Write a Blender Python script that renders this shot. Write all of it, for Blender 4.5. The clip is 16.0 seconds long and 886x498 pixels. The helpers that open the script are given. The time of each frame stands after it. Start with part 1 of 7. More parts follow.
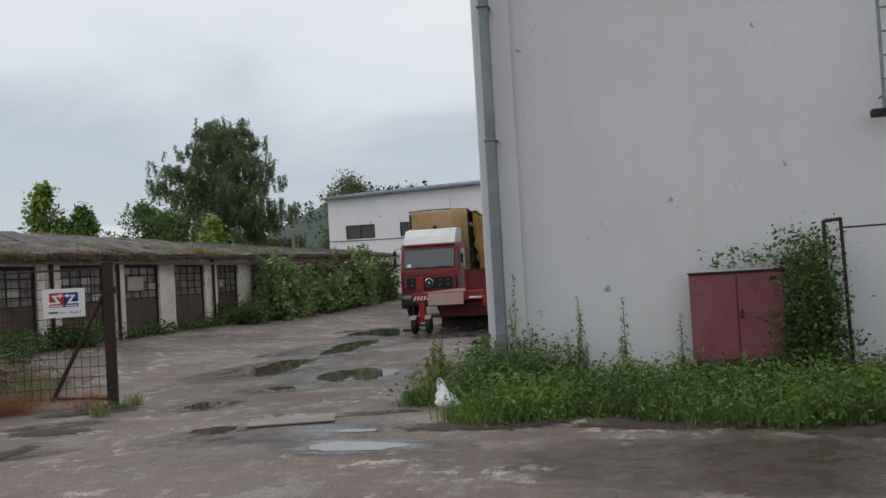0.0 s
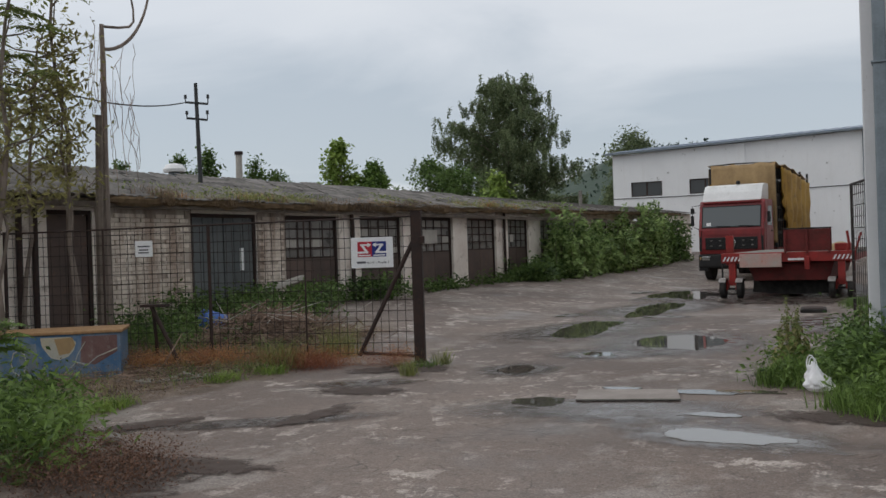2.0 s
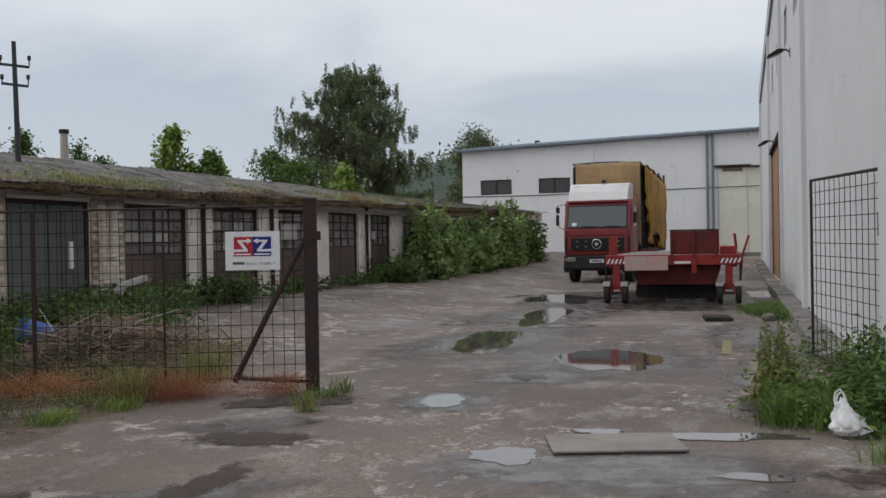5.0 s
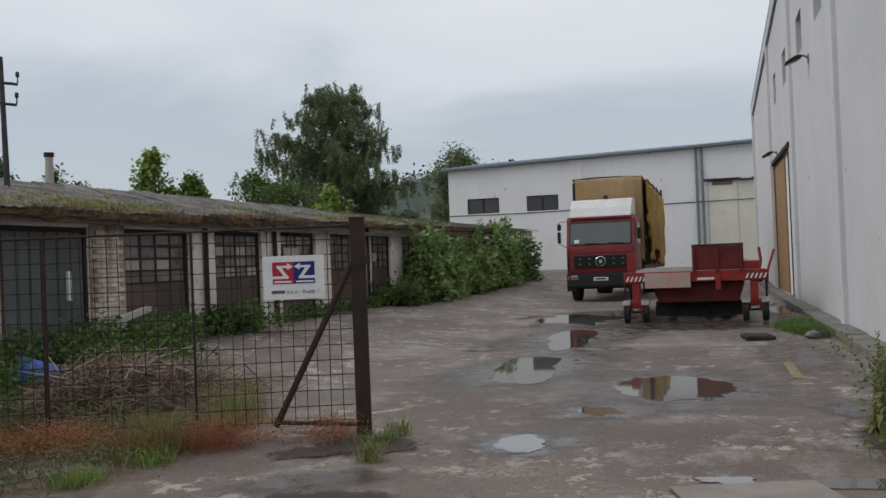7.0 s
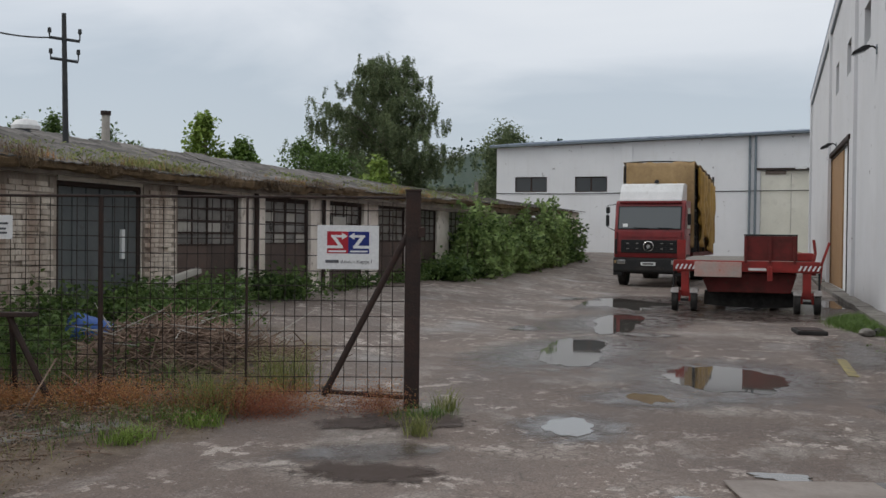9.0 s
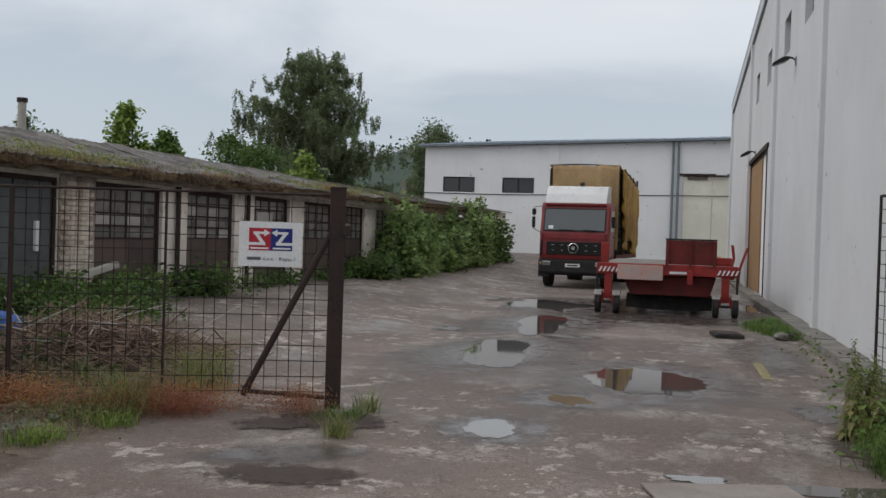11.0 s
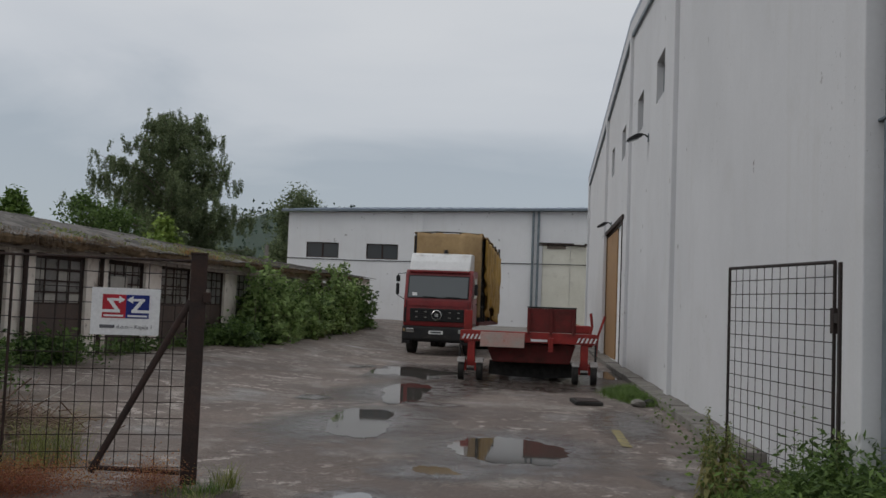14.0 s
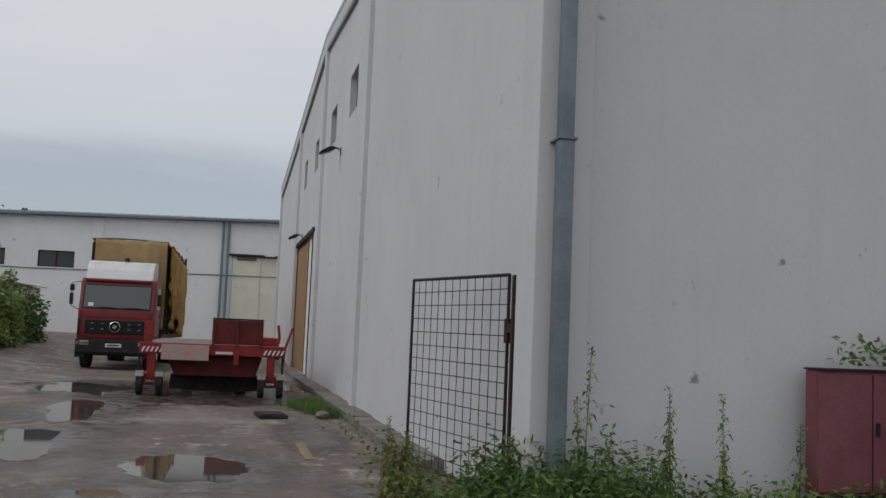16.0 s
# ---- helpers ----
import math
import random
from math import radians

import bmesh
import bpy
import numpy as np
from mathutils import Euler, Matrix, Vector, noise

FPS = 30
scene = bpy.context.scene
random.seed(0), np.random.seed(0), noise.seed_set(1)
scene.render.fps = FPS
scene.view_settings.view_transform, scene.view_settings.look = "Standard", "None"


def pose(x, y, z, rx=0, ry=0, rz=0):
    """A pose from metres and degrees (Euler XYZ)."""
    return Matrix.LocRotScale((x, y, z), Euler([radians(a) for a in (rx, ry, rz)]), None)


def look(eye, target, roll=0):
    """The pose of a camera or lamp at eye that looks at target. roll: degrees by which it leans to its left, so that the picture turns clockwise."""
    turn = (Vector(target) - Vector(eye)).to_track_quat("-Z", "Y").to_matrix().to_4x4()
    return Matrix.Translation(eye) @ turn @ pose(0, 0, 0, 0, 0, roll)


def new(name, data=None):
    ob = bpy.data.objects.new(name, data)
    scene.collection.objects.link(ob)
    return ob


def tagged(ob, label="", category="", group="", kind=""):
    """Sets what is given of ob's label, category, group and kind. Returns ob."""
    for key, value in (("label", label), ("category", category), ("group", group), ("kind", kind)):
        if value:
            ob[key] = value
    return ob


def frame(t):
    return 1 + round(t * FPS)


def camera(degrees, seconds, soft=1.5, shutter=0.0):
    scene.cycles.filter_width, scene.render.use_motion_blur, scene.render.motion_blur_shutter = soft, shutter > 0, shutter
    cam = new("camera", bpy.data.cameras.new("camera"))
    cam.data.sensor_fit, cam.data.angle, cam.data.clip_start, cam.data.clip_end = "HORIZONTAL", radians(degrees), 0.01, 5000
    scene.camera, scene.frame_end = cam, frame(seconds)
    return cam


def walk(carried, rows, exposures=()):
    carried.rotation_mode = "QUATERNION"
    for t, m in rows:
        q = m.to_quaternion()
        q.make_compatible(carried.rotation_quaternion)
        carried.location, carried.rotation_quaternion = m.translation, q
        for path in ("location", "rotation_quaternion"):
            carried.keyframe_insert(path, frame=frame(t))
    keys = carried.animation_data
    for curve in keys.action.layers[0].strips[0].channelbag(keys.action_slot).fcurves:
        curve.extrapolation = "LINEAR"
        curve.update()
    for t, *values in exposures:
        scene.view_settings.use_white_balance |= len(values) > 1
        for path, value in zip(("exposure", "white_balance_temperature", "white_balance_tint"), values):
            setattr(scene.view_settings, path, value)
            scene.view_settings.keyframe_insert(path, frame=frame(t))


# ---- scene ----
cam = camera(49.3, 16.0)
PATH = [
    (0, (1.026, -0.212, 1.648), (0.66, 1.753, 1.706), -3.2),
    (0.5, (0.768, 0.102, 1.64), (0.104, 1.988, 1.655), -3.4),
    (1, (0.481, 0.495, 1.621), (-0.421, 2.28, 1.646), -3.2),
    (1.5, (0.188, 0.792, 1.608), (-0.769, 2.549, 1.612), -3.2),
    (2, (-0.209, 1.224, 1.598), (-1.108, 3.011, 1.597), -1.9),
    (2.5, (-0.521, 1.556, 1.615), (-1.411, 3.347, 1.601), -1.1),
    (3, (-0.93, 1.891, 1.613), (-1.742, 3.719, 1.576), -1.2),
    (3.5, (-1.238, 2.241, 1.613), (-1.985, 4.096, 1.577), -1.3),
    (4, (-1.538, 2.584, 1.622), (-2.192, 4.474, 1.582), -1.2),
    (4.5, (-1.861, 2.917, 1.641), (-2.448, 4.829, 1.606), -1.1),
    (5, (-2.12, 3.29, 1.643), (-2.696, 5.206, 1.627), -1.0),
    (7.5, (-3.465, 4.227, 1.685), (-3.982, 6.159, 1.712), -2.4),
    (8, (-3.485, 4.232, 1.683), (-4.109, 6.132, 1.693), -1.2),
    (8.5, (-3.479, 4.232, 1.685), (-4.112, 6.129, 1.67), -0.0),
    (11, (-3.478, 4.311, 1.698), (-3.94, 6.256, 1.673), 1.8),
    (11.5, (-3.455, 4.337, 1.706), (-3.849, 6.298, 1.687), 1.7),
    (12, (-3.434, 4.366, 1.704), (-3.719, 6.345, 1.695), 1.8),
    (12.5, (-3.426, 4.456, 1.719), (-3.559, 6.451, 1.774), 1.9),
    (13, (-3.415, 4.45, 1.756), (-3.444, 6.446, 1.884), 2.3),
    (13.5, (-3.439, 4.48, 1.764), (-3.451, 6.474, 1.915), 2.7),
    (14, (-3.52, 4.376, 1.724), (-3.708, 6.364, 1.845), 2.2),
    (14.5, (-3.592, 4.286, 1.702), (-4.066, 6.227, 1.802), 1.4),
    (15, (-3.587, 4.304, 1.708), (-4.028, 6.252, 1.812), 1.0),
    (15.5, (-3.509, 4.374, 1.731), (-3.522, 6.369, 1.863), 1.2),
    (16, (-3.448, 4.609, 1.69), (-3.009, 6.553, 1.864), 2.4),
]
EXPOSURES = [(0, 0.12), (0.5, 0.02), (1.5, 0.04), (5, 0.10), (8.0, -0.0), (8.6, 0.12), (12.5, 0.02), (13.2, -0.10), (14.0, -0.30), (14.5, -0.22), (15.3, -0.14), (16, -0.20)]
walk(cam, [(t, look(eye, target, roll)) for t, eye, target, roll in PATH], EXPOSURES)

# ---- world and sun ----
world = bpy.data.worlds.new("overcast_sky")
scene.world = world
world.use_nodes = True
wn, wl = world.node_tree.nodes, world.node_tree.links
wn.clear()
w_out = wn.new("ShaderNodeOutputWorld")
w_sky = wn.new("ShaderNodeTexSky")
w_sky.sky_type = "NISHITA"
w_sky.sun_disc = False
w_sky.sun_elevation, w_sky.sun_rotation = radians(42), radians(-107)
w_bg = wn.new("ShaderNodeBackground")
w_bg.inputs["Strength"].default_value = 0.015
wl.new(w_sky.outputs[0], w_bg.inputs["Color"])
w_co = wn.new("ShaderNodeTexCoord")
w_map = wn.new("ShaderNodeMapping")
w_map.inputs["Scale"].default_value = (1.0, 1.0, 3.6)
wl.new(w_co.outputs["Generated"], w_map.inputs["Vector"])
w_n = wn.new("ShaderNodeTexNoise")
w_n.inputs["Scale"].default_value, w_n.inputs["Detail"].default_value, w_n.inputs["Roughness"].default_value = 2.1, 7, 0.52
w_n.inputs["Distortion"].default_value = 0.35
wl.new(w_map.outputs[0], w_n.inputs["Vector"])
w_sep = wn.new("ShaderNodeSeparateXYZ")
wl.new(w_co.outputs["Generated"], w_sep.inputs[0])
# pale haze at the horizon, a blue-grey cloud bank above it, lighter cloud overhead, with ragged borders
w_sh = wn.new("ShaderNodeMath")
w_sh.operation = "MULTIPLY_ADD"
w_sh.inputs[1].default_value, w_sh.inputs[2].default_value = 0.26, -0.13
wl.new(w_n.outputs["Fac"], w_sh.inputs[0])
w_el = wn.new("ShaderNodeMath")
w_el.operation = "ADD"
wl.new(w_sep.outputs["Z"], w_el.inputs[0])
wl.new(w_sh.outputs[0], w_el.inputs[1])
w_mix = wn.new("ShaderNodeValToRGB")
ramp = w_mix.color_ramp
ramp.elements[0].position, ramp.elements[0].color = 0.0, (0.70, 0.71, 0.72, 1)
ramp.elements[1].position, ramp.elements[1].color = 1.0, (0.73, 0.735, 0.745, 1)
for pos, col in ((0.045, (0.70, 0.71, 0.725)), (0.068, (0.40, 0.445, 0.495)), (0.15, (0.39, 0.435, 0.485)), (0.21, (0.57, 0.595, 0.63)), (0.30, (0.66, 0.675, 0.695)), (0.45, (0.70, 0.71, 0.725))):
    e = ramp.elements.new(pos)
    e.color = (*col, 1)
wl.new(w_el.outputs[0], w_mix.inputs[0])
w_bg2 = wn.new("ShaderNodeBackground")
w_bg2.inputs["Strength"].default_value = 1.06
wl.new(w_mix.outputs[0], w_bg2.inputs["Color"])
w_add = wn.new("ShaderNodeAddShader")
wl.new(w_bg.outputs[0], w_add.inputs[0])
wl.new(w_bg2.outputs[0], w_add.inputs[1])
wl.new(w_add.outputs[0], w_out.inputs["Surface"])

sun = new("sun", bpy.data.lights.new("sun", "SUN"))
sun.data.energy, sun.data.angle, sun.data.color = 0.70, radians(35), (1.0, 0.97, 0.93)
sun.matrix_world = look((-26, -4, 24), (0, 4, 0))


# ---- materials ----
def mat(name, c1, c2=None, scale=4.0, rough=0.8, bump=0.15, metal=0.0, fine=40.0, c3=None, stain=0.5, piece=0.0,
        stretch=(1, 1, 1), spec=0.3, grain=0.18, world_space=False):
    """A procedural surface: a coarse blend of c1 and c2, a stain colour c3, fine grain in tone and relief."""
    m = bpy.data.materials.new(name)
    m.use_nodes = True
    n, l = m.node_tree.nodes, m.node_tree.links
    b = n["Principled BSDF"]
    b.inputs["Metallic"].default_value = metal
    b.inputs["Specular IOR Level"].default_value = spec
    co = n.new("ShaderNodeTexCoord")
    mp = n.new("ShaderNodeMapping")
    mp.inputs["Scale"].default_value = stretch
    geo = n.new("ShaderNodeNewGeometry")
    l.new(geo.outputs["Position"] if world_space else co.outputs["Object"], mp.inputs["Vector"])
    big = n.new("ShaderNodeTexNoise")
    big.inputs["Scale"].default_value, big.inputs["Detail"].default_value = scale, 6
    big.inputs["Roughness"].default_value = 0.6
    l.new(mp.outputs[0], big.inputs["Vector"])
    ramp = n.new("ShaderNodeValToRGB")
    c2 = c2 or tuple(v * 0.75 for v in c1)
    ramp.color_ramp.elements[0].position, ramp.color_ramp.elements[0].color = 0.38, (*c1, 1)
    ramp.color_ramp.elements[1].position, ramp.color_ramp.elements[1].color = 0.64, (*c2, 1)
    l.new(big.outputs["Fac"], ramp.inputs[0])
    out = ramp.outputs[0]
    if c3:
        st = n.new("ShaderNodeTexNoise")
        st.inputs["Scale"].default_value, st.inputs["Detail"].default_value = scale * 2.7, 8
        st.inputs["Roughness"].default_value = 0.7
        l.new(mp.outputs[0], st.inputs["Vector"])
        sr = n.new("ShaderNodeMapRange")
        sr.inputs["From Min"].default_value, sr.inputs["From Max"].default_value = 0.56, 0.68
        sr.inputs["To Max"].default_value = stain
        l.new(st.outputs["Fac"], sr.inputs["Value"])
        mx = n.new("ShaderNodeMixRGB")
        mx.inputs[2].default_value = (*c3, 1)
        l.new(sr.outputs[0], mx.inputs[0])
        l.new(out, mx.inputs[1])
        out = mx.outputs[0]
    gr = n.new("ShaderNodeTexNoise")
    gr.inputs["Scale"].default_value, gr.inputs["Detail"].default_value = fine, 4
    l.new(mp.outputs[0], gr.inputs["Vector"])
    hs = n.new("ShaderNodeHueSaturation")
    vr = n.new("ShaderNodeMapRange")
    vr.inputs["To Min"].default_value, vr.inputs["To Max"].default_value = 1 - grain, 1 + grain
    l.new(gr.outputs["Fac"], vr.inputs["Value"])
    val = vr.outputs[0]
    if piece:
        oi = n.new("ShaderNodeObjectInfo")
        pr = n.new("ShaderNodeMapRange")
        pr.inputs["To Min"].default_value, pr.inputs["To Max"].default_value = 1 - piece, 1 + piece
        l.new(oi.outputs["Random"], pr.inputs["Value"])
        mu = n.new("ShaderNodeMath")
        mu.operation = "MULTIPLY"
        l.new(val, mu.inputs[0])
        l.new(pr.outputs[0], mu.inputs[1])
        val = mu.outputs[0]
    l.new(val, hs.inputs["Value"])
    l.new(out, hs.inputs["Color"])
    l.new(hs.outputs[0], b.inputs["Base Color"])
    rr = n.new("ShaderNodeMapRange")
    rr.inputs["To Min"].default_value, rr.inputs["To Max"].default_value = max(0.03, rough - 0.12), min(1, rough + 0.12)
    l.new(big.outputs["Fac"], rr.inputs["Value"])
    l.new(rr.outputs[0], b.inputs["Roughness"])
    if bump:
        bp = n.new("ShaderNodeBump")
        bp.inputs["Strength"].default_value, bp.inputs["Distance"].default_value = bump, 0.02
        l.new(gr.outputs["Fac"], bp.inputs["Height"])
        l.new(bp.outputs[0], b.inputs["Normal"])
    return m


def leaf_mat(name, dark, light, through_light=0.35):
    """Leaves: tone varies leaf by leaf and in clumps, with light passing through."""
    m = bpy.data.materials.new(name)
    m.use_nodes = True
    n, l = m.node_tree.nodes, m.node_tree.links
    b = n["Principled BSDF"]
    b.inputs["Roughness"].default_value, b.inputs["Specular IOR Level"].default_value = 0.55, 0.25
    g = n.new("ShaderNodeNewGeometry")
    co = n.new("ShaderNodeTexCoord")
    no = n.new("ShaderNodeTexNoise")
    no.inputs["Scale"].default_value, no.inputs["Detail"].default_value = 0.9, 4
    l.new(co.outputs["Object"], no.inputs["Vector"])
    ad = n.new("ShaderNodeMath")
    ad.operation = "ADD"
    hm = n.new("ShaderNodeMath")
    hm.operation = "MULTIPLY"
    hm.inputs[1].default_value = 0.55
    l.new(g.outputs["Random Per Island"], hm.inputs[0])
    l.new(hm.outputs[0], ad.inputs[0])
    l.new(no.outputs["Fac"], ad.inputs[1])
    r = n.new("ShaderNodeValToRGB")
    r.color_ramp.elements[0].position, r.color_ramp.elements[0].color = 0.45, (*dark, 1)
    r.color_ramp.elements[1].position, r.color_ramp.elements[1].color = 1.05, (*light, 1)
    l.new(ad.outputs[0], r.inputs[0])
    l.new(r.outputs[0], b.inputs["Base Color"])
    tr = n.new("ShaderNodeBsdfTranslucent")
    l.new(r.outputs[0], tr.inputs["Color"])
    mx = n.new("ShaderNodeMixShader")
    mx.inputs[0].default_value = through_light
    l.new(b.outputs[0], mx.inputs[1])
    l.new(tr.outputs[0], mx.inputs[2])
    l.new(mx.outputs[0], n["Material Output"].inputs["Surface"])
    return m


def glass_mat(name, tint=(0.02, 0.025, 0.03), rough=0.08):
    m = bpy.data.materials.new(name)
    m.use_nodes = True
    b = m.node_tree.nodes["Principled BSDF"]
    b.inputs["Base Color"].default_value = (*tint, 1)
    b.inputs["Roughness"].default_value = rough
    b.inputs["Specular IOR Level"].default_value = 0.5
    return m


def water_mat():
    m = bpy.data.materials.new("puddle_water")
    m.use_nodes = True
    n, l = m.node_tree.nodes, m.node_tree.links
    b = n["Principled BSDF"]
    b.inputs["Base Color"].default_value = (0.085, 0.076, 0.066, 1)
    b.inputs["Roughness"].default_value = 0.03
    b.inputs["IOR"].default_value = 1.5
    b.inputs["Specular IOR Level"].default_value = 0.8
    return m


def wall_paint(name, base, dirt, low_dirt):
    """White render with vertical run-off streaks, speckles and grime of its own shape."""
    m = mat(name, base, tuple(v * 0.93 for v in base), scale=0.35, rough=0.85, bump=0.06, fine=30, c3=dirt, stain=0.22, grain=0.05)
    n, l = m.node_tree.nodes, m.node_tree.links
    hs = next(x for x in n if x.type == "HUE_SAT")
    src = hs.inputs["Color"].links[0].from_socket
    co = next(x for x in n if x.type == "TEX_COORD")
    mp = n.new("ShaderNodeMapping")
    mp.inputs["Scale"].default_value = (1.6, 1.6, 0.09)
    l.new(co.outputs["Object"], mp.inputs["Vector"])
    st = n.new("ShaderNodeTexNoise")
    st.inputs["Scale"].default_value, st.inputs["Detail"].default_value, st.inputs["Roughness"].default_value = 2.2, 6, 0.7
    l.new(mp.outputs[0], st.inputs["Vector"])
    r = n.new("ShaderNodeMapRange")
    r.inputs["From Min"].default_value, r.inputs["From Max"].default_value, r.inputs["To Max"].default_value = 0.54, 0.78, 0.34
    l.new(st.outputs["Fac"], r.inputs["Value"])
    mx = n.new("ShaderNodeMixRGB")
    mx.inputs[2].default_value = (*low_dirt, 1)
    l.new(r.outputs[0], mx.inputs[0])
    l.new(src, mx.inputs[1])
    sp = n.new("ShaderNodeTexNoise")
    sp.inputs["Scale"].default_value, sp.inputs["Detail"].default_value = 3.3, 3
    l.new(co.outputs["Object"], sp.inputs["Vector"])
    sr = n.new("ShaderNodeMapRange")
    sr.inputs["From Min"].default_value, sr.inputs["From Max"].default_value, sr.inputs["To Max"].default_value = 0.715, 0.76, 0.75
    l.new(sp.outputs["Fac"], sr.inputs["Value"])
    m2 = n.new("ShaderNodeMixRGB")
    m2.inputs[2].default_value = (0.16, 0.15, 0.14, 1)
    l.new(sr.outputs[0], m2.inputs[0])
    l.new(mx.outputs[0], m2.inputs[1])
    # mildew: small dark dots that gather in patches
    dot = n.new("ShaderNodeTexNoise")
    dot.inputs["Scale"].default_value, dot.inputs["Detail"].default_value = 15, 4
    l.new(co.outputs["Object"], dot.inputs["Vector"])
    dr = n.new("ShaderNodeMapRange")
    dr.inputs["From Min"].default_value, dr.inputs["From Max"].default_value = 0.665, 0.71
    l.new(dot.outputs["Fac"], dr.inputs["Value"])
    grp = n.new("ShaderNodeTexNoise")
    grp.inputs["Scale"].default_value, grp.inputs["Detail"].default_value = 0.55, 3
    l.new(co.outputs["Object"], grp.inputs["Vector"])
    gr2 = n.new("ShaderNodeMapRange")
    gr2.inputs["From Min"].default_value, gr2.inputs["From Max"].default_value, gr2.inputs["To Max"].default_value = 0.50, 0.66, 0.6
    l.new(grp.outputs["Fac"], gr2.inputs["Value"])
    mu = n.new("ShaderNodeMath")
    mu.operation = "MULTIPLY"
    l.new(dr.outputs[0], mu.inputs[0])
    l.new(gr2.outputs[0], mu.inputs[1])
    m3 = n.new("ShaderNodeMixRGB")
    m3.inputs[2].default_value = (0.22, 0.22, 0.21, 1)
    l.new(mu.outputs[0], m3.inputs[0])
    l.new(m2.outputs[0], m3.inputs[1])
    l.new(m3.outputs[0], hs.inputs["Color"])
    return m


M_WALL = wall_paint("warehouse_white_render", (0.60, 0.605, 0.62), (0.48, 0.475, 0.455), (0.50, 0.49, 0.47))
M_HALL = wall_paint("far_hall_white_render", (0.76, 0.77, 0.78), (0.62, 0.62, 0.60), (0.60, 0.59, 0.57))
M_DARKWIN = glass_mat("dark_window_glass")
# the cab's grey-blue base colour holds the sky reflection of the windscreen
M_GLASS = glass_mat("sky_grey_cab_glass", (0.10, 0.112, 0.118), 0.06)
M_WATER = water_mat()
M_GALV = mat("galvanised_sheet", (0.20, 0.235, 0.26), (0.15, 0.18, 0.20), scale=3, rough=0.5, metal=0.35, bump=0.05)
M_ROOFBLUE = mat("blue_grey_roof_sheet", (0.20, 0.25, 0.33), (0.27, 0.31, 0.38), scale=0.6, rough=0.4, metal=0.2, bump=0.05)
M_RUST = mat("brown_rusty_steel", (0.026, 0.018, 0.016), (0.044, 0.025, 0.020), scale=8, rough=0.75, bump=0.3, c3=(0.060, 0.032, 0.024), stain=0.6)
M_WIRE = mat("dark_rusty_wire", (0.022, 0.018, 0.017), (0.036, 0.025, 0.022), scale=8, rough=0.7, bump=0.1)
M_WOOD = mat("brown_door_boards", (0.36, 0.22, 0.11), (0.27, 0.16, 0.08), scale=2, rough=0.7, bump=0.2, stretch=(6, 6, 0.5))
M_CREAM = mat("cream_door_paint", (0.72, 0.71, 0.62), (0.66, 0.65, 0.56), scale=0.7, rough=0.6, bump=0.05, c3=(0.5, 0.48, 0.42))
M_PLASTER = mat("flaking_pale_plaster", (0.77, 0.71, 0.645), (0.64, 0.565, 0.50), scale=1.3, rough=0.9, bump=0.4, c3=(0.26, 0.20, 0.16), stain=0.75)
M_BRICK = mat("whitewashed_brick", (0.68, 0.61, 0.53), (0.36, 0.275, 0.22), scale=2.2, rough=0.92, bump=0.5, c3=(0.13, 0.085, 0.065), stain=0.9, piece=0.10, stretch=(1.5, 1.5, 0.26), world_space=True)
M_MORTAR = mat("old_mortar", (0.46, 0.40, 0.34), (0.22, 0.17, 0.14), scale=2.2, rough=0.95, bump=0.4, c3=(0.09, 0.06, 0.05), stain=0.9, stretch=(1.5, 1.5, 0.26), world_space=True)
M_DOOR = mat("weathered_brown_door_sheet", (0.075, 0.055, 0.048), (0.11, 0.078, 0.066), scale=1.5, rough=0.7, bump=0.25, c3=(0.15, 0.085, 0.06), stain=0.6, piece=0.15, world_space=True)
M_DOORGREY = mat("grey_green_door_sheet", (0.085, 0.095, 0.098), (0.12, 0.13, 0.13), scale=1.5, rough=0.65, bump=0.2, c3=(0.05, 0.04, 0.035), piece=0.15)
M_PANE = mat("dusty_door_pane", (0.115, 0.112, 0.106), (0.19, 0.185, 0.172), scale=3, rough=0.3, bump=0.05, piece=0.35, spec=0.5)
M_SLATE = mat("mossy_fibre_cement_sheet", (0.175, 0.163, 0.153), (0.095, 0.09, 0.085), scale=2.5, rough=0.95, bump=0.6, c3=(0.09, 0.088, 0.055), stain=0.6, piece=0.34, world_space=True)
M_TIMBER = mat("grey_weathered_timber", (0.17, 0.14, 0.115), (0.10, 0.08, 0.065), scale=4, rough=0.9, bump=0.4, stretch=(1, 1, 1))
M_THATCH = mat("dry_grass_thatch", (0.17, 0.115, 0.065), (0.10, 0.07, 0.04), scale=5, rough=1.0, bump=0.6)
M_CONC = mat("old_concrete", (0.24, 0.225, 0.205), (0.16, 0.15, 0.135), scale=2, rough=0.92, bump=0.5, c3=(0.09, 0.08, 0.07), stain=0.6)
M_RED = mat("faded_red_truck_paint", (0.225, 0.018, 0.020), (0.165, 0.016, 0.018), scale=2.5, rough=0.4, bump=0.04, c3=(0.18, 0.04, 0.03), stain=0.5, spec=0.5)
M_TRED = mat("scuffed_red_trailer_paint", (0.31, 0.028, 0.024), (0.20, 0.024, 0.020), scale=3, rough=0.5, bump=0.1, c3=(0.075, 0.03, 0.025), stain=0.8)
M_TREDDK = mat("rusty_dark_red_steel", (0.15, 0.020, 0.018), (0.085, 0.018, 0.015), scale=3, rough=0.65, bump=0.2, c3=(0.07, 0.035, 0.025), stain=0.7)
M_RAMP = mat("worn_pinkish_ramp_plate", (0.50, 0.30, 0.26), (0.42, 0.36, 0.33), scale=2.2, rough=0.55, bump=0.1, c3=(0.45, 0.09, 0.05), stain=0.8)
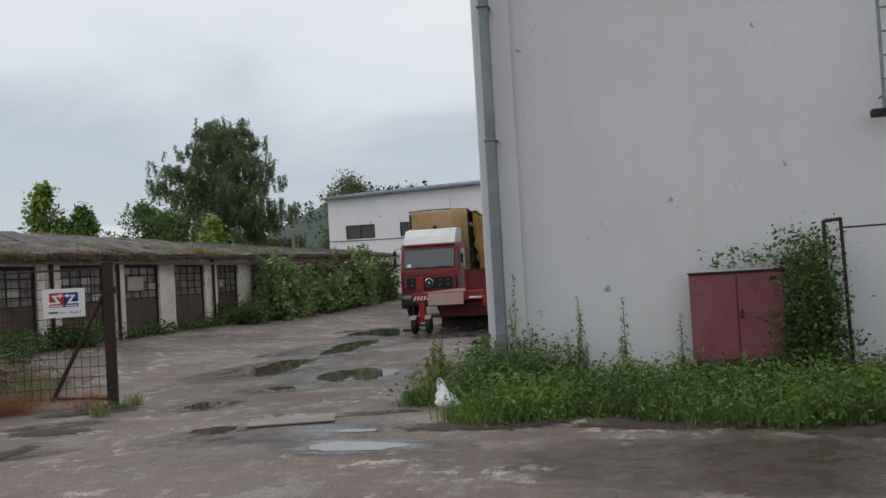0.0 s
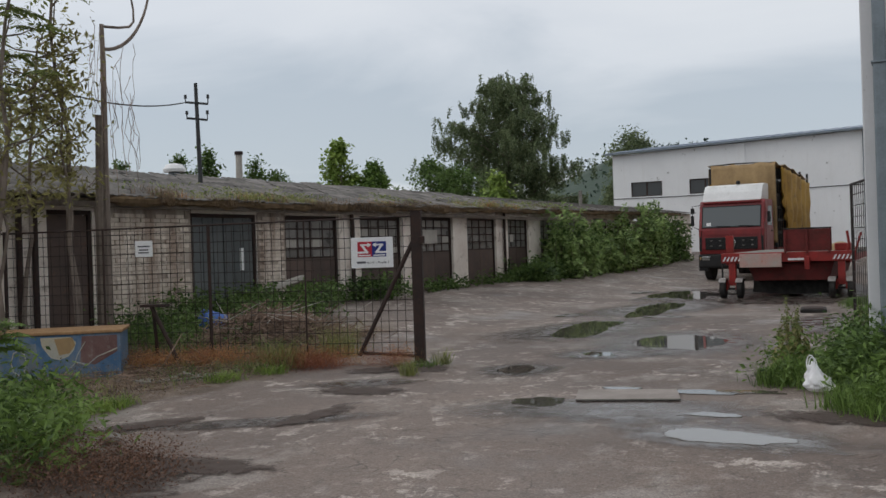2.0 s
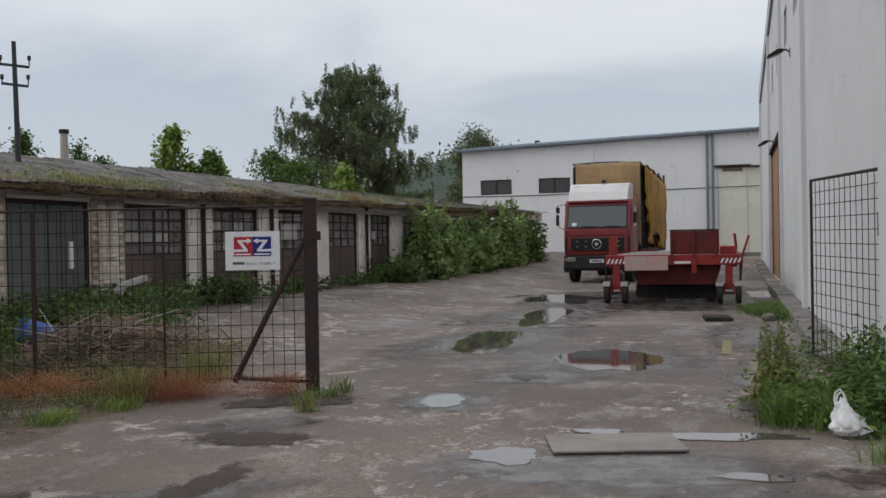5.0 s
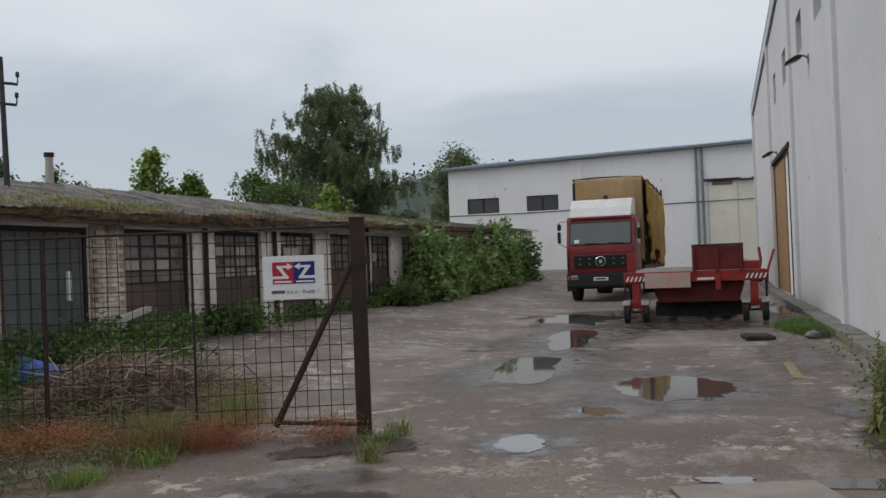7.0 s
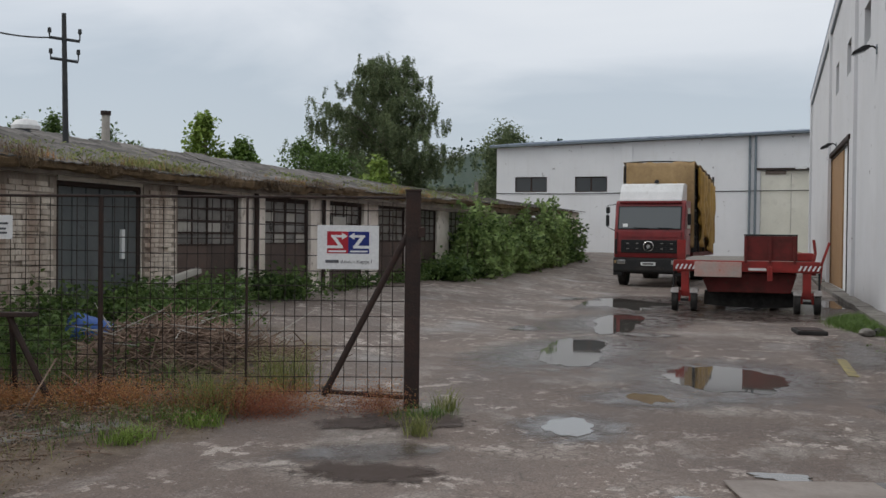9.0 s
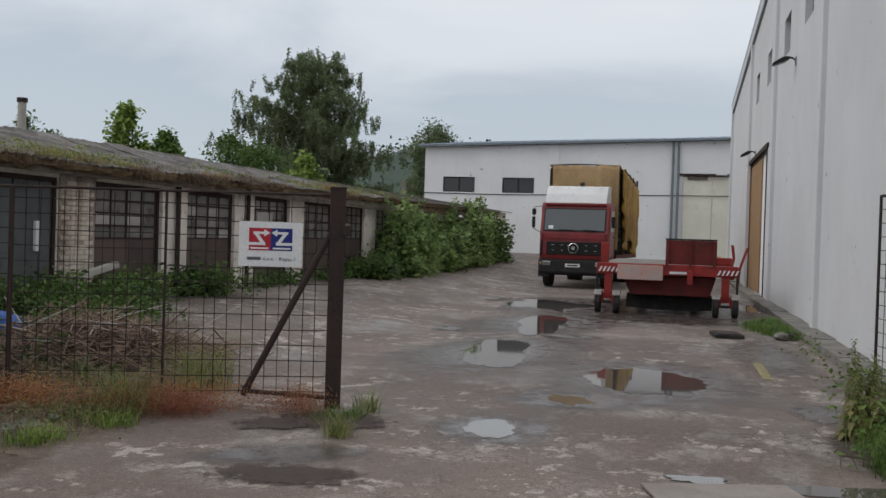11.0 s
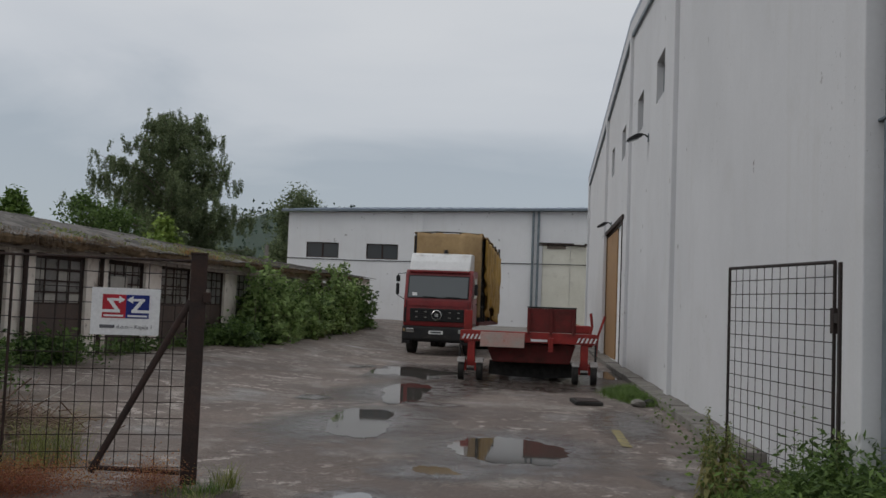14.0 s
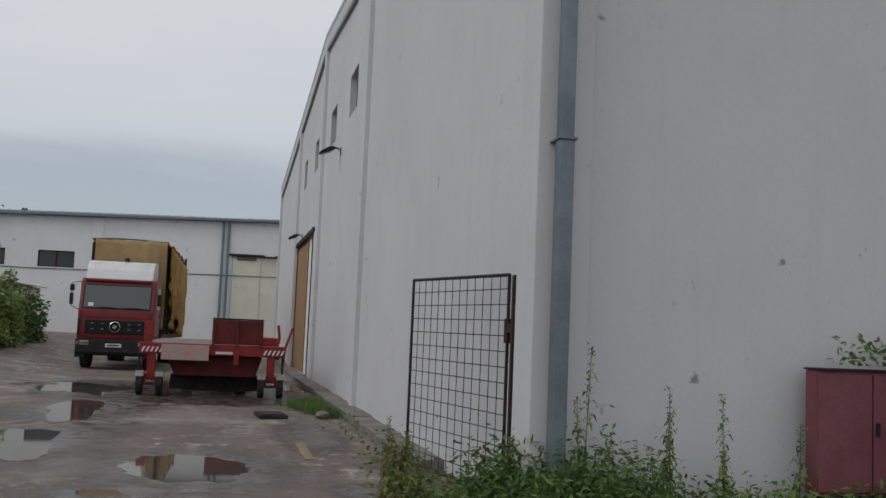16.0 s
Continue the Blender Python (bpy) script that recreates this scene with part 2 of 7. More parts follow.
M_WHITE = mat("white_paint", (0.72, 0.73, 0.73), (0.66, 0.67, 0.67), scale=2, rough=0.45, bump=0.03, c3=(0.5, 0.49, 0.47))
M_BLACK = mat("black_plastic", (0.012, 0.012, 0.013), (0.02, 0.02, 0.02), scale=6, rough=0.6, bump=0.1)
M_RUBBER = mat("dusty_tyre_rubber", (0.022, 0.021, 0.02), (0.045, 0.042, 0.04), scale=6, rough=0.9, bump=0.3)
M_RIM = mat("dull_steel_rim", (0.30, 0.29, 0.28), (0.20, 0.18, 0.17), scale=6, rough=0.55, metal=0.3, bump=0.1)
M_CHROME = mat("chrome", (0.7, 0.7, 0.7), (0.6, 0.6, 0.6), scale=6, rough=0.2, metal=1.0, bump=0.0)
M_TARP = mat("ochre_tarpaulin", (0.36, 0.245, 0.12), (0.27, 0.18, 0.09), scale=1.2, rough=0.6, bump=0.25, fine=9, c3=(0.17, 0.11, 0.055), stain=0.5)
M_TARPY = mat("yellow_tarpaulin", (0.46, 0.28, 0.055), (0.30, 0.18, 0.045), scale=1.2, rough=0.55, bump=0.25, fine=9, c3=(0.13, 0.09, 0.04), stain=0.6)
M_CABPINK = mat("faded_crimson_cabinet", (0.175, 0.054, 0.068), (0.21, 0.075, 0.09), scale=1.6, rough=0.6, bump=0.08, c3=(0.16, 0.04, 0.05), stain=0.5)
M_BARK = mat("grey_bark", (0.24, 0.195, 0.165), (0.12, 0.098, 0.083), scale=6, rough=0.95, bump=0.6, stretch=(1, 1, 0.25))
M_POLE = mat("dark_steel_pole", (0.03, 0.035, 0.038), (0.05, 0.05, 0.05), scale=6, rough=0.6, bump=0.1)
M_PLASTIC = mat("white_bag_plastic", (0.78, 0.78, 0.79), (0.70, 0.70, 0.72), scale=3, rough=0.4, bump=0.2, fine=9)
M_BLUE = mat("blue_barrel_plastic", (0.045, 0.11, 0.36), (0.07, 0.15, 0.42), scale=3, rough=0.45, bump=0.1)
M_STICK = mat("dry_brushwood", (0.30, 0.215, 0.165), (0.105, 0.07, 0.052), scale=3, rough=0.95, bump=0.3)
M_SHEET = mat("damp_grey_brown_board", (0.27, 0.235, 0.21), (0.21, 0.18, 0.16), scale=2, rough=0.6, bump=0.1, c3=(0.15, 0.125, 0.11), stain=0.5)
M_BOARD = mat("pale_grey_board", (0.42, 0.40, 0.36), (0.35, 0.33, 0.30), scale=2, rough=0.8, bump=0.1, c3=(0.25, 0.23, 0.2))
L_BIRCH = leaf_mat("birch_leaves", (0.085, 0.118, 0.062), (0.20, 0.245, 0.125), 0.42)
L_BUSH = leaf_mat("dark_bush_leaves", (0.030, 0.062, 0.018), (0.145, 0.225, 0.065))
L_BRIGHT = leaf_mat("bright_leaves", (0.09, 0.15, 0.03), (0.28, 0.38, 0.09))
L_GRASS = leaf_mat("grass_blades", (0.042, 0.085, 0.018), (0.16, 0.25, 0.06))
L_OLIVE = leaf_mat("ailanthus_leaves", (0.075, 0.105, 0.034), (0.27, 0.31, 0.11), 0.5)
L_ORANGE = leaf_mat("reddish_groundcover", (0.25, 0.085, 0.045), (0.52, 0.29, 0.12))
L_RED = leaf_mat("red_stonecrop", (0.19, 0.055, 0.04), (0.36, 0.14, 0.075))
L_CLIMB = leaf_mat("climbing_bush_leaves", (0.060, 0.110, 0.034), (0.34, 0.46, 0.17), 0.42)
L_WEED = leaf_mat("weed_leaves", (0.034, 0.066, 0.017), (0.195, 0.295, 0.075), 0.42)
L_REDDISH = leaf_mat("reddish_olive_leaves", (0.11, 0.095, 0.042), (0.36, 0.34, 0.14), 0.55)
L_DRY = leaf_mat("dry_grass_tufts", (0.050, 0.036, 0.027), (0.21, 0.145, 0.085), 0.15)
L_PALE = leaf_mat("pale_willow_leaves", (0.16, 0.19, 0.11), (0.36, 0.40, 0.24), 0.5)
L_YELLOW = leaf_mat("yellow_green_grass", (0.10, 0.13, 0.035), (0.33, 0.34, 0.12))
L_FAR = leaf_mat("far_wood_leaves", (0.020, 0.042, 0.030), (0.040, 0.070, 0.047), 0.1)


# ---- building helpers ----
def part(name, bm, material, parent=None, label="", smooth=False):
    me = bpy.data.meshes.new(name)
    bm.normal_update()
    bm.to_mesh(me)
    bm.free()
    if smooth:
        me.polygons.foreach_set("use_smooth", [True] * len(me.polygons))
    me.materials.append(material)
    ob = new(name, me)
    if parent is not None:
        ob.parent = parent
    if label:
        ob["label"] = label
    return ob


def thing(name, label, category, m=None, group="", kind=""):
    ob = new(name)
    ob.empty_display_size = 0.1
    if m is not None:
        ob.matrix_world = m
    return tagged(ob, label, category, group, kind)


def add_box(bm, x0, x1, y0, y1, z0, z1, bevel=0.0, m=None):
    vs = [bm.verts.new(c) for c in ((x0, y0, z0), (x1, y0, z0), (x1, y1, z0), (x0, y1, z0),
                                    (x0, y0, z1), (x1, y0, z1), (x1, y1, z1), (x0, y1, z1))]
    fs = [bm.faces.new([vs[i] for i in f]) for f in ((3, 2, 1, 0), (4, 5, 6, 7), (0, 1, 5, 4), (1, 2, 6, 5), (2, 3, 7, 6), (3, 0, 4, 7))]
    if bevel:
        es = list({e for f in fs for e in f.edges})
        r = bmesh.ops.bevel(bm, geom=es, offset=bevel, segments=2, profile=0.6, affect="EDGES")
        vs = list({v for f in r["faces"] for v in f.verts} | {v for v in vs if v.is_valid})
    if m is not None:
        bmesh.ops.transform(bm, matrix=m, verts=[v for v in vs if v.is_valid])


def box(x0, x1, y0, y1, z0, z1, bevel=0.0, m=None):
    bm = bmesh.new()
    add_box(bm, min(x0, x1), max(x0, x1), min(y0, y1), max(y0, y1), min(z0, z1), max(z0, z1), bevel, m)
    return bm


def add_prism(bm, pts, axis, a, b):
    """Extrudes a closed outline along an axis (0 x, 1 y, 2 z) from a to b."""
    def at(p, v):
        c = list(p)
        c.insert(axis, v)
        return c
    lo = [bm.verts.new(at(p, a)) for p in pts]
    hi = [bm.verts.new(at(p, b)) for p in pts]
    k = len(pts)
    bm.faces.new(lo)
    bm.faces.new(hi[::-1])
    for i in range(k):
        j = (i + 1) % k
        bm.faces.new((lo[i], hi[i], hi[j], lo[j]))
    bmesh.ops.recalc_face_normals(bm, faces=bm.faces[:])


def prism(pts, axis, a, b, bevel=0.0):
    bm = bmesh.new()
    add_prism(bm, pts, axis, a, b)
    if bevel:
        bmesh.ops.bevel(bm, geom=bm.edges[:], offset=bevel, segments=2, profile=0.6, affect="EDGES")
    return bm


def add_bar(bm, p, q, r, sides=6, r2=None):
    """A round bar from p to q."""
    p, q = Vector(p), Vector(q)
    d = q - p
    if d.length < 1e-6:
        return
    t = d.to_track_quat("Z", "Y").to_matrix()
    r2 = r if r2 is None else r2
    lo, hi = [], []
    for i in range(sides):
        a = 2 * math.pi * i / sides
        o = t @ Vector((math.cos(a), math.sin(a), 0))
        lo.append(bm.verts.new(p + o * r))
        hi.append(bm.verts.new(q + o * r2))
    for i in range(sides):
        j = (i + 1) % sides
        bm.faces.new((lo[i], lo[j], hi[j], hi[i]))
    bm.faces.new(lo[::-1])
    bm.faces.new(hi)


def bar(p, q, r, sides=8, r2=None):
    bm = bmesh.new()
    add_bar(bm, p, q, r, sides, r2)
    return bm


def path_bar(pts, r, sides=6, r_end=None):
    """One bent round bar through points, tapering from r to r_end."""
    bm = bmesh.new()
    k = len(pts) - 1
    r_end = r if r_end is None else r_end
    vs = [Vector(p) for p in pts]
    rings, side = [], None
    for i, p in enumerate(vs):
        d = (vs[min(k, i + 1)] - vs[max(0, i - 1)]).normalized()
        if side is None:
            side = d.orthogonal().normalized()
        side = (side - d * side.dot(d)).normalized()
        other = d.cross(side)
        w = r + (r_end - r) * i / k
        rings.append([bm.verts.new(p + (side * math.cos(a) + other * math.sin(a)) * w) for a in [2 * math.pi * n / sides for n in range(sides)]])
    for u, v in zip(rings, rings[1:]):
        for n in range(sides):
            m = (n + 1) % sides
            bm.faces.new((u[n], u[m], v[m], v[n]))
    bm.faces.new(rings[0][::-1])
    bm.faces.new(rings[-1])
    return bm


def lathe(profile, axis="X", seg=24):
    """Turns an outline of (radius, along) round an axis."""
    bm = bmesh.new()
    rings = []
    for r, h in profile:
        ring = []
        for i in range(seg):
            a = 2 * math.pi * i / seg
            c, s = math.cos(a) * r, math.sin(a) * r
            ring.append(bm.verts.new((h, c, s) if axis == "X" else (c, s, h)))
        rings.append(ring)
    for u, v in zip(rings, rings[1:]):
        for i in range(seg):
            j = (i + 1) % seg
            bm.faces.new((u[i], u[j], v[j], v[i]))
    bm.faces.new(rings[0][::-1])
    bm.faces.new(rings[-1])
    bmesh.ops.recalc_face_normals(bm, faces=bm.faces[:])
    return bm


def smooth01(v):
    v = max(0.0, min(1.0, v))
    return v * v * (3 - 2 * v)


def ground_z(x, y):
    """The yard is level by the warehouse and rises to the garages and to the far hall."""
    z = 0.42 * smooth01((-7.2 - x) / 5.6) * smooth01((y - 8) / 10)
    z += 0.40 * smooth01((y - 40) / 24)
    return z


def mesh_of(name, verts, faces, material, parent=None, label=""):
    me = bpy.data.meshes.new(name)
    me.from_pydata([tuple(map(float, v)) for v in verts], [], [tuple(map(int, f)) for f in faces])
    me.materials.append(material)
    ob = new(name, me)
    if parent is not None:
        ob.parent = parent
    if label:
        ob["label"] = label
    return ob


def leaves(centres, spread, n_each, size, rng, flat=0.5, long=1.6, droop=0.0):
    """Folded leaves scattered round centres: four corners and a raised midrib each."""
    c = np.repeat(np.asarray(centres, float), n_each, 0)
    k = len(c)
    c = c + rng.normal(0, 1, (k, 3)) * spread
    d = rng.normal(0, 1, (k, 3))
    d[:, 2] = d[:, 2] * flat - droop
    d /= np.linalg.norm(d, axis=1)[:, None] + 1e-9
    up = rng.normal(0, 0.6, (k, 3)) + np.array([0, 0, 1.0])
    s = np.cross(d, up)
    s /= np.linalg.norm(s, axis=1)[:, None] + 1e-9
    nrm = np.cross(s, d)
    z = (size * rng.uniform(0.6, 1.3, k))[:, None]
    v = np.stack([c - d * z * long / 2, c + s * z * 0.45 + nrm * z * 0.15, c + d * z * long / 2, c - s * z * 0.45 + nrm * z * 0.15], 1).reshape(-1, 3)
    i = np.arange(k) * 4
    f = np.concatenate([np.stack([i, i + 1, i + 2], 1), np.stack([i, i + 2, i + 3], 1)])
    return v, f


def blades(spots, height, width, rng, lean=0.35):
    """Grass blades: narrow bent triangles on given ground spots."""
    p = np.asarray(spots, float)
    k = len(p)
    h = (height * rng.uniform(0.5, 1.25, k))[:, None]
    a = rng.uniform(0, 2 * math.pi, k)
    o = np.stack([np.cos(a), np.sin(a), 0 * a], 1)
    s = np.stack([-np.sin(a), np.cos(a), 0 * a], 1) * width
    ln = (lean * rng.uniform(0.2, 1.4, k))[:, None]
    up = np.array([0, 0, 1.0])
    v = np.stack([p - s, p + s, p + s * 0.7 + o * h * ln * 0.35 + up * h * 0.6, p - s * 0.7 + o * h * ln * 0.35 + up * h * 0.6, p + o * h * ln + up * h * 0.95], 1).reshape(-1, 3)
    i = np.arange(k) * 5
    f = [(*q,) for q in np.stack([i, i + 1, i + 2, i + 3], 1)] + [(*q,) for q in np.stack([i + 3, i + 2, i + 4], 1)]
    return v, f


# ---- ground ----
def asphalt_mat():
    m = bpy.data.materials.new("worn_damp_asphalt")
    m.use_nodes = True
    n, l = m.node_tree.nodes, m.node_tree.links
    b = n["Principled BSDF"]
    co = n.new("ShaderNodeTexCoord")

    def tex(scale, detail=6, rough=0.6, stretch=(1, 1, 1)):
        mp = n.new("ShaderNodeMapping")
        mp.inputs["Scale"].default_value = stretch
        l.new(co.outputs["Object"], mp.inputs["Vector"])
        t = n.new("ShaderNodeTexNoise")
        t.inputs["Scale"].default_value, t.inputs["Detail"].default_value, t.inputs["Roughness"].default_value = scale, detail, rough
        l.new(mp.outputs[0], t.inputs["Vector"])
        return t.outputs["Fac"]

    def rng(src, a, b2, lo=0.0, hi=1.0):
        r = n.new("ShaderNodeMapRange")
        r.inputs["From Min"].default_value, r.inputs["From Max"].default_value = a, b2
        r.inputs["To Min"].default_value, r.inputs["To Max"].default_value = lo, hi
        l.new(src, r.inputs["Value"])
        return r.outputs[0]

    def mix(f, a, c):
        x = n.new("ShaderNodeMixRGB")
        l.new(f, x.inputs[0])
        if isinstance(a, tuple):
            x.inputs[1].default_value = (*a, 1)
        else:
            l.new(a, x.inputs[1])
        if isinstance(c, tuple):
            x.inputs[2].default_value = (*c, 1)
        else:
            l.new(c, x.inputs[2])
        return x.outputs[0]

    def maths(op, a, c):
        x = n.new("ShaderNodeMath")
        x.operation = op
        for i, v in enumerate((a, c)):
            if isinstance(v, float):
                x.inputs[i].default_value = v
            else:
                l.new(v, x.inputs[i])
        return x.outputs[0]

    base = mix(rng(tex(0.35), 0.38, 0.62), (0.108, 0.080, 0.067), (0.190, 0.149, 0.127))
    worn = rng(tex(0.85, 9, 0.70, (1, 0.6, 1)), 0.53, 0.61)
    base = mix(maths("MULTIPLY", worn, 0.55), base, (0.30, 0.275, 0.25))
    chips = maths("MULTIPLY", rng(tex(3.6, 7, 0.72, (1, 0.75, 1)), 0.545, 0.58), rng(tex(0.6, 3), 0.43, 0.58))
    base = mix(maths("MULTIPLY", chips, 0.9), base, (0.44, 0.385, 0.345))
    dark = rng(tex(6.5, 7, 0.75), 0.54, 0.64)
    base = mix(maths("MULTIPLY", dark, 0.45), base, (0.055, 0.046, 0.041))
    wet = rng(tex(0.5, 5, 0.55, (1, 0.8, 1.7)), 0.55, 0.70)
    base = mix(maths("MULTIPLY", wet, 0.5), base, (0.075, 0.064, 0.058))
    # cracks
    vor = n.new("ShaderNodeTexVoronoi")
    vor.feature = "DISTANCE_TO_EDGE"
    vor.inputs["Scale"].default_value = 2.6
    wob = n.new("ShaderNodeMapping")
    l.new(co.outputs["Object"], wob.inputs["Vector"])
    nz = n.new("ShaderNodeTexNoise")
    nz.inputs["Scale"].default_value, nz.inputs["Detail"].default_value = 2.0, 5
    l.new(co.outputs["Object"], nz.inputs["Vector"])
    va = n.new("ShaderNodeVectorMath")
    va.operation = "MULTIPLY_ADD"
    va.inputs[1].default_value = (0.5, 0.5, 0.0)
    l.new(nz.outputs["Color"], va.inputs[0])
    l.new(wob.outputs[0], va.inputs[2])
    l.new(va.outputs[0], vor.inputs["Vector"])
    crack = maths("MULTIPLY", rng(vor.outputs["Distance"], 0.0, 0.022, 1.0, 0.0), rng(tex(0.42, 4), 0.50, 0.60))
    base = mix(maths("MULTIPLY", crack, 0.6), base, (0.045, 0.04, 0.037))
    # crazed pale patches: small cells with dark joints
    cells = n.new("ShaderNodeTexVoronoi")
    cells.feature = "DISTANCE_TO_EDGE"
    cells.inputs["Scale"].default_value = 8.5
    l.new(va.outputs[0], cells.inputs["Vector"])
    cell = rng(cells.outputs["Distance"], 0.02, 0.09)
    patch = rng(tex(0.62, 5, 0.6), 0.54, 0.62)
    base = mix(maths("MULTIPLY", maths("MULTIPLY", patch, cell), 0.38), base, (0.33, 0.29, 0.255))
    base = mix(maths("MULTIPLY", maths("MULTIPLY", patch, maths("SUBTRACT", 1.0, cell)), 0.45), base, (0.06, 0.052, 0.046))
    # bare soil to the side of the yard, outside the asphalt
    sep = n.new("ShaderNodeSeparateXYZ")
    l.new(co.outputs["Object"], sep.inputs[0])
    edge = maths("ADD", sep.outputs["X"], maths("MULTIPLY", tex(1.1, 7, 0.65), 1.4))
    edge = maths("ADD", edge, maths("MULTIPLY", maths("MAXIMUM", maths("SUBTRACT", sep.outputs["Y"], 13.2), 0.0), 0.35))
    soil = maths("MULTIPLY", rng(edge, -7.35, -7.2, 1.0, 0.0), rng(maths("ADD", sep.outputs["Y"], maths("MULTIPLY", tex(1.1), 2.0)), 17.6, 19.2, 1.0, 0.0))
    earth = mix(rng(tex(2.2, 8), 0.42, 0.62), (0.085, 0.058, 0.041), (0.185, 0.142, 0.105))
    base = mix(soil, base, earth)
    grain = tex(60, 3)
    speck = rng(tex(16, 5, 0.8), 0.57, 0.66)
    base = mix(maths("MULTIPLY", speck, 0.5), base, (0.34, 0.31, 0.28))
    pits = rng(tex(23, 4, 0.7), 0.56, 0.64)
    base = mix(maths("MULTIPLY", pits, 0.4), base, (0.05, 0.042, 0.037))
    hs = n.new("ShaderNodeHueSaturation")
    l.new(rng(grain, 0.25, 0.75, 0.52, 1.48), hs.inputs["Value"])
    l.new(base, hs.inputs["Color"])
    l.new(hs.outputs[0], b.inputs["Base Color"])
    l.new(maths("SUBTRACT", rng(tex(0.7), 0.3, 0.7, 0.62, 0.85), maths("MULTIPLY", wet, 0.40)), b.inputs["Roughness"])
    b.inputs["Specular IOR Level"].default_value = 0.45
    bp = n.new("ShaderNodeBump")
    bp.inputs["Strength"].default_value, bp.inputs["Distance"].default_value = 0.5, 0.02
    h = maths("ADD", maths("MULTIPLY", grain, 0.35), maths("SUBTRACT", maths("MULTIPLY", tex(5, 8), 1.0), maths("MULTIPLY", crack, 0.8)))
    l.new(h, bp.inputs["Height"])
    l.new(bp.outputs[0], b.inputs["Normal"])
    return m


M_ASPHALT = asphalt_mat()


def graded(lo, hi, fine, far):
    a = list(np.arange(lo, hi + 1e-6, fine))
    step, v, w = fine, lo, hi
    left, right = [], []
    while v > -far:
        step *= 1.5
        v -= step
        w += step
        left.append(v)
        right.append(w)
    return left[::-1] + a + right


def build_ground():
    xs, ys = graded(-20, 8, 0.4, 2500), graded(0, 70, 0.5, 2500)
    verts = []
    for y in ys:
        for x in xs:
            near = -16 < x < 6 and 2 < y < 64
            z = ground_z(x, y) + (-0.004 * (1 + noise.noise((x * 0.7, y * 0.7, 0))) if near else 0)
            verts.append((x, y, z))
    w = len(xs)
    faces = [(j * w + i, j * w + i + 1, (j + 1) * w + i + 1, (j + 1) * w + i) for j in range(len(ys) - 1) for i in range(w - 1)]
    ob = mesh_of("ground", verts, faces, M_ASPHALT)
    ob.data.polygons.foreach_set("use_smooth", [True] * len(ob.data.polygons))
    tagged(ob, "worn damp grey asphalt yard with cracks and bare soil", "ground", kind="structure")


build_ground()


def puddle(cx, cy, rx, ry, turn, seed, rag=0.35, label="shallow rain puddle mirroring the sky on asphalt"):
    bm = bmesh.new()
    pts = []
    for i in range(72):
        a = 2 * math.pi * i / 72
        k = 1 + rag * noise.fractal((math.cos(a) * 1.4 + seed * 7.1, math.sin(a) * 1.4, seed * 3.3), 0.8, 2.0, 5)
        x, y = math.cos(a) * rx * k, math.sin(a) * ry * k
        c, s = math.cos(radians(turn)), math.sin(radians(turn))
        pts.append((x * c - y * s, x * s + y * c))
    top = [bm.verts.new((x, y, 0.0)) for x, y in pts]
    low = [bm.verts.new((x * 1.01, y * 1.01, -0.02)) for x, y in pts]
    bm.faces.new(top)
    for i in range(72):
        j = (i + 1) % 72
        bm.faces.new((top[i], low[i], low[j], top[j]))
    bmesh.ops.recalc_face_normals(bm, faces=bm.faces[:])
    ob = part("puddle", bm, M_WATER)
    ob.location = (cx, cy, ground_z(cx, cy) + 0.007)
    return tagged(ob, label, "puddle", "puddles in the yard", "stuff")


for i, p in enumerate(((-3.75, 16.5, 0.66, 1.15, 8, 0.3), (-6.02, 18.55, 0.50, 1.85, 6, 0.28), (-6.0, 23.8, 0.45, 2.35, 2, 0.28),
                       (-5.03, 12.8, 0.24, 0.40, 10, 0.3), (-1.75, 9.2, 0.50, 0.26, -12, 0.3), (-3.80, 10.45, 0.27, 0.27, 0, 0.4),
                       (-2.25, 11.5, 0.62, 0.14, 9, 0.4), (-6.55, 29.7, 1.15, 1.75, 8, 0.5), (-4.5, 14.6, 0.20, 0.30, 20, 0.4),
                       (-2.0, 10.15, 0.26, 0.10, 0, 0.5), (-1.2, 32.0, 0.6, 1.6, 0, 0.5), (-3.24, 11.5, 0.20, 0.11, 8, 0.5))):
    puddle(*p[:5], i + 1, p[5])


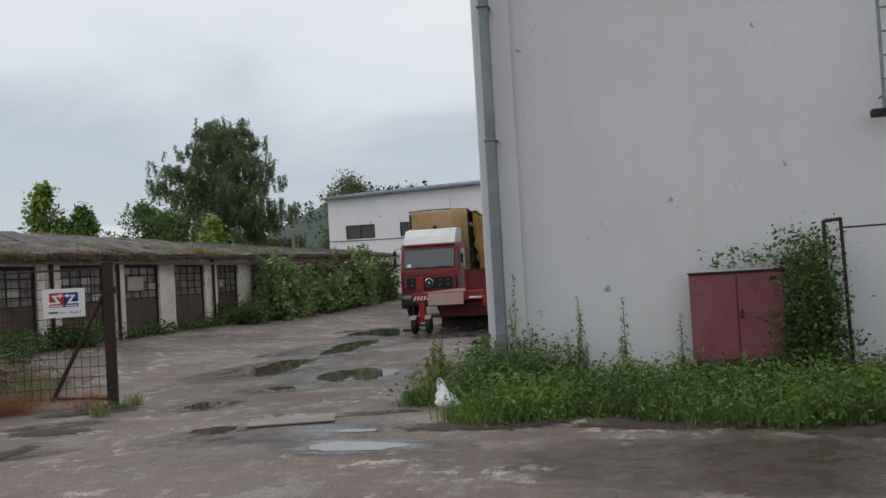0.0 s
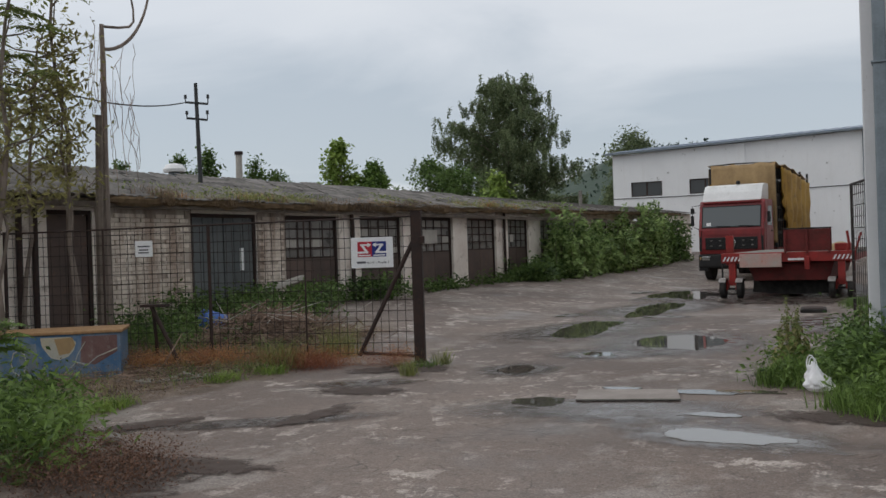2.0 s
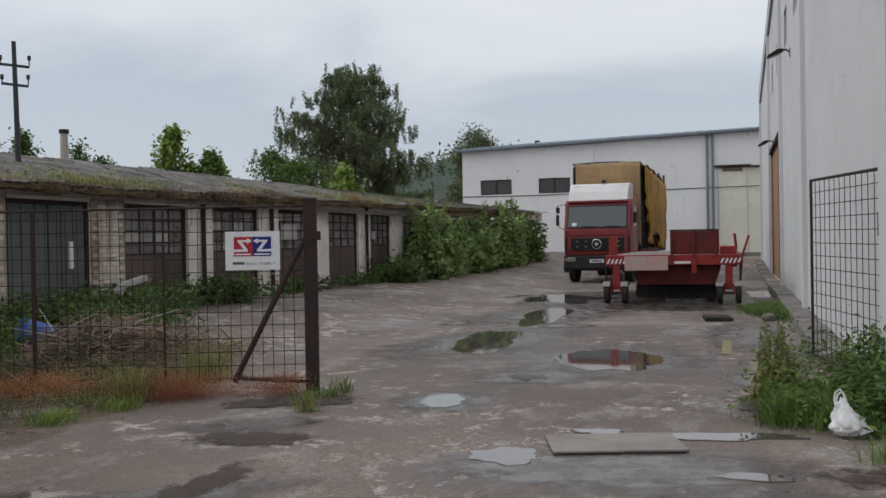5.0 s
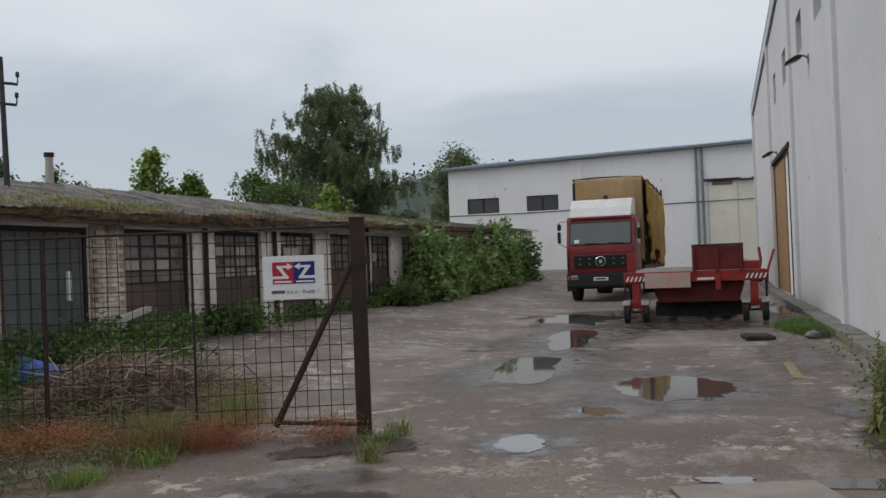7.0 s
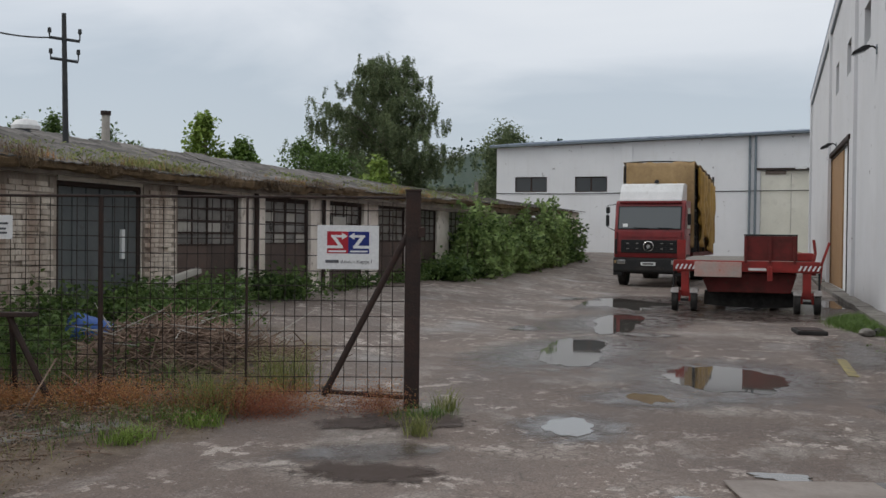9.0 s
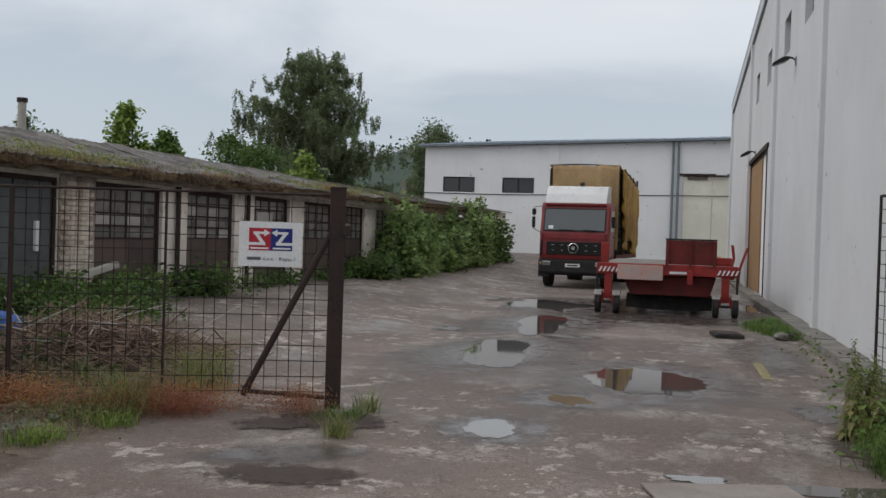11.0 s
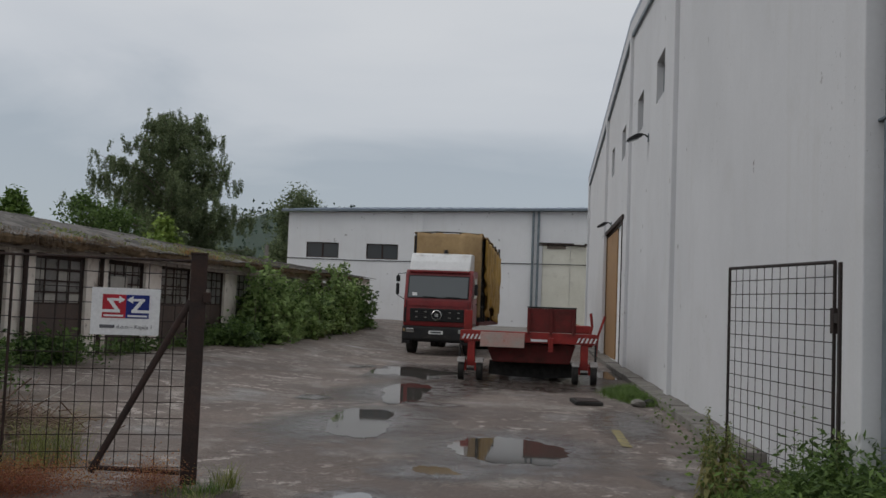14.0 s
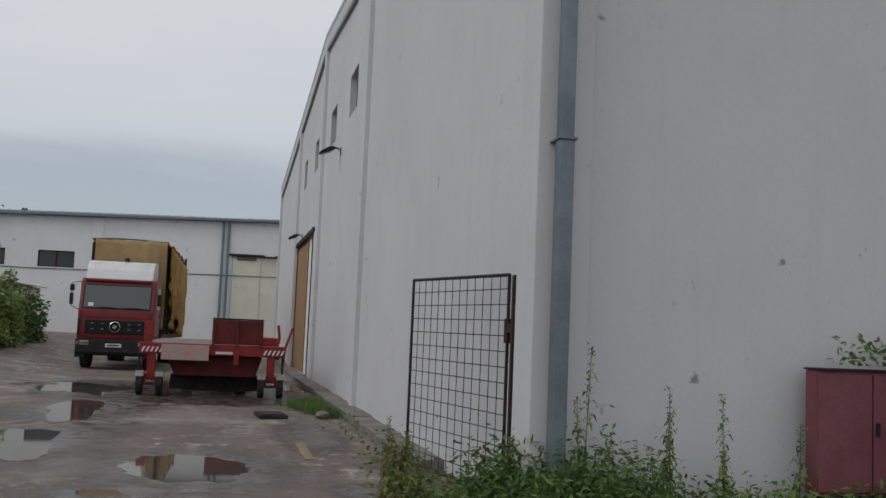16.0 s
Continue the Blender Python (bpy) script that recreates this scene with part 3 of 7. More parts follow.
def film_mat(name="wet_shade_film", tone=(0.082, 0.065, 0.057), low=0.10, high=0.45, ragged=1.1, fine=3.2, soft=0.47):
    """A dark film on asphalt, wet round a puddle or painted shade, that fades out with a ragged border."""
    m = bpy.data.materials.new(name)
    m.use_nodes = True
    n, l = m.node_tree.nodes, m.node_tree.links
    b = n["Principled BSDF"]
    b.inputs["Base Color"].default_value = (*tone, 1)
    b.inputs["Specular IOR Level"].default_value = 0.6
    co = n.new("ShaderNodeTexCoord")
    ln = n.new("ShaderNodeVectorMath")
    ln.operation = "LENGTH"
    l.new(co.outputs["Object"], ln.inputs[0])
    g = n.new("ShaderNodeNewGeometry")
    t = n.new("ShaderNodeTexNoise")
    t.inputs["Scale"].default_value, t.inputs["Detail"].default_value, t.inputs["Roughness"].default_value = fine, 8, 0.7
    l.new(g.outputs["Position"], t.inputs["Vector"])
    ad = n.new("ShaderNodeMath")
    ad.operation = "MULTIPLY_ADD"
    ad.inputs[1].default_value = ragged
    l.new(t.outputs["Fac"], ad.inputs[0])
    l.new(ln.outputs["Value"], ad.inputs[2])
    r = n.new("ShaderNodeMapRange")
    r.inputs["From Min"].default_value, r.inputs["From Max"].default_value = 0.635 + ragged / 2 - soft / 2, 0.635 + ragged / 2 + soft / 2
    r.inputs["To Min"].default_value, r.inputs["To Max"].default_value = 0.85, 0.0
    l.new(ad.outputs[0], r.inputs["Value"])
    rr = n.new("ShaderNodeMapRange")
    rr.inputs["From Min"].default_value, rr.inputs["From Max"].default_value = 0.35, 0.65
    rr.inputs["To Min"].default_value, rr.inputs["To Max"].default_value = low, high
    l.new(t.outputs["Fac"], rr.inputs["Value"])
    l.new(rr.outputs[0], b.inputs["Roughness"])
    bp = n.new("ShaderNodeBump")
    bp.inputs["Strength"].default_value, bp.inputs["Distance"].default_value = 0.25, 0.01
    l.new(t.outputs["Fac"], bp.inputs["Height"])
    l.new(bp.outputs[0], b.inputs["Normal"])
    tr = n.new("ShaderNodeBsdfTransparent")
    mx = n.new("ShaderNodeMixShader")
    l.new(r.outputs[0], mx.inputs[0])
    l.new(tr.outputs[0], mx.inputs[1])
    l.new(b.outputs[0], mx.inputs[2])
    l.new(mx.outputs[0], n["Material Output"].inputs["Surface"])
    return m


M_FILM = film_mat()
DIRT = ((-6.05, 10.62, 0.75, 0.42, 8), (-5.63, 9.1, 1.0, 0.26, 88), (-5.8, 6.5, 1.35, 0.85, -28), (-5.3, 6.9, 1.0, 0.4, 10), (-6.75, 12.35, 0.7, 0.4, 40), (-6.9, 8.2, 0.8, 0.3, 60),
        (-6.4, 12.6, 0.7, 0.6, 0), (-1.7, 13.1, 0.6, 1.1, 0), (-0.6, 10.3, 1.3, 0.5, 0), (1.6, 10.0, 1.8, 0.5, -10), (3.6, 9.2, 1.6, 0.5, -15))
M_DIRT = film_mat("dark_soil_film", (0.050, 0.031, 0.023), 0.7, 0.95, 1.7, 5.5, 0.22)


def wet_shade_patch(cx, cy, rx, ry, turn, k, material=M_FILM, label="dark film on asphalt, wet round puddles, painted shade by wall and trailer"):
    """A thin dark film on the ground, wet or painted shade, an ellipse of the given half lengths."""
    bm = bmesh.new()
    bm.faces.new([bm.verts.new((math.cos(2 * math.pi * i / 40), math.sin(2 * math.pi * i / 40), 0)) for i in range(40)])
    ob = part("wet_shade_patch" if material is M_FILM else "soil_patch", bm, material)
    ob.matrix_world = pose(cx, cy, ground_z(cx, cy) + 0.0022 + 0.0003 * k, 0, 0, turn) @ Matrix.Diagonal((rx, ry, 1, 1))
    return tagged(ob, label, "wet ground" if material is M_FILM else "soil", "wet patches in the yard" if material is M_FILM else "soil patches on the asphalt", "stuff")


# films at (-2.0, 20.0) and (-3.4, 31.0) darken for wall-foot and trailer shade
for k, q in enumerate(((-3.75, 16.5, 1.9, 2.6, 8), (-6.0, 18.6, 1.7, 3.4, -14), (-5.9, 24.3, 1.9, 4.2, -12), (-5.0, 12.8, 0.7, 0.9, 10), (-1.75, 9.25, 1.3, 0.7, -12),
                       (-3.0, 10.2, 1.9, 0.9, 10), (-6.2, 30.0, 3.0, 4.5, -10), (-3.4, 31.0, 2.8, 7.5, 0), (-3.4, 26.6, 2.4, 1.6, 0), (-6.35, 11.2, 0.9, 0.45, 30), (-6.0, 8.6, 1.7, 0.35, 38), (-4.4, 14.6, 1.0, 0.8, 10), (-7.5, 21.8, 0.5, 0.8, 20), (-8.2, 30.5, 0.6, 1.2, -20), (-5.2, 21.5, 0.8, 0.6, 0), (-1.9, 14.8, 0.5, 0.9, 10), (2.4, 7.9, 3.2, 1.7, -12), (5.0, 7.4, 2.6, 1.6, -10), (-2.0, 20.0, 0.8, 3.0, 0))):
    wet_shade_patch(*q, k)


for k, q in enumerate(DIRT):
    wet_shade_patch(*q, 20 + k, M_DIRT, "dark soil and dead leaves washed over asphalt")


# ---- warehouse beside the yard ----
WX, WY0, WY1, WPEAK, WEAVE, WTOP = -0.65, 12.75, 56.0, 34.4, 8.85, 10.75


def wtop(y):
    return WTOP - (WTOP - WEAVE) * abs(y - WPEAK) / (WY1 - WPEAK)


def wall_with_holes(pts_fn, y0, y1, z0, holes, x_out, x_in):
    """A wall along y with a sloped top and rectangular openings (ya, yb, za, zb), from x_out to x_in."""
    bm = bmesh.new()
    cuts = sorted({y0, y1, WPEAK, *[h[0] for h in holes], *[h[1] for h in holes]})
    for a, c in zip(cuts, cuts[1:]):
        spans = sorted((h[2], h[3]) for h in holes if h[0] <= a + 1e-6 and h[1] >= c - 1e-6)
        z = z0
        for lo, hi in spans:
            if lo > z + 1e-6:
                add_box(bm, x_out, x_in, a, c, z, lo)
            z = hi
        add_prism(bm, [(a, z), (c, z), (c, pts_fn(c)), (a, pts_fn(a))], 0, x_out, x_in)
    bmesh.ops.remove_doubles(bm, verts=bm.verts[:], dist=0.0005)
    return bm


W_WINDOWS = [(26.75, 28.2, 6.9, 7.95), (31.05, 32.5, 6.9, 7.95), (36.1, 37.4, 6.9, 7.95), (40.4, 41.6, 6.9, 7.95)]
W_DOOR = (36.4, 44.3, 0.1, 4.85)
warehouse = thing("warehouse", "large white rendered warehouse with a shallow gable roof", "building", kind="structure")
side = part("wall", wall_with_holes(wtop, WY0, WY1, -0.2, W_WINDOWS + [W_DOOR], WX, WX + 0.35), M_WALL, warehouse)
part("wall", box(WX + 0.35, 26, WY0, WY0 + 0.35, -0.2, WEAVE), M_WALL, warehouse)
part("wall", box(WX + 0.35, 26, WY1 - 0.35, WY1, -0.2, WEAVE), M_WALL, warehouse)
part("wall", wall_with_holes(wtop, WY0, WY1, -0.2, [], 25.65, 26.0), M_WALL, warehouse)
for y in (24.75, 34.3, 43.7, 55.75):
    part("pilaster", prism([(y - 0.22, -0.2), (y + 0.22, -0.2), (y + 0.22, wtop(y) - 0.3), (y - 0.22, wtop(y) - 0.3)], 0, WX - 0.10, WX + 0.02, 0.012), M_WALL, warehouse)
part("pilaster", box(WX - 0.16, -0.30, WY0 - 0.10, WY0 + 0.42, -0.2, WEAVE - 0.2, 0.015), M_WALL, warehouse)
for a, c in ((WY0 - 0.3, WPEAK), (WPEAK, WY1 + 0.3)):
    part("roof", prism([(a, wtop(a) + 0.02), (c, wtop(c) + 0.02), (c, wtop(c) + 0.16), (a, wtop(a) + 0.16)], 0, WX - 0.10, 26.3), M_ROOFBLUE, warehouse)
    part("fascia", prism([(a, wtop(a) - 0.34), (c, wtop(c) - 0.34), (c, wtop(c) + 0.02), (a, wtop(a) + 0.02)], 0, WX - 0.09, WX - 0.003), M_WALL, warehouse)
    part("verge_strip", prism([(a, wtop(a) - 0.44), (c, wtop(c) - 0.44), (c, wtop(c) - 0.34), (a, wtop(a) - 0.34)], 0, WX - 0.085, WX - 0.003), M_GALV, warehouse, "dark metal strip under the roof edge")
for ya, yb, za, zb in W_WINDOWS:
    win = thing("window", "", "", None)
    win.parent = warehouse
    for q in ((ya, ya + 0.06, za, zb), (yb - 0.06, yb, za, zb), (ya + 0.06, yb - 0.06, za, za + 0.06), (ya + 0.06, yb - 0.06, zb - 0.06, zb), ((ya + yb) / 2 - 0.03, (ya + yb) / 2 + 0.03, za + 0.06, zb - 0.06)):
        part("frame", box(WX + 0.16, WX + 0.22, *q), M_GALV, win)
    part("pane", box(WX + 0.185, WX + 0.195, ya + 0.06, yb - 0.06, za + 0.06, zb - 0.06), M_DARKWIN, win)
wdoor = thing("sliding_door", "", "", None)
wdoor.parent = warehouse
wdoor["label"] = "tall warehouse door with brown boards and a white leaf"
ya, yb, za, zb = W_DOOR
part("leaf", box(WX + 0.10, WX + 0.16, ya + 0.05, ya + 2.5, za + 0.02, zb - 0.05), M_HALL, wdoor, "white painted metal leaf")
for i in range(11):
    y = ya + 2.55 + i * (yb - ya - 2.65) / 11
    part("plank", box(WX + 0.06, WX + 0.11, y + 0.008, y + (yb - ya - 2.65) / 11 - 0.008, za + 0.02, zb - 0.1, 0.006), M_WOOD, wdoor)
part("door_rail", box(WX - 0.06, WX + 0.05, ya - 0.4, yb + 0.3, zb - 0.02, zb + 0.12), M_RUST, wdoor)
for y in (ya - 0.02, yb - 0.08):
    part("door_post", box(WX - 0.03, WX + 0.16, y, y + 0.10, za, zb - 0.021), M_RUST, wdoor)
part("handle", box(WX + 0.04, WX + 0.10, ya + 0.5, ya + 0.54, 1.3, 1.7), M_BLACK, wdoor)

# kerb along the foot of the long wall
kerb = thing("kerb", "cracked grey concrete kerb along the warehouse wall", "kerb", kind="structure")
for i in range(27):
    y = 16.4 + i * 1.45
    part("kerb_stone", box(WX - 0.42 + 0.015 * math.sin(i * 5.1), WX - 0.003, y + 0.01, y + 1.44, -0.05, 0.13 + 0.012 * math.sin(i * 3.7) + (0 if y < 40 else ground_z(0, y)), 0.015), M_CONC, kerb)

# rain pipe at the corner
rain = thing("rain_pipe", "blue-grey galvanised square rain pipe with brackets", "drainpipe")
part("pipe", box(-0.685, -0.545, WY0 - 0.33, WY0 - 0.19, 0.0, 3.42, 0.02), M_GALV, rain)
part("pipe", box(-0.68, -0.55, WY0 - 0.325, WY0 - 0.195, 3.40, 8.6, 0.02), M_GALV, rain)
for z in (0.35, 3.41, 5.2, 7.0):
    part("bracket", box(-0.70, -0.53, WY0 - 0.345, WY0 - 0.09, z, z + 0.022, 0.004), M_GALV, rain)


def wall_lamp(y, z, reach):
    lamp = thing("wall_lamp", "grey street-type lamp on a bracket on the white wall", "lamp", pose(WX, y, z), "wall lamps")
    part("wall_plate", box(-0.03, 0.0, -0.06, 0.06, -0.16, 0.06, 0.008), M_GALV, lamp)
    part("arm", path_bar([(-0.02, 0, -0.04), (-0.10, 0, 0.03), (-reach * 0.5, 0, 0.0)], 0.022), M_BLACK, lamp)
    part("lamp_head", prism([(-reach, -0.17), (-reach * 0.3, -0.02), (-reach * 0.28, 0.05), (-reach * 0.55, 0.04), (-reach * 0.95, -0.10)], 1, -0.13, 0.13, 0.02), M_BLACK, lamp)
    part("lens", prism([(-reach * 0.92, -0.19), (-reach * 0.45, -0.09), (-reach * 0.45, -0.06), (-reach * 0.92, -0.16)], 1, -0.10, 0.10), M_GLASS, lamp)
    return lamp


wall_lamp(29.6, 6.38, 0.58)
wall_lamp(41.0, 5.12, 0.55)

# ---- far hall across the end of the yard ----
HY, HX0, HX1 = 66.5, -19.65, 12.0


def htop(x):
    return 7.62 + 0.030 * (x - HX0)


hall = thing("far_hall", "long low white hall with a blue-grey sheet roof", "building", kind="structure")
H_WIN = [(-18.4, -16.25, 4.7, 5.7), (-14.42, -12.33, 4.7, 5.7)]
H_DOOR = (-3.0, 0.6, 0.3, 6.0)
bm = bmesh.new()
cuts = sorted({HX0, HX1, *[v for h in H_WIN + [H_DOOR] for v in h[:2]]})
for a, c in zip(cuts, cuts[1:]):
    z = 0.0
    for h in H_WIN + [H_DOOR]:
        if h[0] <= a + 1e-6 and h[1] >= c - 1e-6:
            add_box(bm, a, c, HY, HY + 0.35, z, h[2])
            z = h[3]
    add_prism(bm, [(a, z), (c, z), (c, htop(c)), (a, htop(a))], 1, HY, HY + 0.35)
bmesh.ops.remove_doubles(bm, verts=bm.verts[:], dist=0.0005)
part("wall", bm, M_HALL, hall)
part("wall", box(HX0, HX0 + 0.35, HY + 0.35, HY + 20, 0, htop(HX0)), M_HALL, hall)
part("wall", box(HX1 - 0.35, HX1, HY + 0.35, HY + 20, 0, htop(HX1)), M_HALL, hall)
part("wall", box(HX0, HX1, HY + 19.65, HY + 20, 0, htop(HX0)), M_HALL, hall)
bm = bmesh.new()
pts = [(HX0 - 0.4, htop(HX0)), (HX1, htop(HX1)), (HX1, htop(HX1) + 0.12), (HX0 - 0.4, htop(HX0) + 0.12)]
add_prism(bm, pts, 1, HY - 0.45, HY - 0.25)
part("gutter", bm, M_GALV, hall, "grey metal gutter")
lo, hi = [], []
bm = bmesh.new()
for x, s in ((HX0 - 0.4, 0), (HX1, 1)):
    for y, z in ((HY - 0.3, 0.10), (HY + 10, 1.25), (HY + 20.4, 0.10)):
        lo.append(bm.verts.new((x, y, htop(x) + z)))
for i in range(2):
    f = bm.faces.new((lo[i], lo[i + 3], lo[i + 4], lo[i + 1]))
r = bmesh.ops.extrude_face_region(bm, geom=bm.faces[:])
bmesh.ops.translate(bm, vec=(0, 0, 0.08), verts=[v for v in r["geom"] if isinstance(v, bmesh.types.BMVert)])
bmesh.ops.recalc_face_normals(bm, faces=bm.faces[:])
part("roof", bm, M_ROOFBLUE, hall)
for i in range(40):
    x = HX0 + 0.4 + i * 0.79
    part("roof_rib", prism([(HY - 0.3, htop(x) + 0.181), (HY + 10, htop(x) + 1.331), (HY + 10, htop(x) + 1.37), (HY - 0.3, htop(x) + 0.22)], 0, x - 0.02, x + 0.02), M_ROOFBLUE, hall)
for xa, xb, za, zb in H_WIN:
    win = thing("window", "", "", None)
    win.parent = hall
    mid = (xa + xb) / 2
    for q in ((xa, xa + 0.07, za, zb), (xb - 0.07, xb, za, zb), (mid - 0.05, mid + 0.05, za + 0.07, zb - 0.07)):
        part("frame", box(q[0], q[1], HY + 0.12, HY + 0.18, q[2], q[3]), M_RUST, win)
    for z in (za, zb - 0.07):
        part("frame", box(xa + 0.07, xb - 0.07, HY + 0.12, HY + 0.18, z, z + 0.07), M_RUST, win)
    for a, c in ((xa + 0.07, mid - 0.05), (mid + 0.05, xb - 0.07)):
        part("pane", box(a, c, HY + 0.145, HY + 0.155, za + 0.07, zb - 0.07), M_DARKWIN, win)
gate = thing("hall_door", "", "", None)
gate.parent = hall
gate["label"] = "tall cream painted double door"
for a, c in ((-2.97, -1.21), (-1.19, 0.57)):
    part("leaf", box(a, c, HY + 0.06, HY + 0.12, 0.32, 5.95, 0.01), M_CREAM, gate)
part("lintel", box(-3.2, 0.8, HY - 0.14, HY - 0.003, 6.0, 6.12), M_RUST, gate)
part("patch", box(-2.7, -1.5, HY - 0.012, HY - 0.003, 5.74, 5.96), M_TIMBER, gate)
for x in (-3.62, -3.28):
    part("drain_pipe", bar((x, HY - 0.12, 0.3), (x, HY - 0.12, htop(x) + 0.1), 0.075, 10), M_GALV, hall)
part("pilaster", box(-11.45, -10.75, HY - 0.10, HY - 0.004, 0.0, htop(-11.45) - 0.01, 0.015), M_HALL, hall)
part("cable", path_bar([(HX0, HY - 0.03, 4.62), (-15, HY - 0.03, 4.58), (-9, HY - 0.03, 4.66), (-3, HY - 0.03, 4.74), (4, HY - 0.03, 4.8)], 0.025, 5), M_BLACK, hall)
part("base_band", box(HX0, HX1, HY - 0.03, HY - 0.003, 0.2, 0.62), M_CONC, hall)
cctv = thing("security_camera", "small white security camera on a wall bracket", "camera", pose(-0.55, HY, 6.1))
part("bracket", path_bar([(0, 0, 0), (0, -0.25, 0.05), (0, -0.4, 0.0)], 0.03), M_WHITE, cctv)
part("housing", box(-0.45, 0.2, -0.5, -0.34, -0.08, 0.1, 0.02), M_WHITE, cctv)


# ---- garage row ----
GX, GY0, GY1, GBACK = -13.0, 4.0, 60.0, -20.0
G_DOORS = [(8.9, 11.1, "brown"), (12.35, 13.35, "dark"), (15.83, 17.88, "grey"), (18.90, 21.06, "brown"), (22.04, 24.2, "brown"),
           (25.23, 27.35, "brown"), (28.35, 30.6, "brown"), (31.6, 33.5, "brown"), (34.7, 36.9, "brown"), (37.9, 40.0, "brown"),
           (41.0, 43.1, "brown"), (44.2, 46.3, "brown"), (47.4, 49.5, "brown"), (50.6, 52.7, "brown")]
G_HEAD = 2.45


def eave_z(y):
    return 2.68 + 0.012 * max(0, y - 18)


garages = thing("garage_row", "long row of derelict garages with flaking pale plaster", "garages", kind="structure")
bm = bmesh.new()
edges = [GY0] + [v for d in G_DOORS for v in d[:2]] + [GY1]
for a, c in zip(edges[0::2], edges[1::2]):
    brick = 13.3 < a < 18.9
    add_box(bm, GX - 0.28, GX - (0.05 if brick else 0), a, c, -0.2, eave_z(a) + 0.1)
for a, c, _ in G_DOORS:
    add_box(bm, GX - 0.28, GX - 0.02, a, c, G_HEAD + 0.01 * max(0, a - 18), eave_z(a) + 0.1)
bmesh.ops.remove_doubles(bm, verts=bm.verts[:], dist=0.0005)
part("wall", bm, M_PLASTER, garages)
part("wall", box(GBACK, GBACK + 0.28, GY0, GY1, -0.2, 2.7), M_PLASTER, garages)
for y in (GY0, GY1 - 0.28):
    part("wall", box(GBACK + 0.28, GX - 0.28, y, y + 0.28, -0.2, 2.9), M_PLASTER, garages)


def garage_door(ya, yb, look_kind):
    z0, z1 = ground_z(GX, (ya + yb) / 2) - 0.02, G_HEAD + 0.01 * max(0, ya - 18)
    d = thing("garage_door", "", "", None)
    d.parent = garages
    sheet = M_DOORGREY if look_kind == "grey" else M_DOOR
    d["label"] = "grey-green metal double garage door" if look_kind == "grey" else "rusty brown metal garage door with small panes"
    fx = GX - 0.12
    for y in (ya, yb - 0.07):
        part("frame", box(fx - 0.04, fx + 0.05, y, y + 0.07, z0, z1), M_RUST, d)
    part("frame", box(fx - 0.04, fx + 0.05, ya + 0.07, yb - 0.07, z1 - 0.07, z1), M_RUST, d)
    a, c = ya + 0.08, yb - 0.08
    mid = (a + c) / 2
    split = z0 + (z1 - z0) * (0.02 if look_kind == "grey" else 0.53)
    for p, q in ((a, mid - 0.01), (mid + 0.01, c)):
        leaf = part("leaf", box(fx - 0.02, fx + 0.02, p, q, z0 + 0.02, max(split, z0 + 0.1), 0.006), sheet, d)
        if look_kind == "grey":
            for k in range(3):
                y0, y1 = p + (q - p) * k / 3, p + (q - p) * (k + 1) / 3
                part("panel", box(fx - 0.015, fx + 0.03, y0 + 0.012, y1 - 0.012, z0 + 0.12, z1 - 0.08, 0.008), sheet, leaf)
            continue
        if look_kind == "dark":
            part("panel", box(fx - 0.015, fx + 0.02, p, q, split, z1 - 0.08), sheet, leaf)
            continue
        rows, cols = 4, 2
        for r in range(rows + 1):
            z = split + (z1 - 0.08 - split) * r / rows
            part("glazing_bar", box(fx - 0.02, fx + 0.025, p, q, z - 0.018, z + 0.018), M_RUST, leaf)
        for k in range(cols + 1):
            y = p + (q - p) * k / cols
            part("glazing_bar", box(fx - 0.019, fx + 0.023, y - 0.016, y + 0.016, split, z1 - 0.08), M_RUST, leaf)
        for r in range(rows):
            for k in range(cols):
                y0, y1 = p + (q - p) * k / cols, p + (q - p) * (k + 1) / cols
                za, zb = split + (z1 - 0.08 - split) * r / rows, split + (z1 - 0.08 - split) * (r + 1) / rows
                pale = (int(ya * 7) + r * 3 + k) % 5 == 0 and ya < 26
                part("pane", box(fx - 0.006, fx + 0.006, y0 + 0.018, y1 - 0.018, za + 0.02, zb - 0.02), M_BOARD if pale else M_PANE, leaf)
    return d


for a, c, k in G_DOORS:
    if a < 46:
        garage_door(a, c, k)
for y in (11.75, 12.05, 21.55, 24.75, 31.15, 37.4):
    part("drain_pipe", bar((GX + 0.07, y, ground_z(GX, y) - 0.1), (GX + 0.07, y, eave_z(y)), 0.05), M_RUST, garages)
part("notice", box(GX - 0.04, GX - 0.085, 17.35, 17.43, 1.28, 1.75), M_WHITE, garages, "small white paper notice")
part("notice", box(GX - 0.05, GX - 0.085, 25.5, 26.4, 1.75, 2.15), M_BOARD, garages, "pale board on the door")
part("notice", box(GX - 0.05, GX - 0.085, 31.9, 32.2, 1.75, 2.0), M_BOARD, garages, "pale board on the door")
# roof: rafters, sheets in overlapping courses, ragged eave
RIDGE_X = -16.6


def roof_z(x, y):
    k = (GX + 0.30 - x) / (GX + 0.30 - RIDGE_X)
    e = eave_z(y)
    return e + (3.55 + 0.004 * max(0, y - 18) - e) * k if x > RIDGE_X else 3.55 + 0.004 * max(0, y - 18) - 0.22 * (RIDGE_X - x)


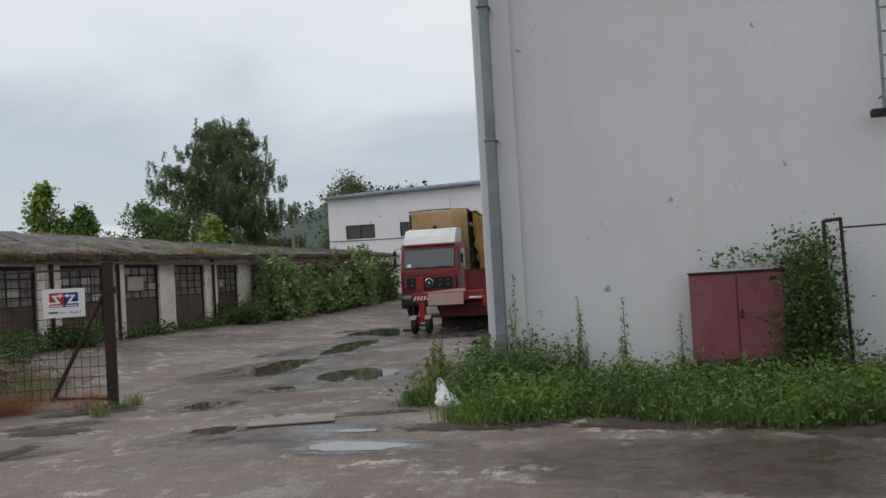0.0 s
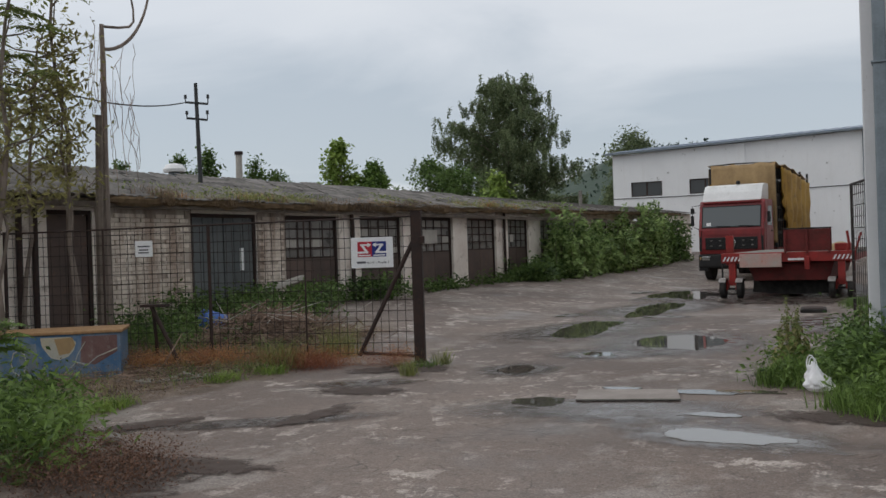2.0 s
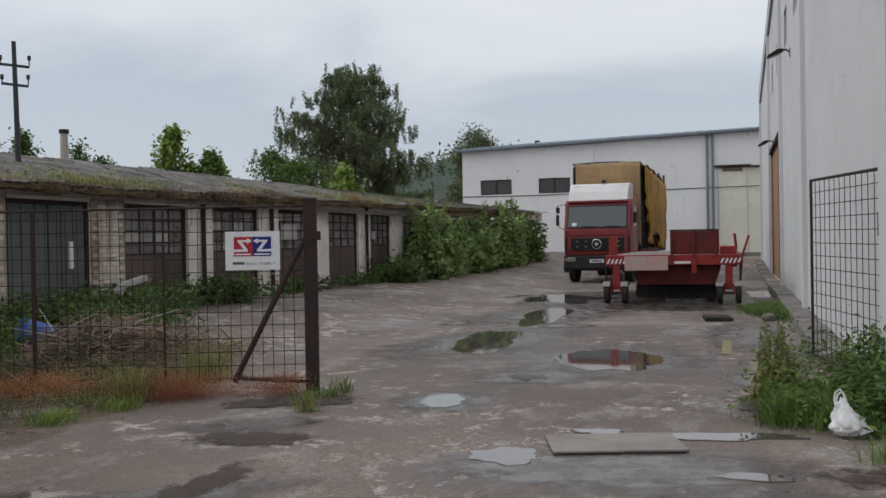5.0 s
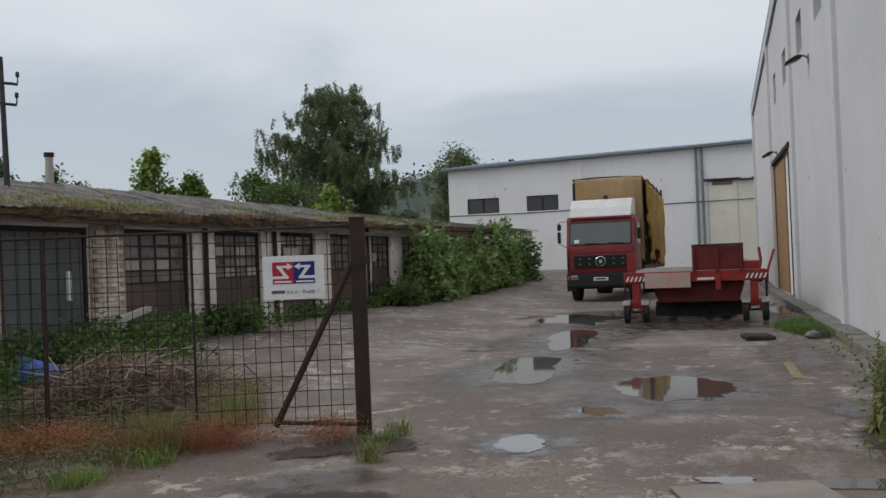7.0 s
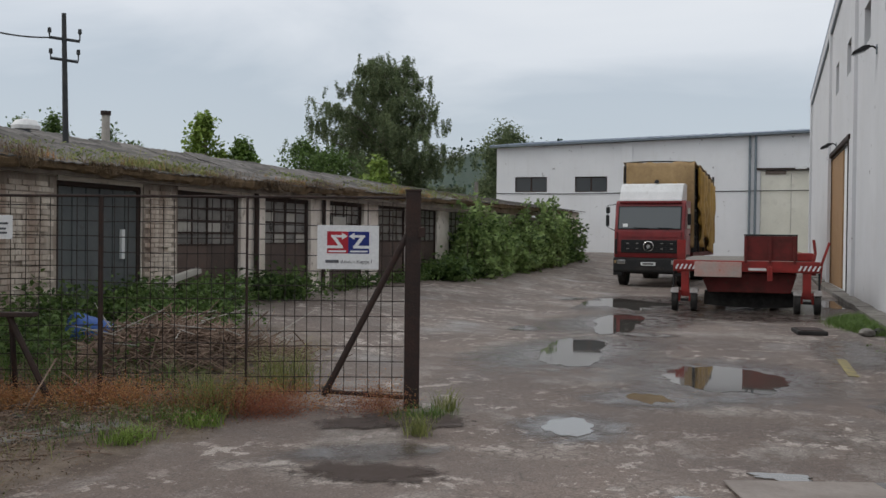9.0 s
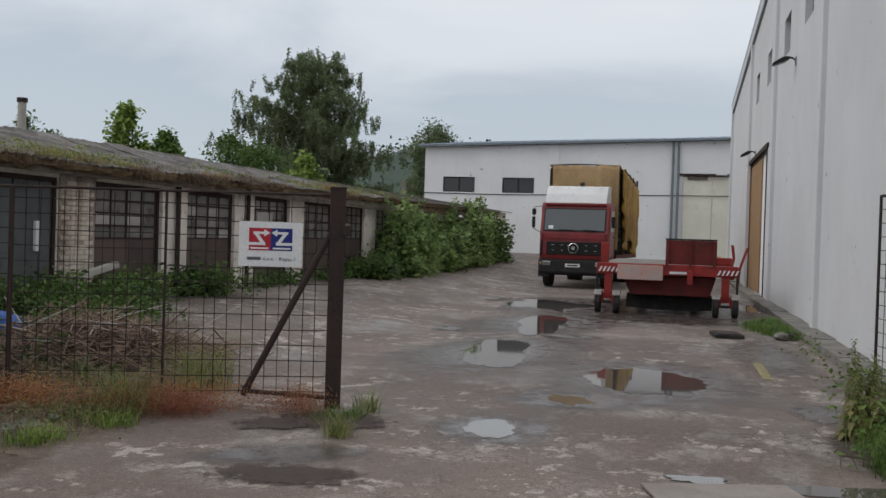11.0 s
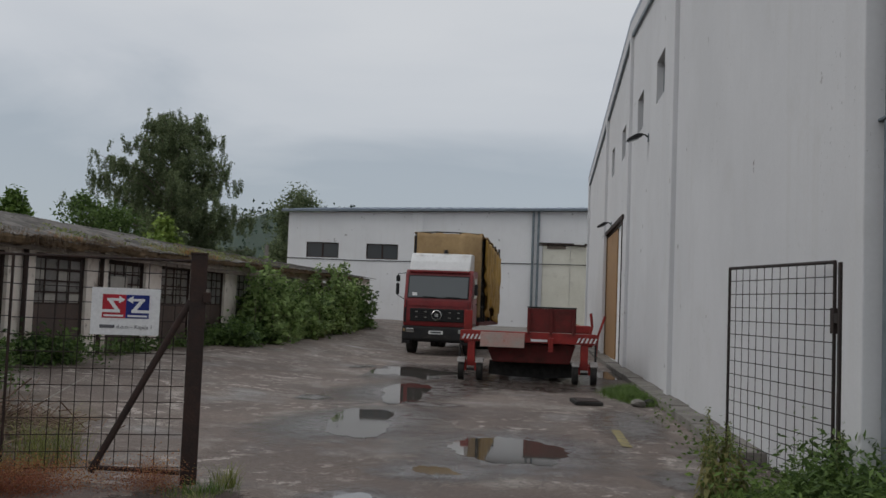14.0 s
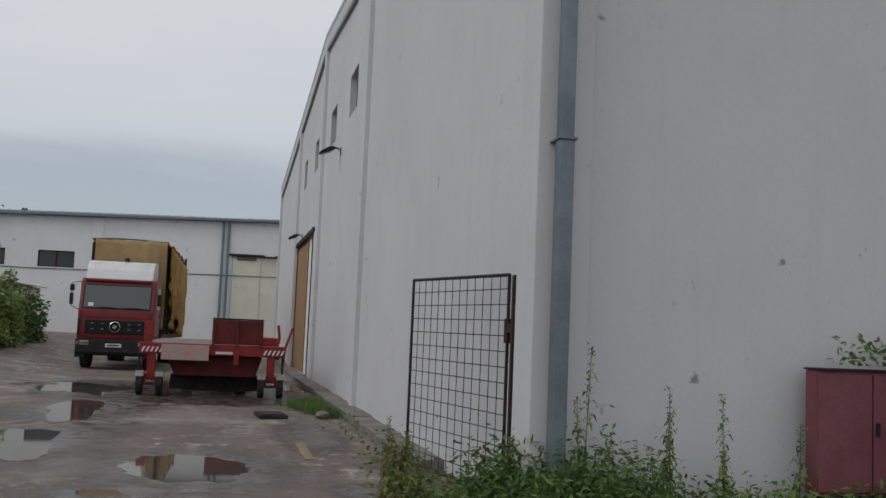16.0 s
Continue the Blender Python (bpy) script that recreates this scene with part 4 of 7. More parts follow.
bm = bmesh.new()
for a, c in ((GX + 0.27, RIDGE_X), (RIDGE_X, GBACK - 0.4)):
    q = [bm.verts.new((x, y, roof_z(x, y) - 0.05)) for x, y in ((a, GY0), (a, 18), (a, GY1), (c, GY1), (c, 18), (c, GY0))]
    bm.faces.new((q[0], q[1], q[4], q[5]))
    bm.faces.new((q[1], q[2], q[3], q[4]))
bmesh.ops.solidify(bm, geom=bm.faces[:], thickness=0.05)
part("roof", bm, M_TIMBER, garages, "old timber roof boarding")
part("eave_board", box(GX + 0.21, GX + 0.25, GY0, GY1, 2.50, 2.60), M_TIMBER, garages)


def rotten_eave():
    """A lumpy band of rotted thatch, moss and soil along the eave."""
    bm, rings, sides = bmesh.new(), [], 9
    for i in range(390):
        y = 13.2 + i * 0.11
        e, ring = eave_z(y), []
        big = 0.075 + 0.055 * noise.noise((y * 0.9, 1.0, 0)) + 0.03 * noise.noise((y * 3.1, 4.0, 0))
        for k in range(sides):
            a = 2 * math.pi * k / sides
            w = max(0.025, big * (1 + 0.55 * noise.noise((y * 4.3, math.cos(a) * 1.5, math.sin(a) * 1.5))))
            ring.append(bm.verts.new((GX + 0.29 + math.cos(a) * w * 0.9, y, e - 0.035 + math.sin(a) * w * (1.25 if math.sin(a) < 0 else 0.75))))
        rings.append(ring)
    for u, v in zip(rings, rings[1:]):
        for k in range(sides):
            m = (k + 1) % sides
            bm.faces.new((u[k], u[m], v[m], v[k]))
    bm.faces.new(rings[0][::-1])
    bm.faces.new(rings[-1])
    part("eave_edge", bm, M_THATCH, garages, "rotten mossy brown eave edge")


rotten_eave()


# ---- lorry ----
def wheel(parent, x, y, r, w, name="wheel"):
    hub = new(name)
    hub.empty_display_size = 0.1
    hub.parent = parent
    hub.location = (x, y, r)
    part("tyre", lathe([(r * 0.58, -w / 2), (r * 0.93, -w / 2), (r, -w * 0.36), (r, w * 0.36), (r * 0.93, w / 2), (r * 0.58, w / 2)], "X", 28), M_RUBBER, hub, smooth=False)
    part("rim", lathe([(r * 0.10, -w * 0.42), (r * 0.57, -w * 0.46), (r * 0.575, w * 0.46), (r * 0.30, w * 0.30), (r * 0.12, w * 0.44)], "X", 20), M_RIM, hub)
    return hub


lorry = thing("lorry", "red lorry with a white roof spoiler and ochre tarpaulin body", "truck", pose(-6.93, 39.0, 0, 0, 0, -3.5))
HW = 1.235
# cab shell: side profile (y back, z up), hollow look made of panels
cab = part("cab", prism([(0.06, 1.02), (0.02, 1.25), (0.04, 1.98), (0.30, 2.98), (0.42, 3.08), (1.72, 3.10), (1.75, 1.0)], 0, -HW, HW, 0.05), M_RED, lorry, "faded red cab")
ws = Matrix.Translation((0, 0.045, 2.02)) @ Matrix.Rotation(radians(-14.5), 4, "X")
part("windscreen", box(-1.08, 1.08, -0.022, 0.0, 0.05, 0.84, 0.01, ws), M_GLASS, cab)
for q in ((-1.11, 1.11, 0.84, 0.87), (-1.11, 1.11, 0.02, 0.05)):
    part("windscreen_seal", box(q[0], q[1], -0.03, 0.005, q[2], q[3], 0.008, ws), M_BLACK, cab)
for s in (-1, 1):
    part("windscreen_seal", box(s * 1.115, s * 1.08, -0.028, 0.004, 0.05, 0.84, 0.008, ws), M_BLACK, cab)
    part("wiper", path_bar([tuple(ws @ Vector((0.15 + s * 0.55, -0.04, 0.0))), tuple(ws @ Vector((s * 0.42 - 0.12, -0.05, 0.07))), tuple(ws @ Vector((s * 0.42 + 0.42, -0.05, 0.05)))], 0.014, 5), M_BLACK, cab)
    door = part("cab_door", box(s * (HW + 0.015), s * (HW - 0.01), 0.32, 1.42, 1.15, 2.90, 0.02), M_RED, cab)
    part("side_window", prism([(0.52, 2.08), (1.36, 2.08), (1.36, 2.82), (0.72, 2.82)], 0, s * (HW + 0.012), s * (HW + 0.024)), M_GLASS, door)
    part("door_handle", box(s * (HW + 0.015), s * (HW + 0.05), 1.18, 1.34, 1.85, 1.90, 0.01), M_BLACK, door)
    part("step", box(s * (HW - 0.25), s * (HW + 0.02), 0.35, 0.95, 0.62, 0.72, 0.01), M_BLACK, lorry)
    part("mudguard", prism([(0.48, 0.95), (0.62, 1.14), (1.0, 1.20), (1.42, 1.14), (1.56, 0.95), (1.56, 0.90), (1.40, 1.08), (1.0, 1.14), (0.64, 1.08), (0.48, 0.90)], 0, s * (HW - 0.34), s * (HW + 0.01)), M_BLACK, lorry)
    lamp = part("headlight", box(s * 0.80, s * 1.10, -0.085, 0.03, 0.80, 0.95, 0.015), M_CHROME, lorry)
    part("lens", box(s * 0.82, s * 1.08, -0.096, -0.083, 0.82, 0.93), M_PANE, lamp)
    part("indicator", box(s * 1.13, s * 1.20, -0.085, 0.04, 0.83, 0.93, 0.01), M_TARP, lorry, "amber indicator")
    part("roof_marker", box(s * 0.75, s * 0.88, 0.62, 0.72, 3.70, 3.74, 0.01), M_TARPY, lorry)
for s in (-1, 1):
    part("corner_deflector", box(s * (HW - 0.115), s * (HW - 0.035), -0.02, 0.06, 1.16, 1.70, 0.012), M_BLACK, cab, "black slotted corner panel")
    part("step_lip", box(s * (HW - 0.32), s * (HW + 0.01), -0.03, 0.28, 0.40, 0.50, 0.012), M_BLACK, lorry)
    part("bonnet_seam", box(s * 1.12, s * 1.128, -0.006, 0.035, 1.16, 1.96), M_BLACK, cab)
part("door_mirror", box(-HW - 0.36, -HW - 0.24, 0.28, 0.36, 2.15, 2.55, 0.025), M_BLACK, lorry)
part("door_mirror", box(-HW - 0.36, -HW - 0.22, 0.28, 0.36, 2.62, 2.84, 0.025), M_BLACK, lorry)
part("mirror_arm", path_bar([(-HW, 0.45, 2.95), (-HW - 0.3, 0.34, 2.90), (-HW - 0.3, 0.34, 2.12), (-HW, 0.45, 1.95)], 0.015, 6), M_BLACK, lorry)
part("door_mirror", box(HW + 0.06, HW + 0.18, 0.30, 0.38, 2.2, 2.6, 0.025), M_BLACK, lorry)
grille = part("grille", box(-0.98, 0.98, -0.012, 0.06, 1.20, 1.67, 0.02), M_BLACK, cab, "black grille")
for i in range(6):
    part("grille_slat", box(-0.95, 0.95, -0.03, -0.008, 1.23 + i * 0.073, 1.263 + i * 0.073, 0.006), M_BLACK, grille)
for x in (-0.78, -0.45, 0.42, 0.75):
    for z in (1.34, 1.53):
        part("grille_clip", box(x, x + 0.09, -0.036, -0.028, z, z + 0.03), M_RIM, grille)
bm = bmesh.new()
for i in range(28):
    a, c = 2 * math.pi * i / 28, 2 * math.pi * (i + 1) / 28
    add_bar(bm, (0.17 * math.cos(a), 0, 0.17 * math.sin(a)), (0.17 * math.cos(c), 0, 0.17 * math.sin(c)), 0.016, 5)
add_bar(bm, (0, 0.01, 0), (0, -0.02, 0), 0.07, 12)
badge = part("round_badge", bm, M_CHROME, grille)
badge.location = (0.0, -0.045, 1.44)
part("front_panel_trim", box(-1.0, 1.0, -0.002, 0.03, 1.77, 1.80), M_RED, cab)
bumper = part("bumper", prism([(-0.05, 0.50), (-0.08, 0.58), (-0.06, 1.00), (0.05, 1.04), (0.35, 1.04), (0.35, 0.50)], 0, -HW - 0.005, HW + 0.005, 0.03), M_BLACK, lorry, "black bumper")
part("number_plate", box(-0.26, 0.26, -0.095, -0.07, 0.76, 0.88, 0.004), M_WHITE, bumper, "white plate with a dark bar")
part("plate_bar", box(-0.19, 0.19, -0.099, -0.094, 0.795, 0.845), M_BLACK, bumper)
part("intake", box(-0.55, 0.55, -0.088, -0.07, 0.60, 0.72, 0.005), M_RUBBER, bumper)
spoiler = part("roof_spoiler", prism([(0.36, 3.06), (0.52, 3.40), (0.75, 3.66), (1.05, 3.72), (1.66, 3.72), (1.66, 3.06)], 0, -1.13, 1.10, 0.05), M_WHITE, lorry, "white roof wind deflector")
part("raised_panel", box(-0.78, 0.78, 0.0, 0.02, 0.0, 0.22, 0.008, Matrix.Translation((0, 0.50, 3.30)) @ Matrix.Rotation(radians(-40), 4, "X")), M_WHITE, spoiler)
part("beacon", lathe([(0.09, 0), (0.08, 0.08), (0.05, 0.13)], "Z", 12), M_BLACK, lorry).location = (0.12, 0.9, 3.72)
part("sticker", box(-0.93, -0.76, -0.03, -0.024, 0.10, 0.22, 0, ws), M_WHITE, cab)
part("sun_visor", box(-1.1, 1.1, 0.20, 0.34, 2.98, 3.05, 0.02), M_RED, cab)
for s in (-1, 1):
    part("chassis_rail", box(s * 0.38, s * 0.46, 0.5, 9.3, 0.72, 0.98), M_BLACK, lorry)
part("axle", bar((-1.0, 1.02, 0.5), (1.0, 1.02, 0.5), 0.07), M_BLACK, lorry)
part("axle", bar((-1.0, 6.7, 0.5), (1.0, 6.7, 0.5), 0.09), M_BLACK, lorry)
for s in (-1, 1):
    wheel(lorry, s * 1.05, 1.02, 0.50, 0.29)
    for dx in (0.82, 1.12):
        wheel(lorry, s * dx, 6.7, 0.50, 0.27)
    part("fuel_tank", box(s * 0.55, s * 1.18, 2.6, 3.9, 0.55, 1.05, 0.08), M_GALV, lorry)
# load body: floor, posts, lattice, torn tarpaulin
BX0, BX1, BY0, BY1, BZ0, BZ1 = -1.28, 1.30, 2.05, 9.4, 1.22, 4.58
body = part("load_bed", box(BX0, BX1, BY0, BY1, BZ0 - 0.16, BZ0, 0.01), M_TREDDK, lorry, "dark red load bed")
for y in (BY0, 3.9, 5.7, 7.5, BY1 - 0.08):
    for x in (BX0, BX1 - 0.08):
        part("stake", box(x, x + 0.08, y, y + 0.08, BZ0, BZ1 - 0.12), M_BLACK, lorry)
for z in (1.75, 2.25, 2.75, 3.25, 3.75):
    part("side_slat", box(BX1 - 0.10, BX1 - 0.05, BY0, BY1, z, z + 0.10), M_BLACK, lorry)
    part("side_slat", box(BX0 + 0.05, BX0 + 0.10, BY0, BY1, z, z + 0.10), M_BLACK, lorry)
for y in (2.4, 2.75, 3.1, 3.45):
    part("side_stile", box(BX1 - 0.09, BX1 - 0.04, y, y + 0.05, BZ0, BZ1 - 0.2), M_BLACK, lorry)


def cloth(fn, nu, nv):
    bm = bmesh.new()
    g = [[bm.verts.new(fn(u / nu, v / nv)) for v in range(nv + 1)] for u in range(nu + 1)]
    for u in range(nu):
        for v in range(nv):
            bm.faces.new((g[u][v], g[u + 1][v], g[u + 1][v + 1], g[u][v + 1]))
    bmesh.ops.recalc_face_normals(bm, faces=bm.faces[:])
    bmesh.ops.solidify(bm, geom=bm.faces[:], thickness=0.012)
    return bm


part("front_tarpaulin", cloth(lambda u, v: (BX0 + 0.09 + (BX1 - BX0 - 0.06) * u, BY0 - 0.07 + 0.09 * noise.noise((u * 4, v * 3, 1)) + 0.03 * noise.noise((u * 13, v * 5, 2)),
     1.4 + (BZ1 - 1.4) * v - (0.04 * abs(math.sin(u * 9)) + 0.05 * noise.noise((u * 7, 0.3, 4))) * v), 30, 20), M_TARP, lorry, "ochre front tarpaulin", True)
part("roof_tarpaulin", cloth(lambda u, v: (BX0 - 0.04 + (BX1 - BX0 + 0.08) * u, BY0 - 0.05 + (BY1 - BY0) * v,
     BZ1 - 0.10 * math.sin(math.pi * u) * 0.4 - 0.10 * abs(math.sin(v * 12.5)) - 0.55 * max(0, v - 0.35) * u), 14, 40), M_TARP, lorry, "sagging ochre roof tarpaulin", True)
part("side_tarpaulin", cloth(lambda u, v: (BX1 + 0.03 + 0.10 * math.sin(u * 34 + 2 * v) * (0.5 + 0.5 * v) + 0.08 * noise.noise((u * 5, v * 4, 7)), BY0 + 1.55 + (BY1 - BY0 - 1.5) * u,
     4.42 - 0.45 * max(0, u - 0.1) - (2.65 + 0.35 * math.sin(u * 11)) * v), 60, 16), M_TARPY, lorry, "torn yellow side tarpaulin hanging in folds", True)
part("tarpaulin_flap", cloth(lambda u, v: (BX1 + 0.05 + 0.06 * math.sin(u * 14), BY0 + 0.9 + 0.75 * u, 4.42 - 0.1 * u - (1.0 + 1.2 * u) * v), 12, 14), M_TARPY, lorry, "", True)
part("side_tarpaulin", cloth(lambda u, v: (BX0 - 0.03 - 0.05 * math.sin(u * 30), BY0 + (BY1 - BY0) * u, 4.45 - 2.9 * v), 40, 8), M_TARP, lorry, "", True)
part("rear_tarpaulin", cloth(lambda u, v: (BX0 + (BX1 - BX0) * u, BY1 + 0.02, BZ0 + 2.9 * v), 6, 6), M_TARP, lorry)
for y in (BY0 - 0.02,):
    part("roof_bow", path_bar([(BX0, y, BZ1 - 0.02), (-0.4, y, BZ1 + 0.02), (0.4, y, BZ1 + 0.01), (BX1, y, BZ1 - 0.04)], 0.025), M_BLACK, lorry)

# ---- low red trailer in front of the lorry ----
trailer = thing("low_trailer", "scuffed red low-loader trailer with a folded loading ramp", "trailer", pose(-3.55, 27.9, 0) @ Matrix.Diagonal((1, 1, 0.965, 1)))
deck = part("deck", box(-1.62, 1.52, 0.35, 7.6, 1.12, 1.24, 0.01), M_CONC, trailer, "worn steel deck")
part("front_beam", box(-1.70, 1.60, 0.10, 0.33, 0.98, 1.25, 0.015), M_TRED, trailer)
for s, x in ((-1, -1.62), (1, 1.40)):
    part("side_beam", box(x, x + 0.12, 0.34, 7.7, 0.92, 1.111, 0.01), M_TRED, trailer)
for i in range(5):
    for x0 in (-1.66, 1.12):
        part("warning_stripe", prism([(x0 + i * 0.1, 1.03), (x0 + i * 0.1 + 0.045, 1.03), (x0 + i * 0.1 + 0.10, 1.15), (x0 + i * 0.1 + 0.055, 1.15)], 1, 0.087, 0.097), M_WHITE, trailer)
part("ramp_plate", box(-1.20, -0.13, -0.01, 0.055, 0.85, 1.22, 0.01), M_RAMP, trailer, "worn pinkish ramp plate")
part("raised_flap", box(-0.08, 1.10, 0.12, 0.20, 1.26, 1.86, 0.015), M_TREDDK, trailer, "dark red raised flap")
for x in (-0.04, 0.50, 1.04):
    part("flap_rib", box(x - 0.03, x + 0.03, 0.06, 0.118, 1.20, 1.82, 0.008), M_TREDDK, trailer)
part("flap_edge", box(-0.09, 1.11, 0.11, 0.21, 1.862, 1.90, 0.008), M_BLACK, trailer)
part("hitch", box(0.44, 0.56, -0.05, 0.098, 0.78, 1.12, 0.01), M_TRED, trailer)
part("tub", prism([(-1.10, 0.95), (1.12, 0.95), (0.98, 0.46), (-0.90, 0.46)], 1, 0.45, 7.2, 0.02), M_TREDDK, trailer, "rusty dark red belly")
part("sign_strip", box(0.02, 0.42, 0.085, 0.097, 1.02, 1.08), M_WHITE, trailer)
for s, x in ((-1, -1.42), (1, 1.32)):
    leg = part("support_leg", box(x - 0.09, x + 0.09, 0.12, 0.32, 0.35, 0.978, 0.012), M_TRED, trailer)
    part("fork", box(x - 0.28, x + 0.28, 0.14, 0.30, 0.40, 0.50, 0.012), M_TRED, trailer)
    part("axle", bar((x - 0.30, 0.02, 0.27), (x + 0.30, 0.02, 0.27), 0.03), M_BLACK, trailer)
    for k in (-1, 1):
        part("caster_arm", box(x + k * 0.12 - 0.025, x + k * 0.12 + 0.025, -0.02, 0.24, 0.24, 0.46, 0.008), M_TRED, trailer)
        wheel(trailer, x + k * 0.22, 0.02, 0.27, 0.14)
        part("fender", prism([(-0.24, 0.46), (-0.12, 0.56), (0.14, 0.57), (0.28, 0.48), (0.28, 0.46), (0.13, 0.545), (-0.11, 0.535), (-0.23, 0.44)], 0, x + k * 0.22 - 0.09, x + k * 0.22 + 0.09), M_RIM, trailer)
    part("side_stay", bar((x + s * 0.27, 0.15, 0.15), (x + s * 0.27, 0.22, 1.05), 0.025), M_BLACK, trailer)
part("crank_lever", path_bar([(1.45, 0.35, 1.2), (1.50, 0.35, 1.45), (1.46, 0.35, 1.78)], 0.035), M_TRED, trailer)
part("crank_lever", path_bar([(1.60, 0.3, 0.7), (1.64, 0.3, 1.2), (1.80, 0.28, 1.72)], 0.03), M_TRED, trailer)
part("post_plate", box(-1.64, -1.44, 0.5, 0.6, 1.244, 1.75, 0.01), M_TRED, trailer)
part("tool_box", box(1.1, 1.5, 0.9, 1.5, 1.244, 1.45, 0.03), M_TRED, trailer)
part("load_heap", lathe([(0.45, 0), (0.34, 0.12), (0.18, 0.2), (0.05, 0.24)], "Z", 12), M_TARP, trailer).location = (1.15, 2.2, 1.24)
# added dark sheet that stands in for the deep shade under the belly
part("underside_shade_sheet", prism([(-1.0, 0.48), (1.1, 0.48), (1.16, 0.10), (0.4, 0.05), (-0.5, 0.07), (-1.02, 0.11)], 1, 0.95, 0.98), M_RUBBER, trailer)
for s, x in ((-1, -0.75), (1, 0.75)):
    for y in (5.2, 6.2):
        wheel(trailer, x, y, 0.40, 0.24)

# ---- fence with its post, brace and sign ----
FM = Matrix(((0.932, -0.363, 0, -6.66), (0.363, 0.932, 0, 13.23), (0, 0, 1, 0), (0, 0, 0, 1)))
fence = thing("mesh_fence", "rusty brown welded mesh fence with steel posts", "fence", FM)
part("gate_post", box(-0.075, 0.075, -0.075, 0.075, -0.1, 2.13, 0.01), M_RUST, fence, "thick rusty gate post")
part("post_cap", box(-0.08, 0.08, -0.08, 0.08, 2.131, 2.15), M_RUST, fence)
part("brace", bar((-0.06, -0.03, 1.70), (-0.86, -0.03, 0.12), 0.032), M_RUST, fence)
part("bottom_rail", bar((-0.86, -0.02, 0.16), (-0.08, -0.02, 0.10), 0.022), M_RUST, fence)
part("top_rail", bar((-6.4, 0, 2.02), (-0.07, 0, 2.07), 0.013), M_RUST, fence)
part("hinge", box(0.05, 0.12, -0.11, -0.05, 1.68, 1.78, 0.01), M_RUST, fence)
for x, r in ((-1.62, 0.013), (-3.02, 0.025), (-4.6, 0.015), (-6.1, 0.028)):
    gz = ground_z(*(FM @ Vector((x, 0, 0))).xy)
    part("post", bar((x, 0, gz - 0.1), (x, 0, 2.05), r), M_RUST, fence)
rng = random.Random(4)
for a, c in ((-1.62, -0.08), (-3.02, -1.62), (-4.6, -3.02), (-6.1, -4.6)):
    gz = ground_z(*(FM @ Vector(((a + c) / 2, 0, 0))).xy)
    bm = bmesh.new()
    k = int((c - a) / 0.115)
    for i in range(1, k):
        x = a + (c - a) * i / k + rng.uniform(-0.008, 0.008)
        add_bar(bm, (x, 0.03 + rng.uniform(-.004, .004), gz + 0.12), (x + rng.uniform(-0.02, 0.02), 0.03, 2.03), 0.0043, 4)
    for i in range(13):
        z = gz + 0.14 + i * (1.88 - gz) / 12.5
        zz = rng.uniform(-0.012, 0.012)
        mid = (a + c) / 2
        add_bar(bm, (a, 0.034, z), (mid, 0.034, z + zz), 0.0043, 4)
        add_bar(bm, (mid, 0.034, z + zz), (c, 0.034, z), 0.0043, 4)
    part("wire_mesh", bm, M_WIRE, fence)

M_SIGN = mat("sign_white", (0.70, 0.70, 0.70), (0.66, 0.66, 0.67), scale=2, rough=0.5, bump=0.02, c3=(0.55, 0.54, 0.52), stain=0.3)
M_SRED = mat("sign_red", (0.42, 0.02, 0.035), rough=0.5, bump=0.0)
M_SBLUE = mat("sign_blue", (0.012, 0.025, 0.18), rough=0.5, bump=0.0)
M_INK = mat("sign_ink", (0.10, 0.10, 0.11), rough=0.6, bump=0.0)


def flat(pts, y, depth=0.002):
    bm = bmesh.new()
    add_prism(bm, pts, 1, y, y - depth)
    return bm


sign = thing("company_sign", "white sign board with a red and blue emblem", "sign", FM @ pose(-0.635, -0.045, 1.36))
part("board", box(-0.30, 0.30, -0.006, 0.006, 0, 0.43, 0.003), M_SIGN, sign)
part("red_field", flat([(-0.205, 0.155), (0.0, 0.155), (0.0, 0.37), (-0.205, 0.37)], -0.0075), M_SRED, sign)
part("blue_field", flat([(0.0, 0.155), (0.205, 0.155), (0.205, 0.37), (0.0, 0.37)], -0.0075), M_SBLUE, sign)
for s in (-1, 1):
    for i, q in enumerate(([(-0.165, 0.335), (-0.06, 0.335), (-0.06, 0.312), (-0.165, 0.312)], [(-0.165, 0.325), (-0.125, 0.325), (-0.05, 0.222), (-0.09, 0.222)],
              [(-0.205, 0.232), (-0.05, 0.232), (-0.05, 0.205), (-0.205, 0.205)], [(-0.062, 0.358), (-0.006, 0.324), (-0.062, 0.290)])):
        pts = q if s < 0 else [(-x, z) for x, z in q]
        part("emblem_stroke", flat(pts, -0.0097 - 0.0006 * i), M_SIGN, sign)
for a, c in ((-0.19, -0.02), (0.02, 0.19)):
    part("name_bar", flat([(a, 0.168), (c, 0.168), (c, 0.184), (a, 0.184)], -0.0097), M_SIGN, sign)
part("name_bar", flat([(-0.22, 0.062), (-0.09, 0.062), (-0.09, 0.092), (-0.22, 0.092)], -0.0075), M_INK, sign)


def lettering(name, text, size, x, z, y, material, parent):
    cu = bpy.data.curves.new(name, "FONT")
    cu.body, cu.size, cu.extrude = text, size, 0.001
    cu.materials.append(material)
    ob = new(name, cu)
    ob.parent = parent
    ob.location, ob.rotation_euler = (x, y, z), (radians(90), 0, 0)
    return ob


lettering("lettering", "d.o.o. - Kapija 1", 0.050, -0.075, 0.060, -0.009, M_INK, sign)

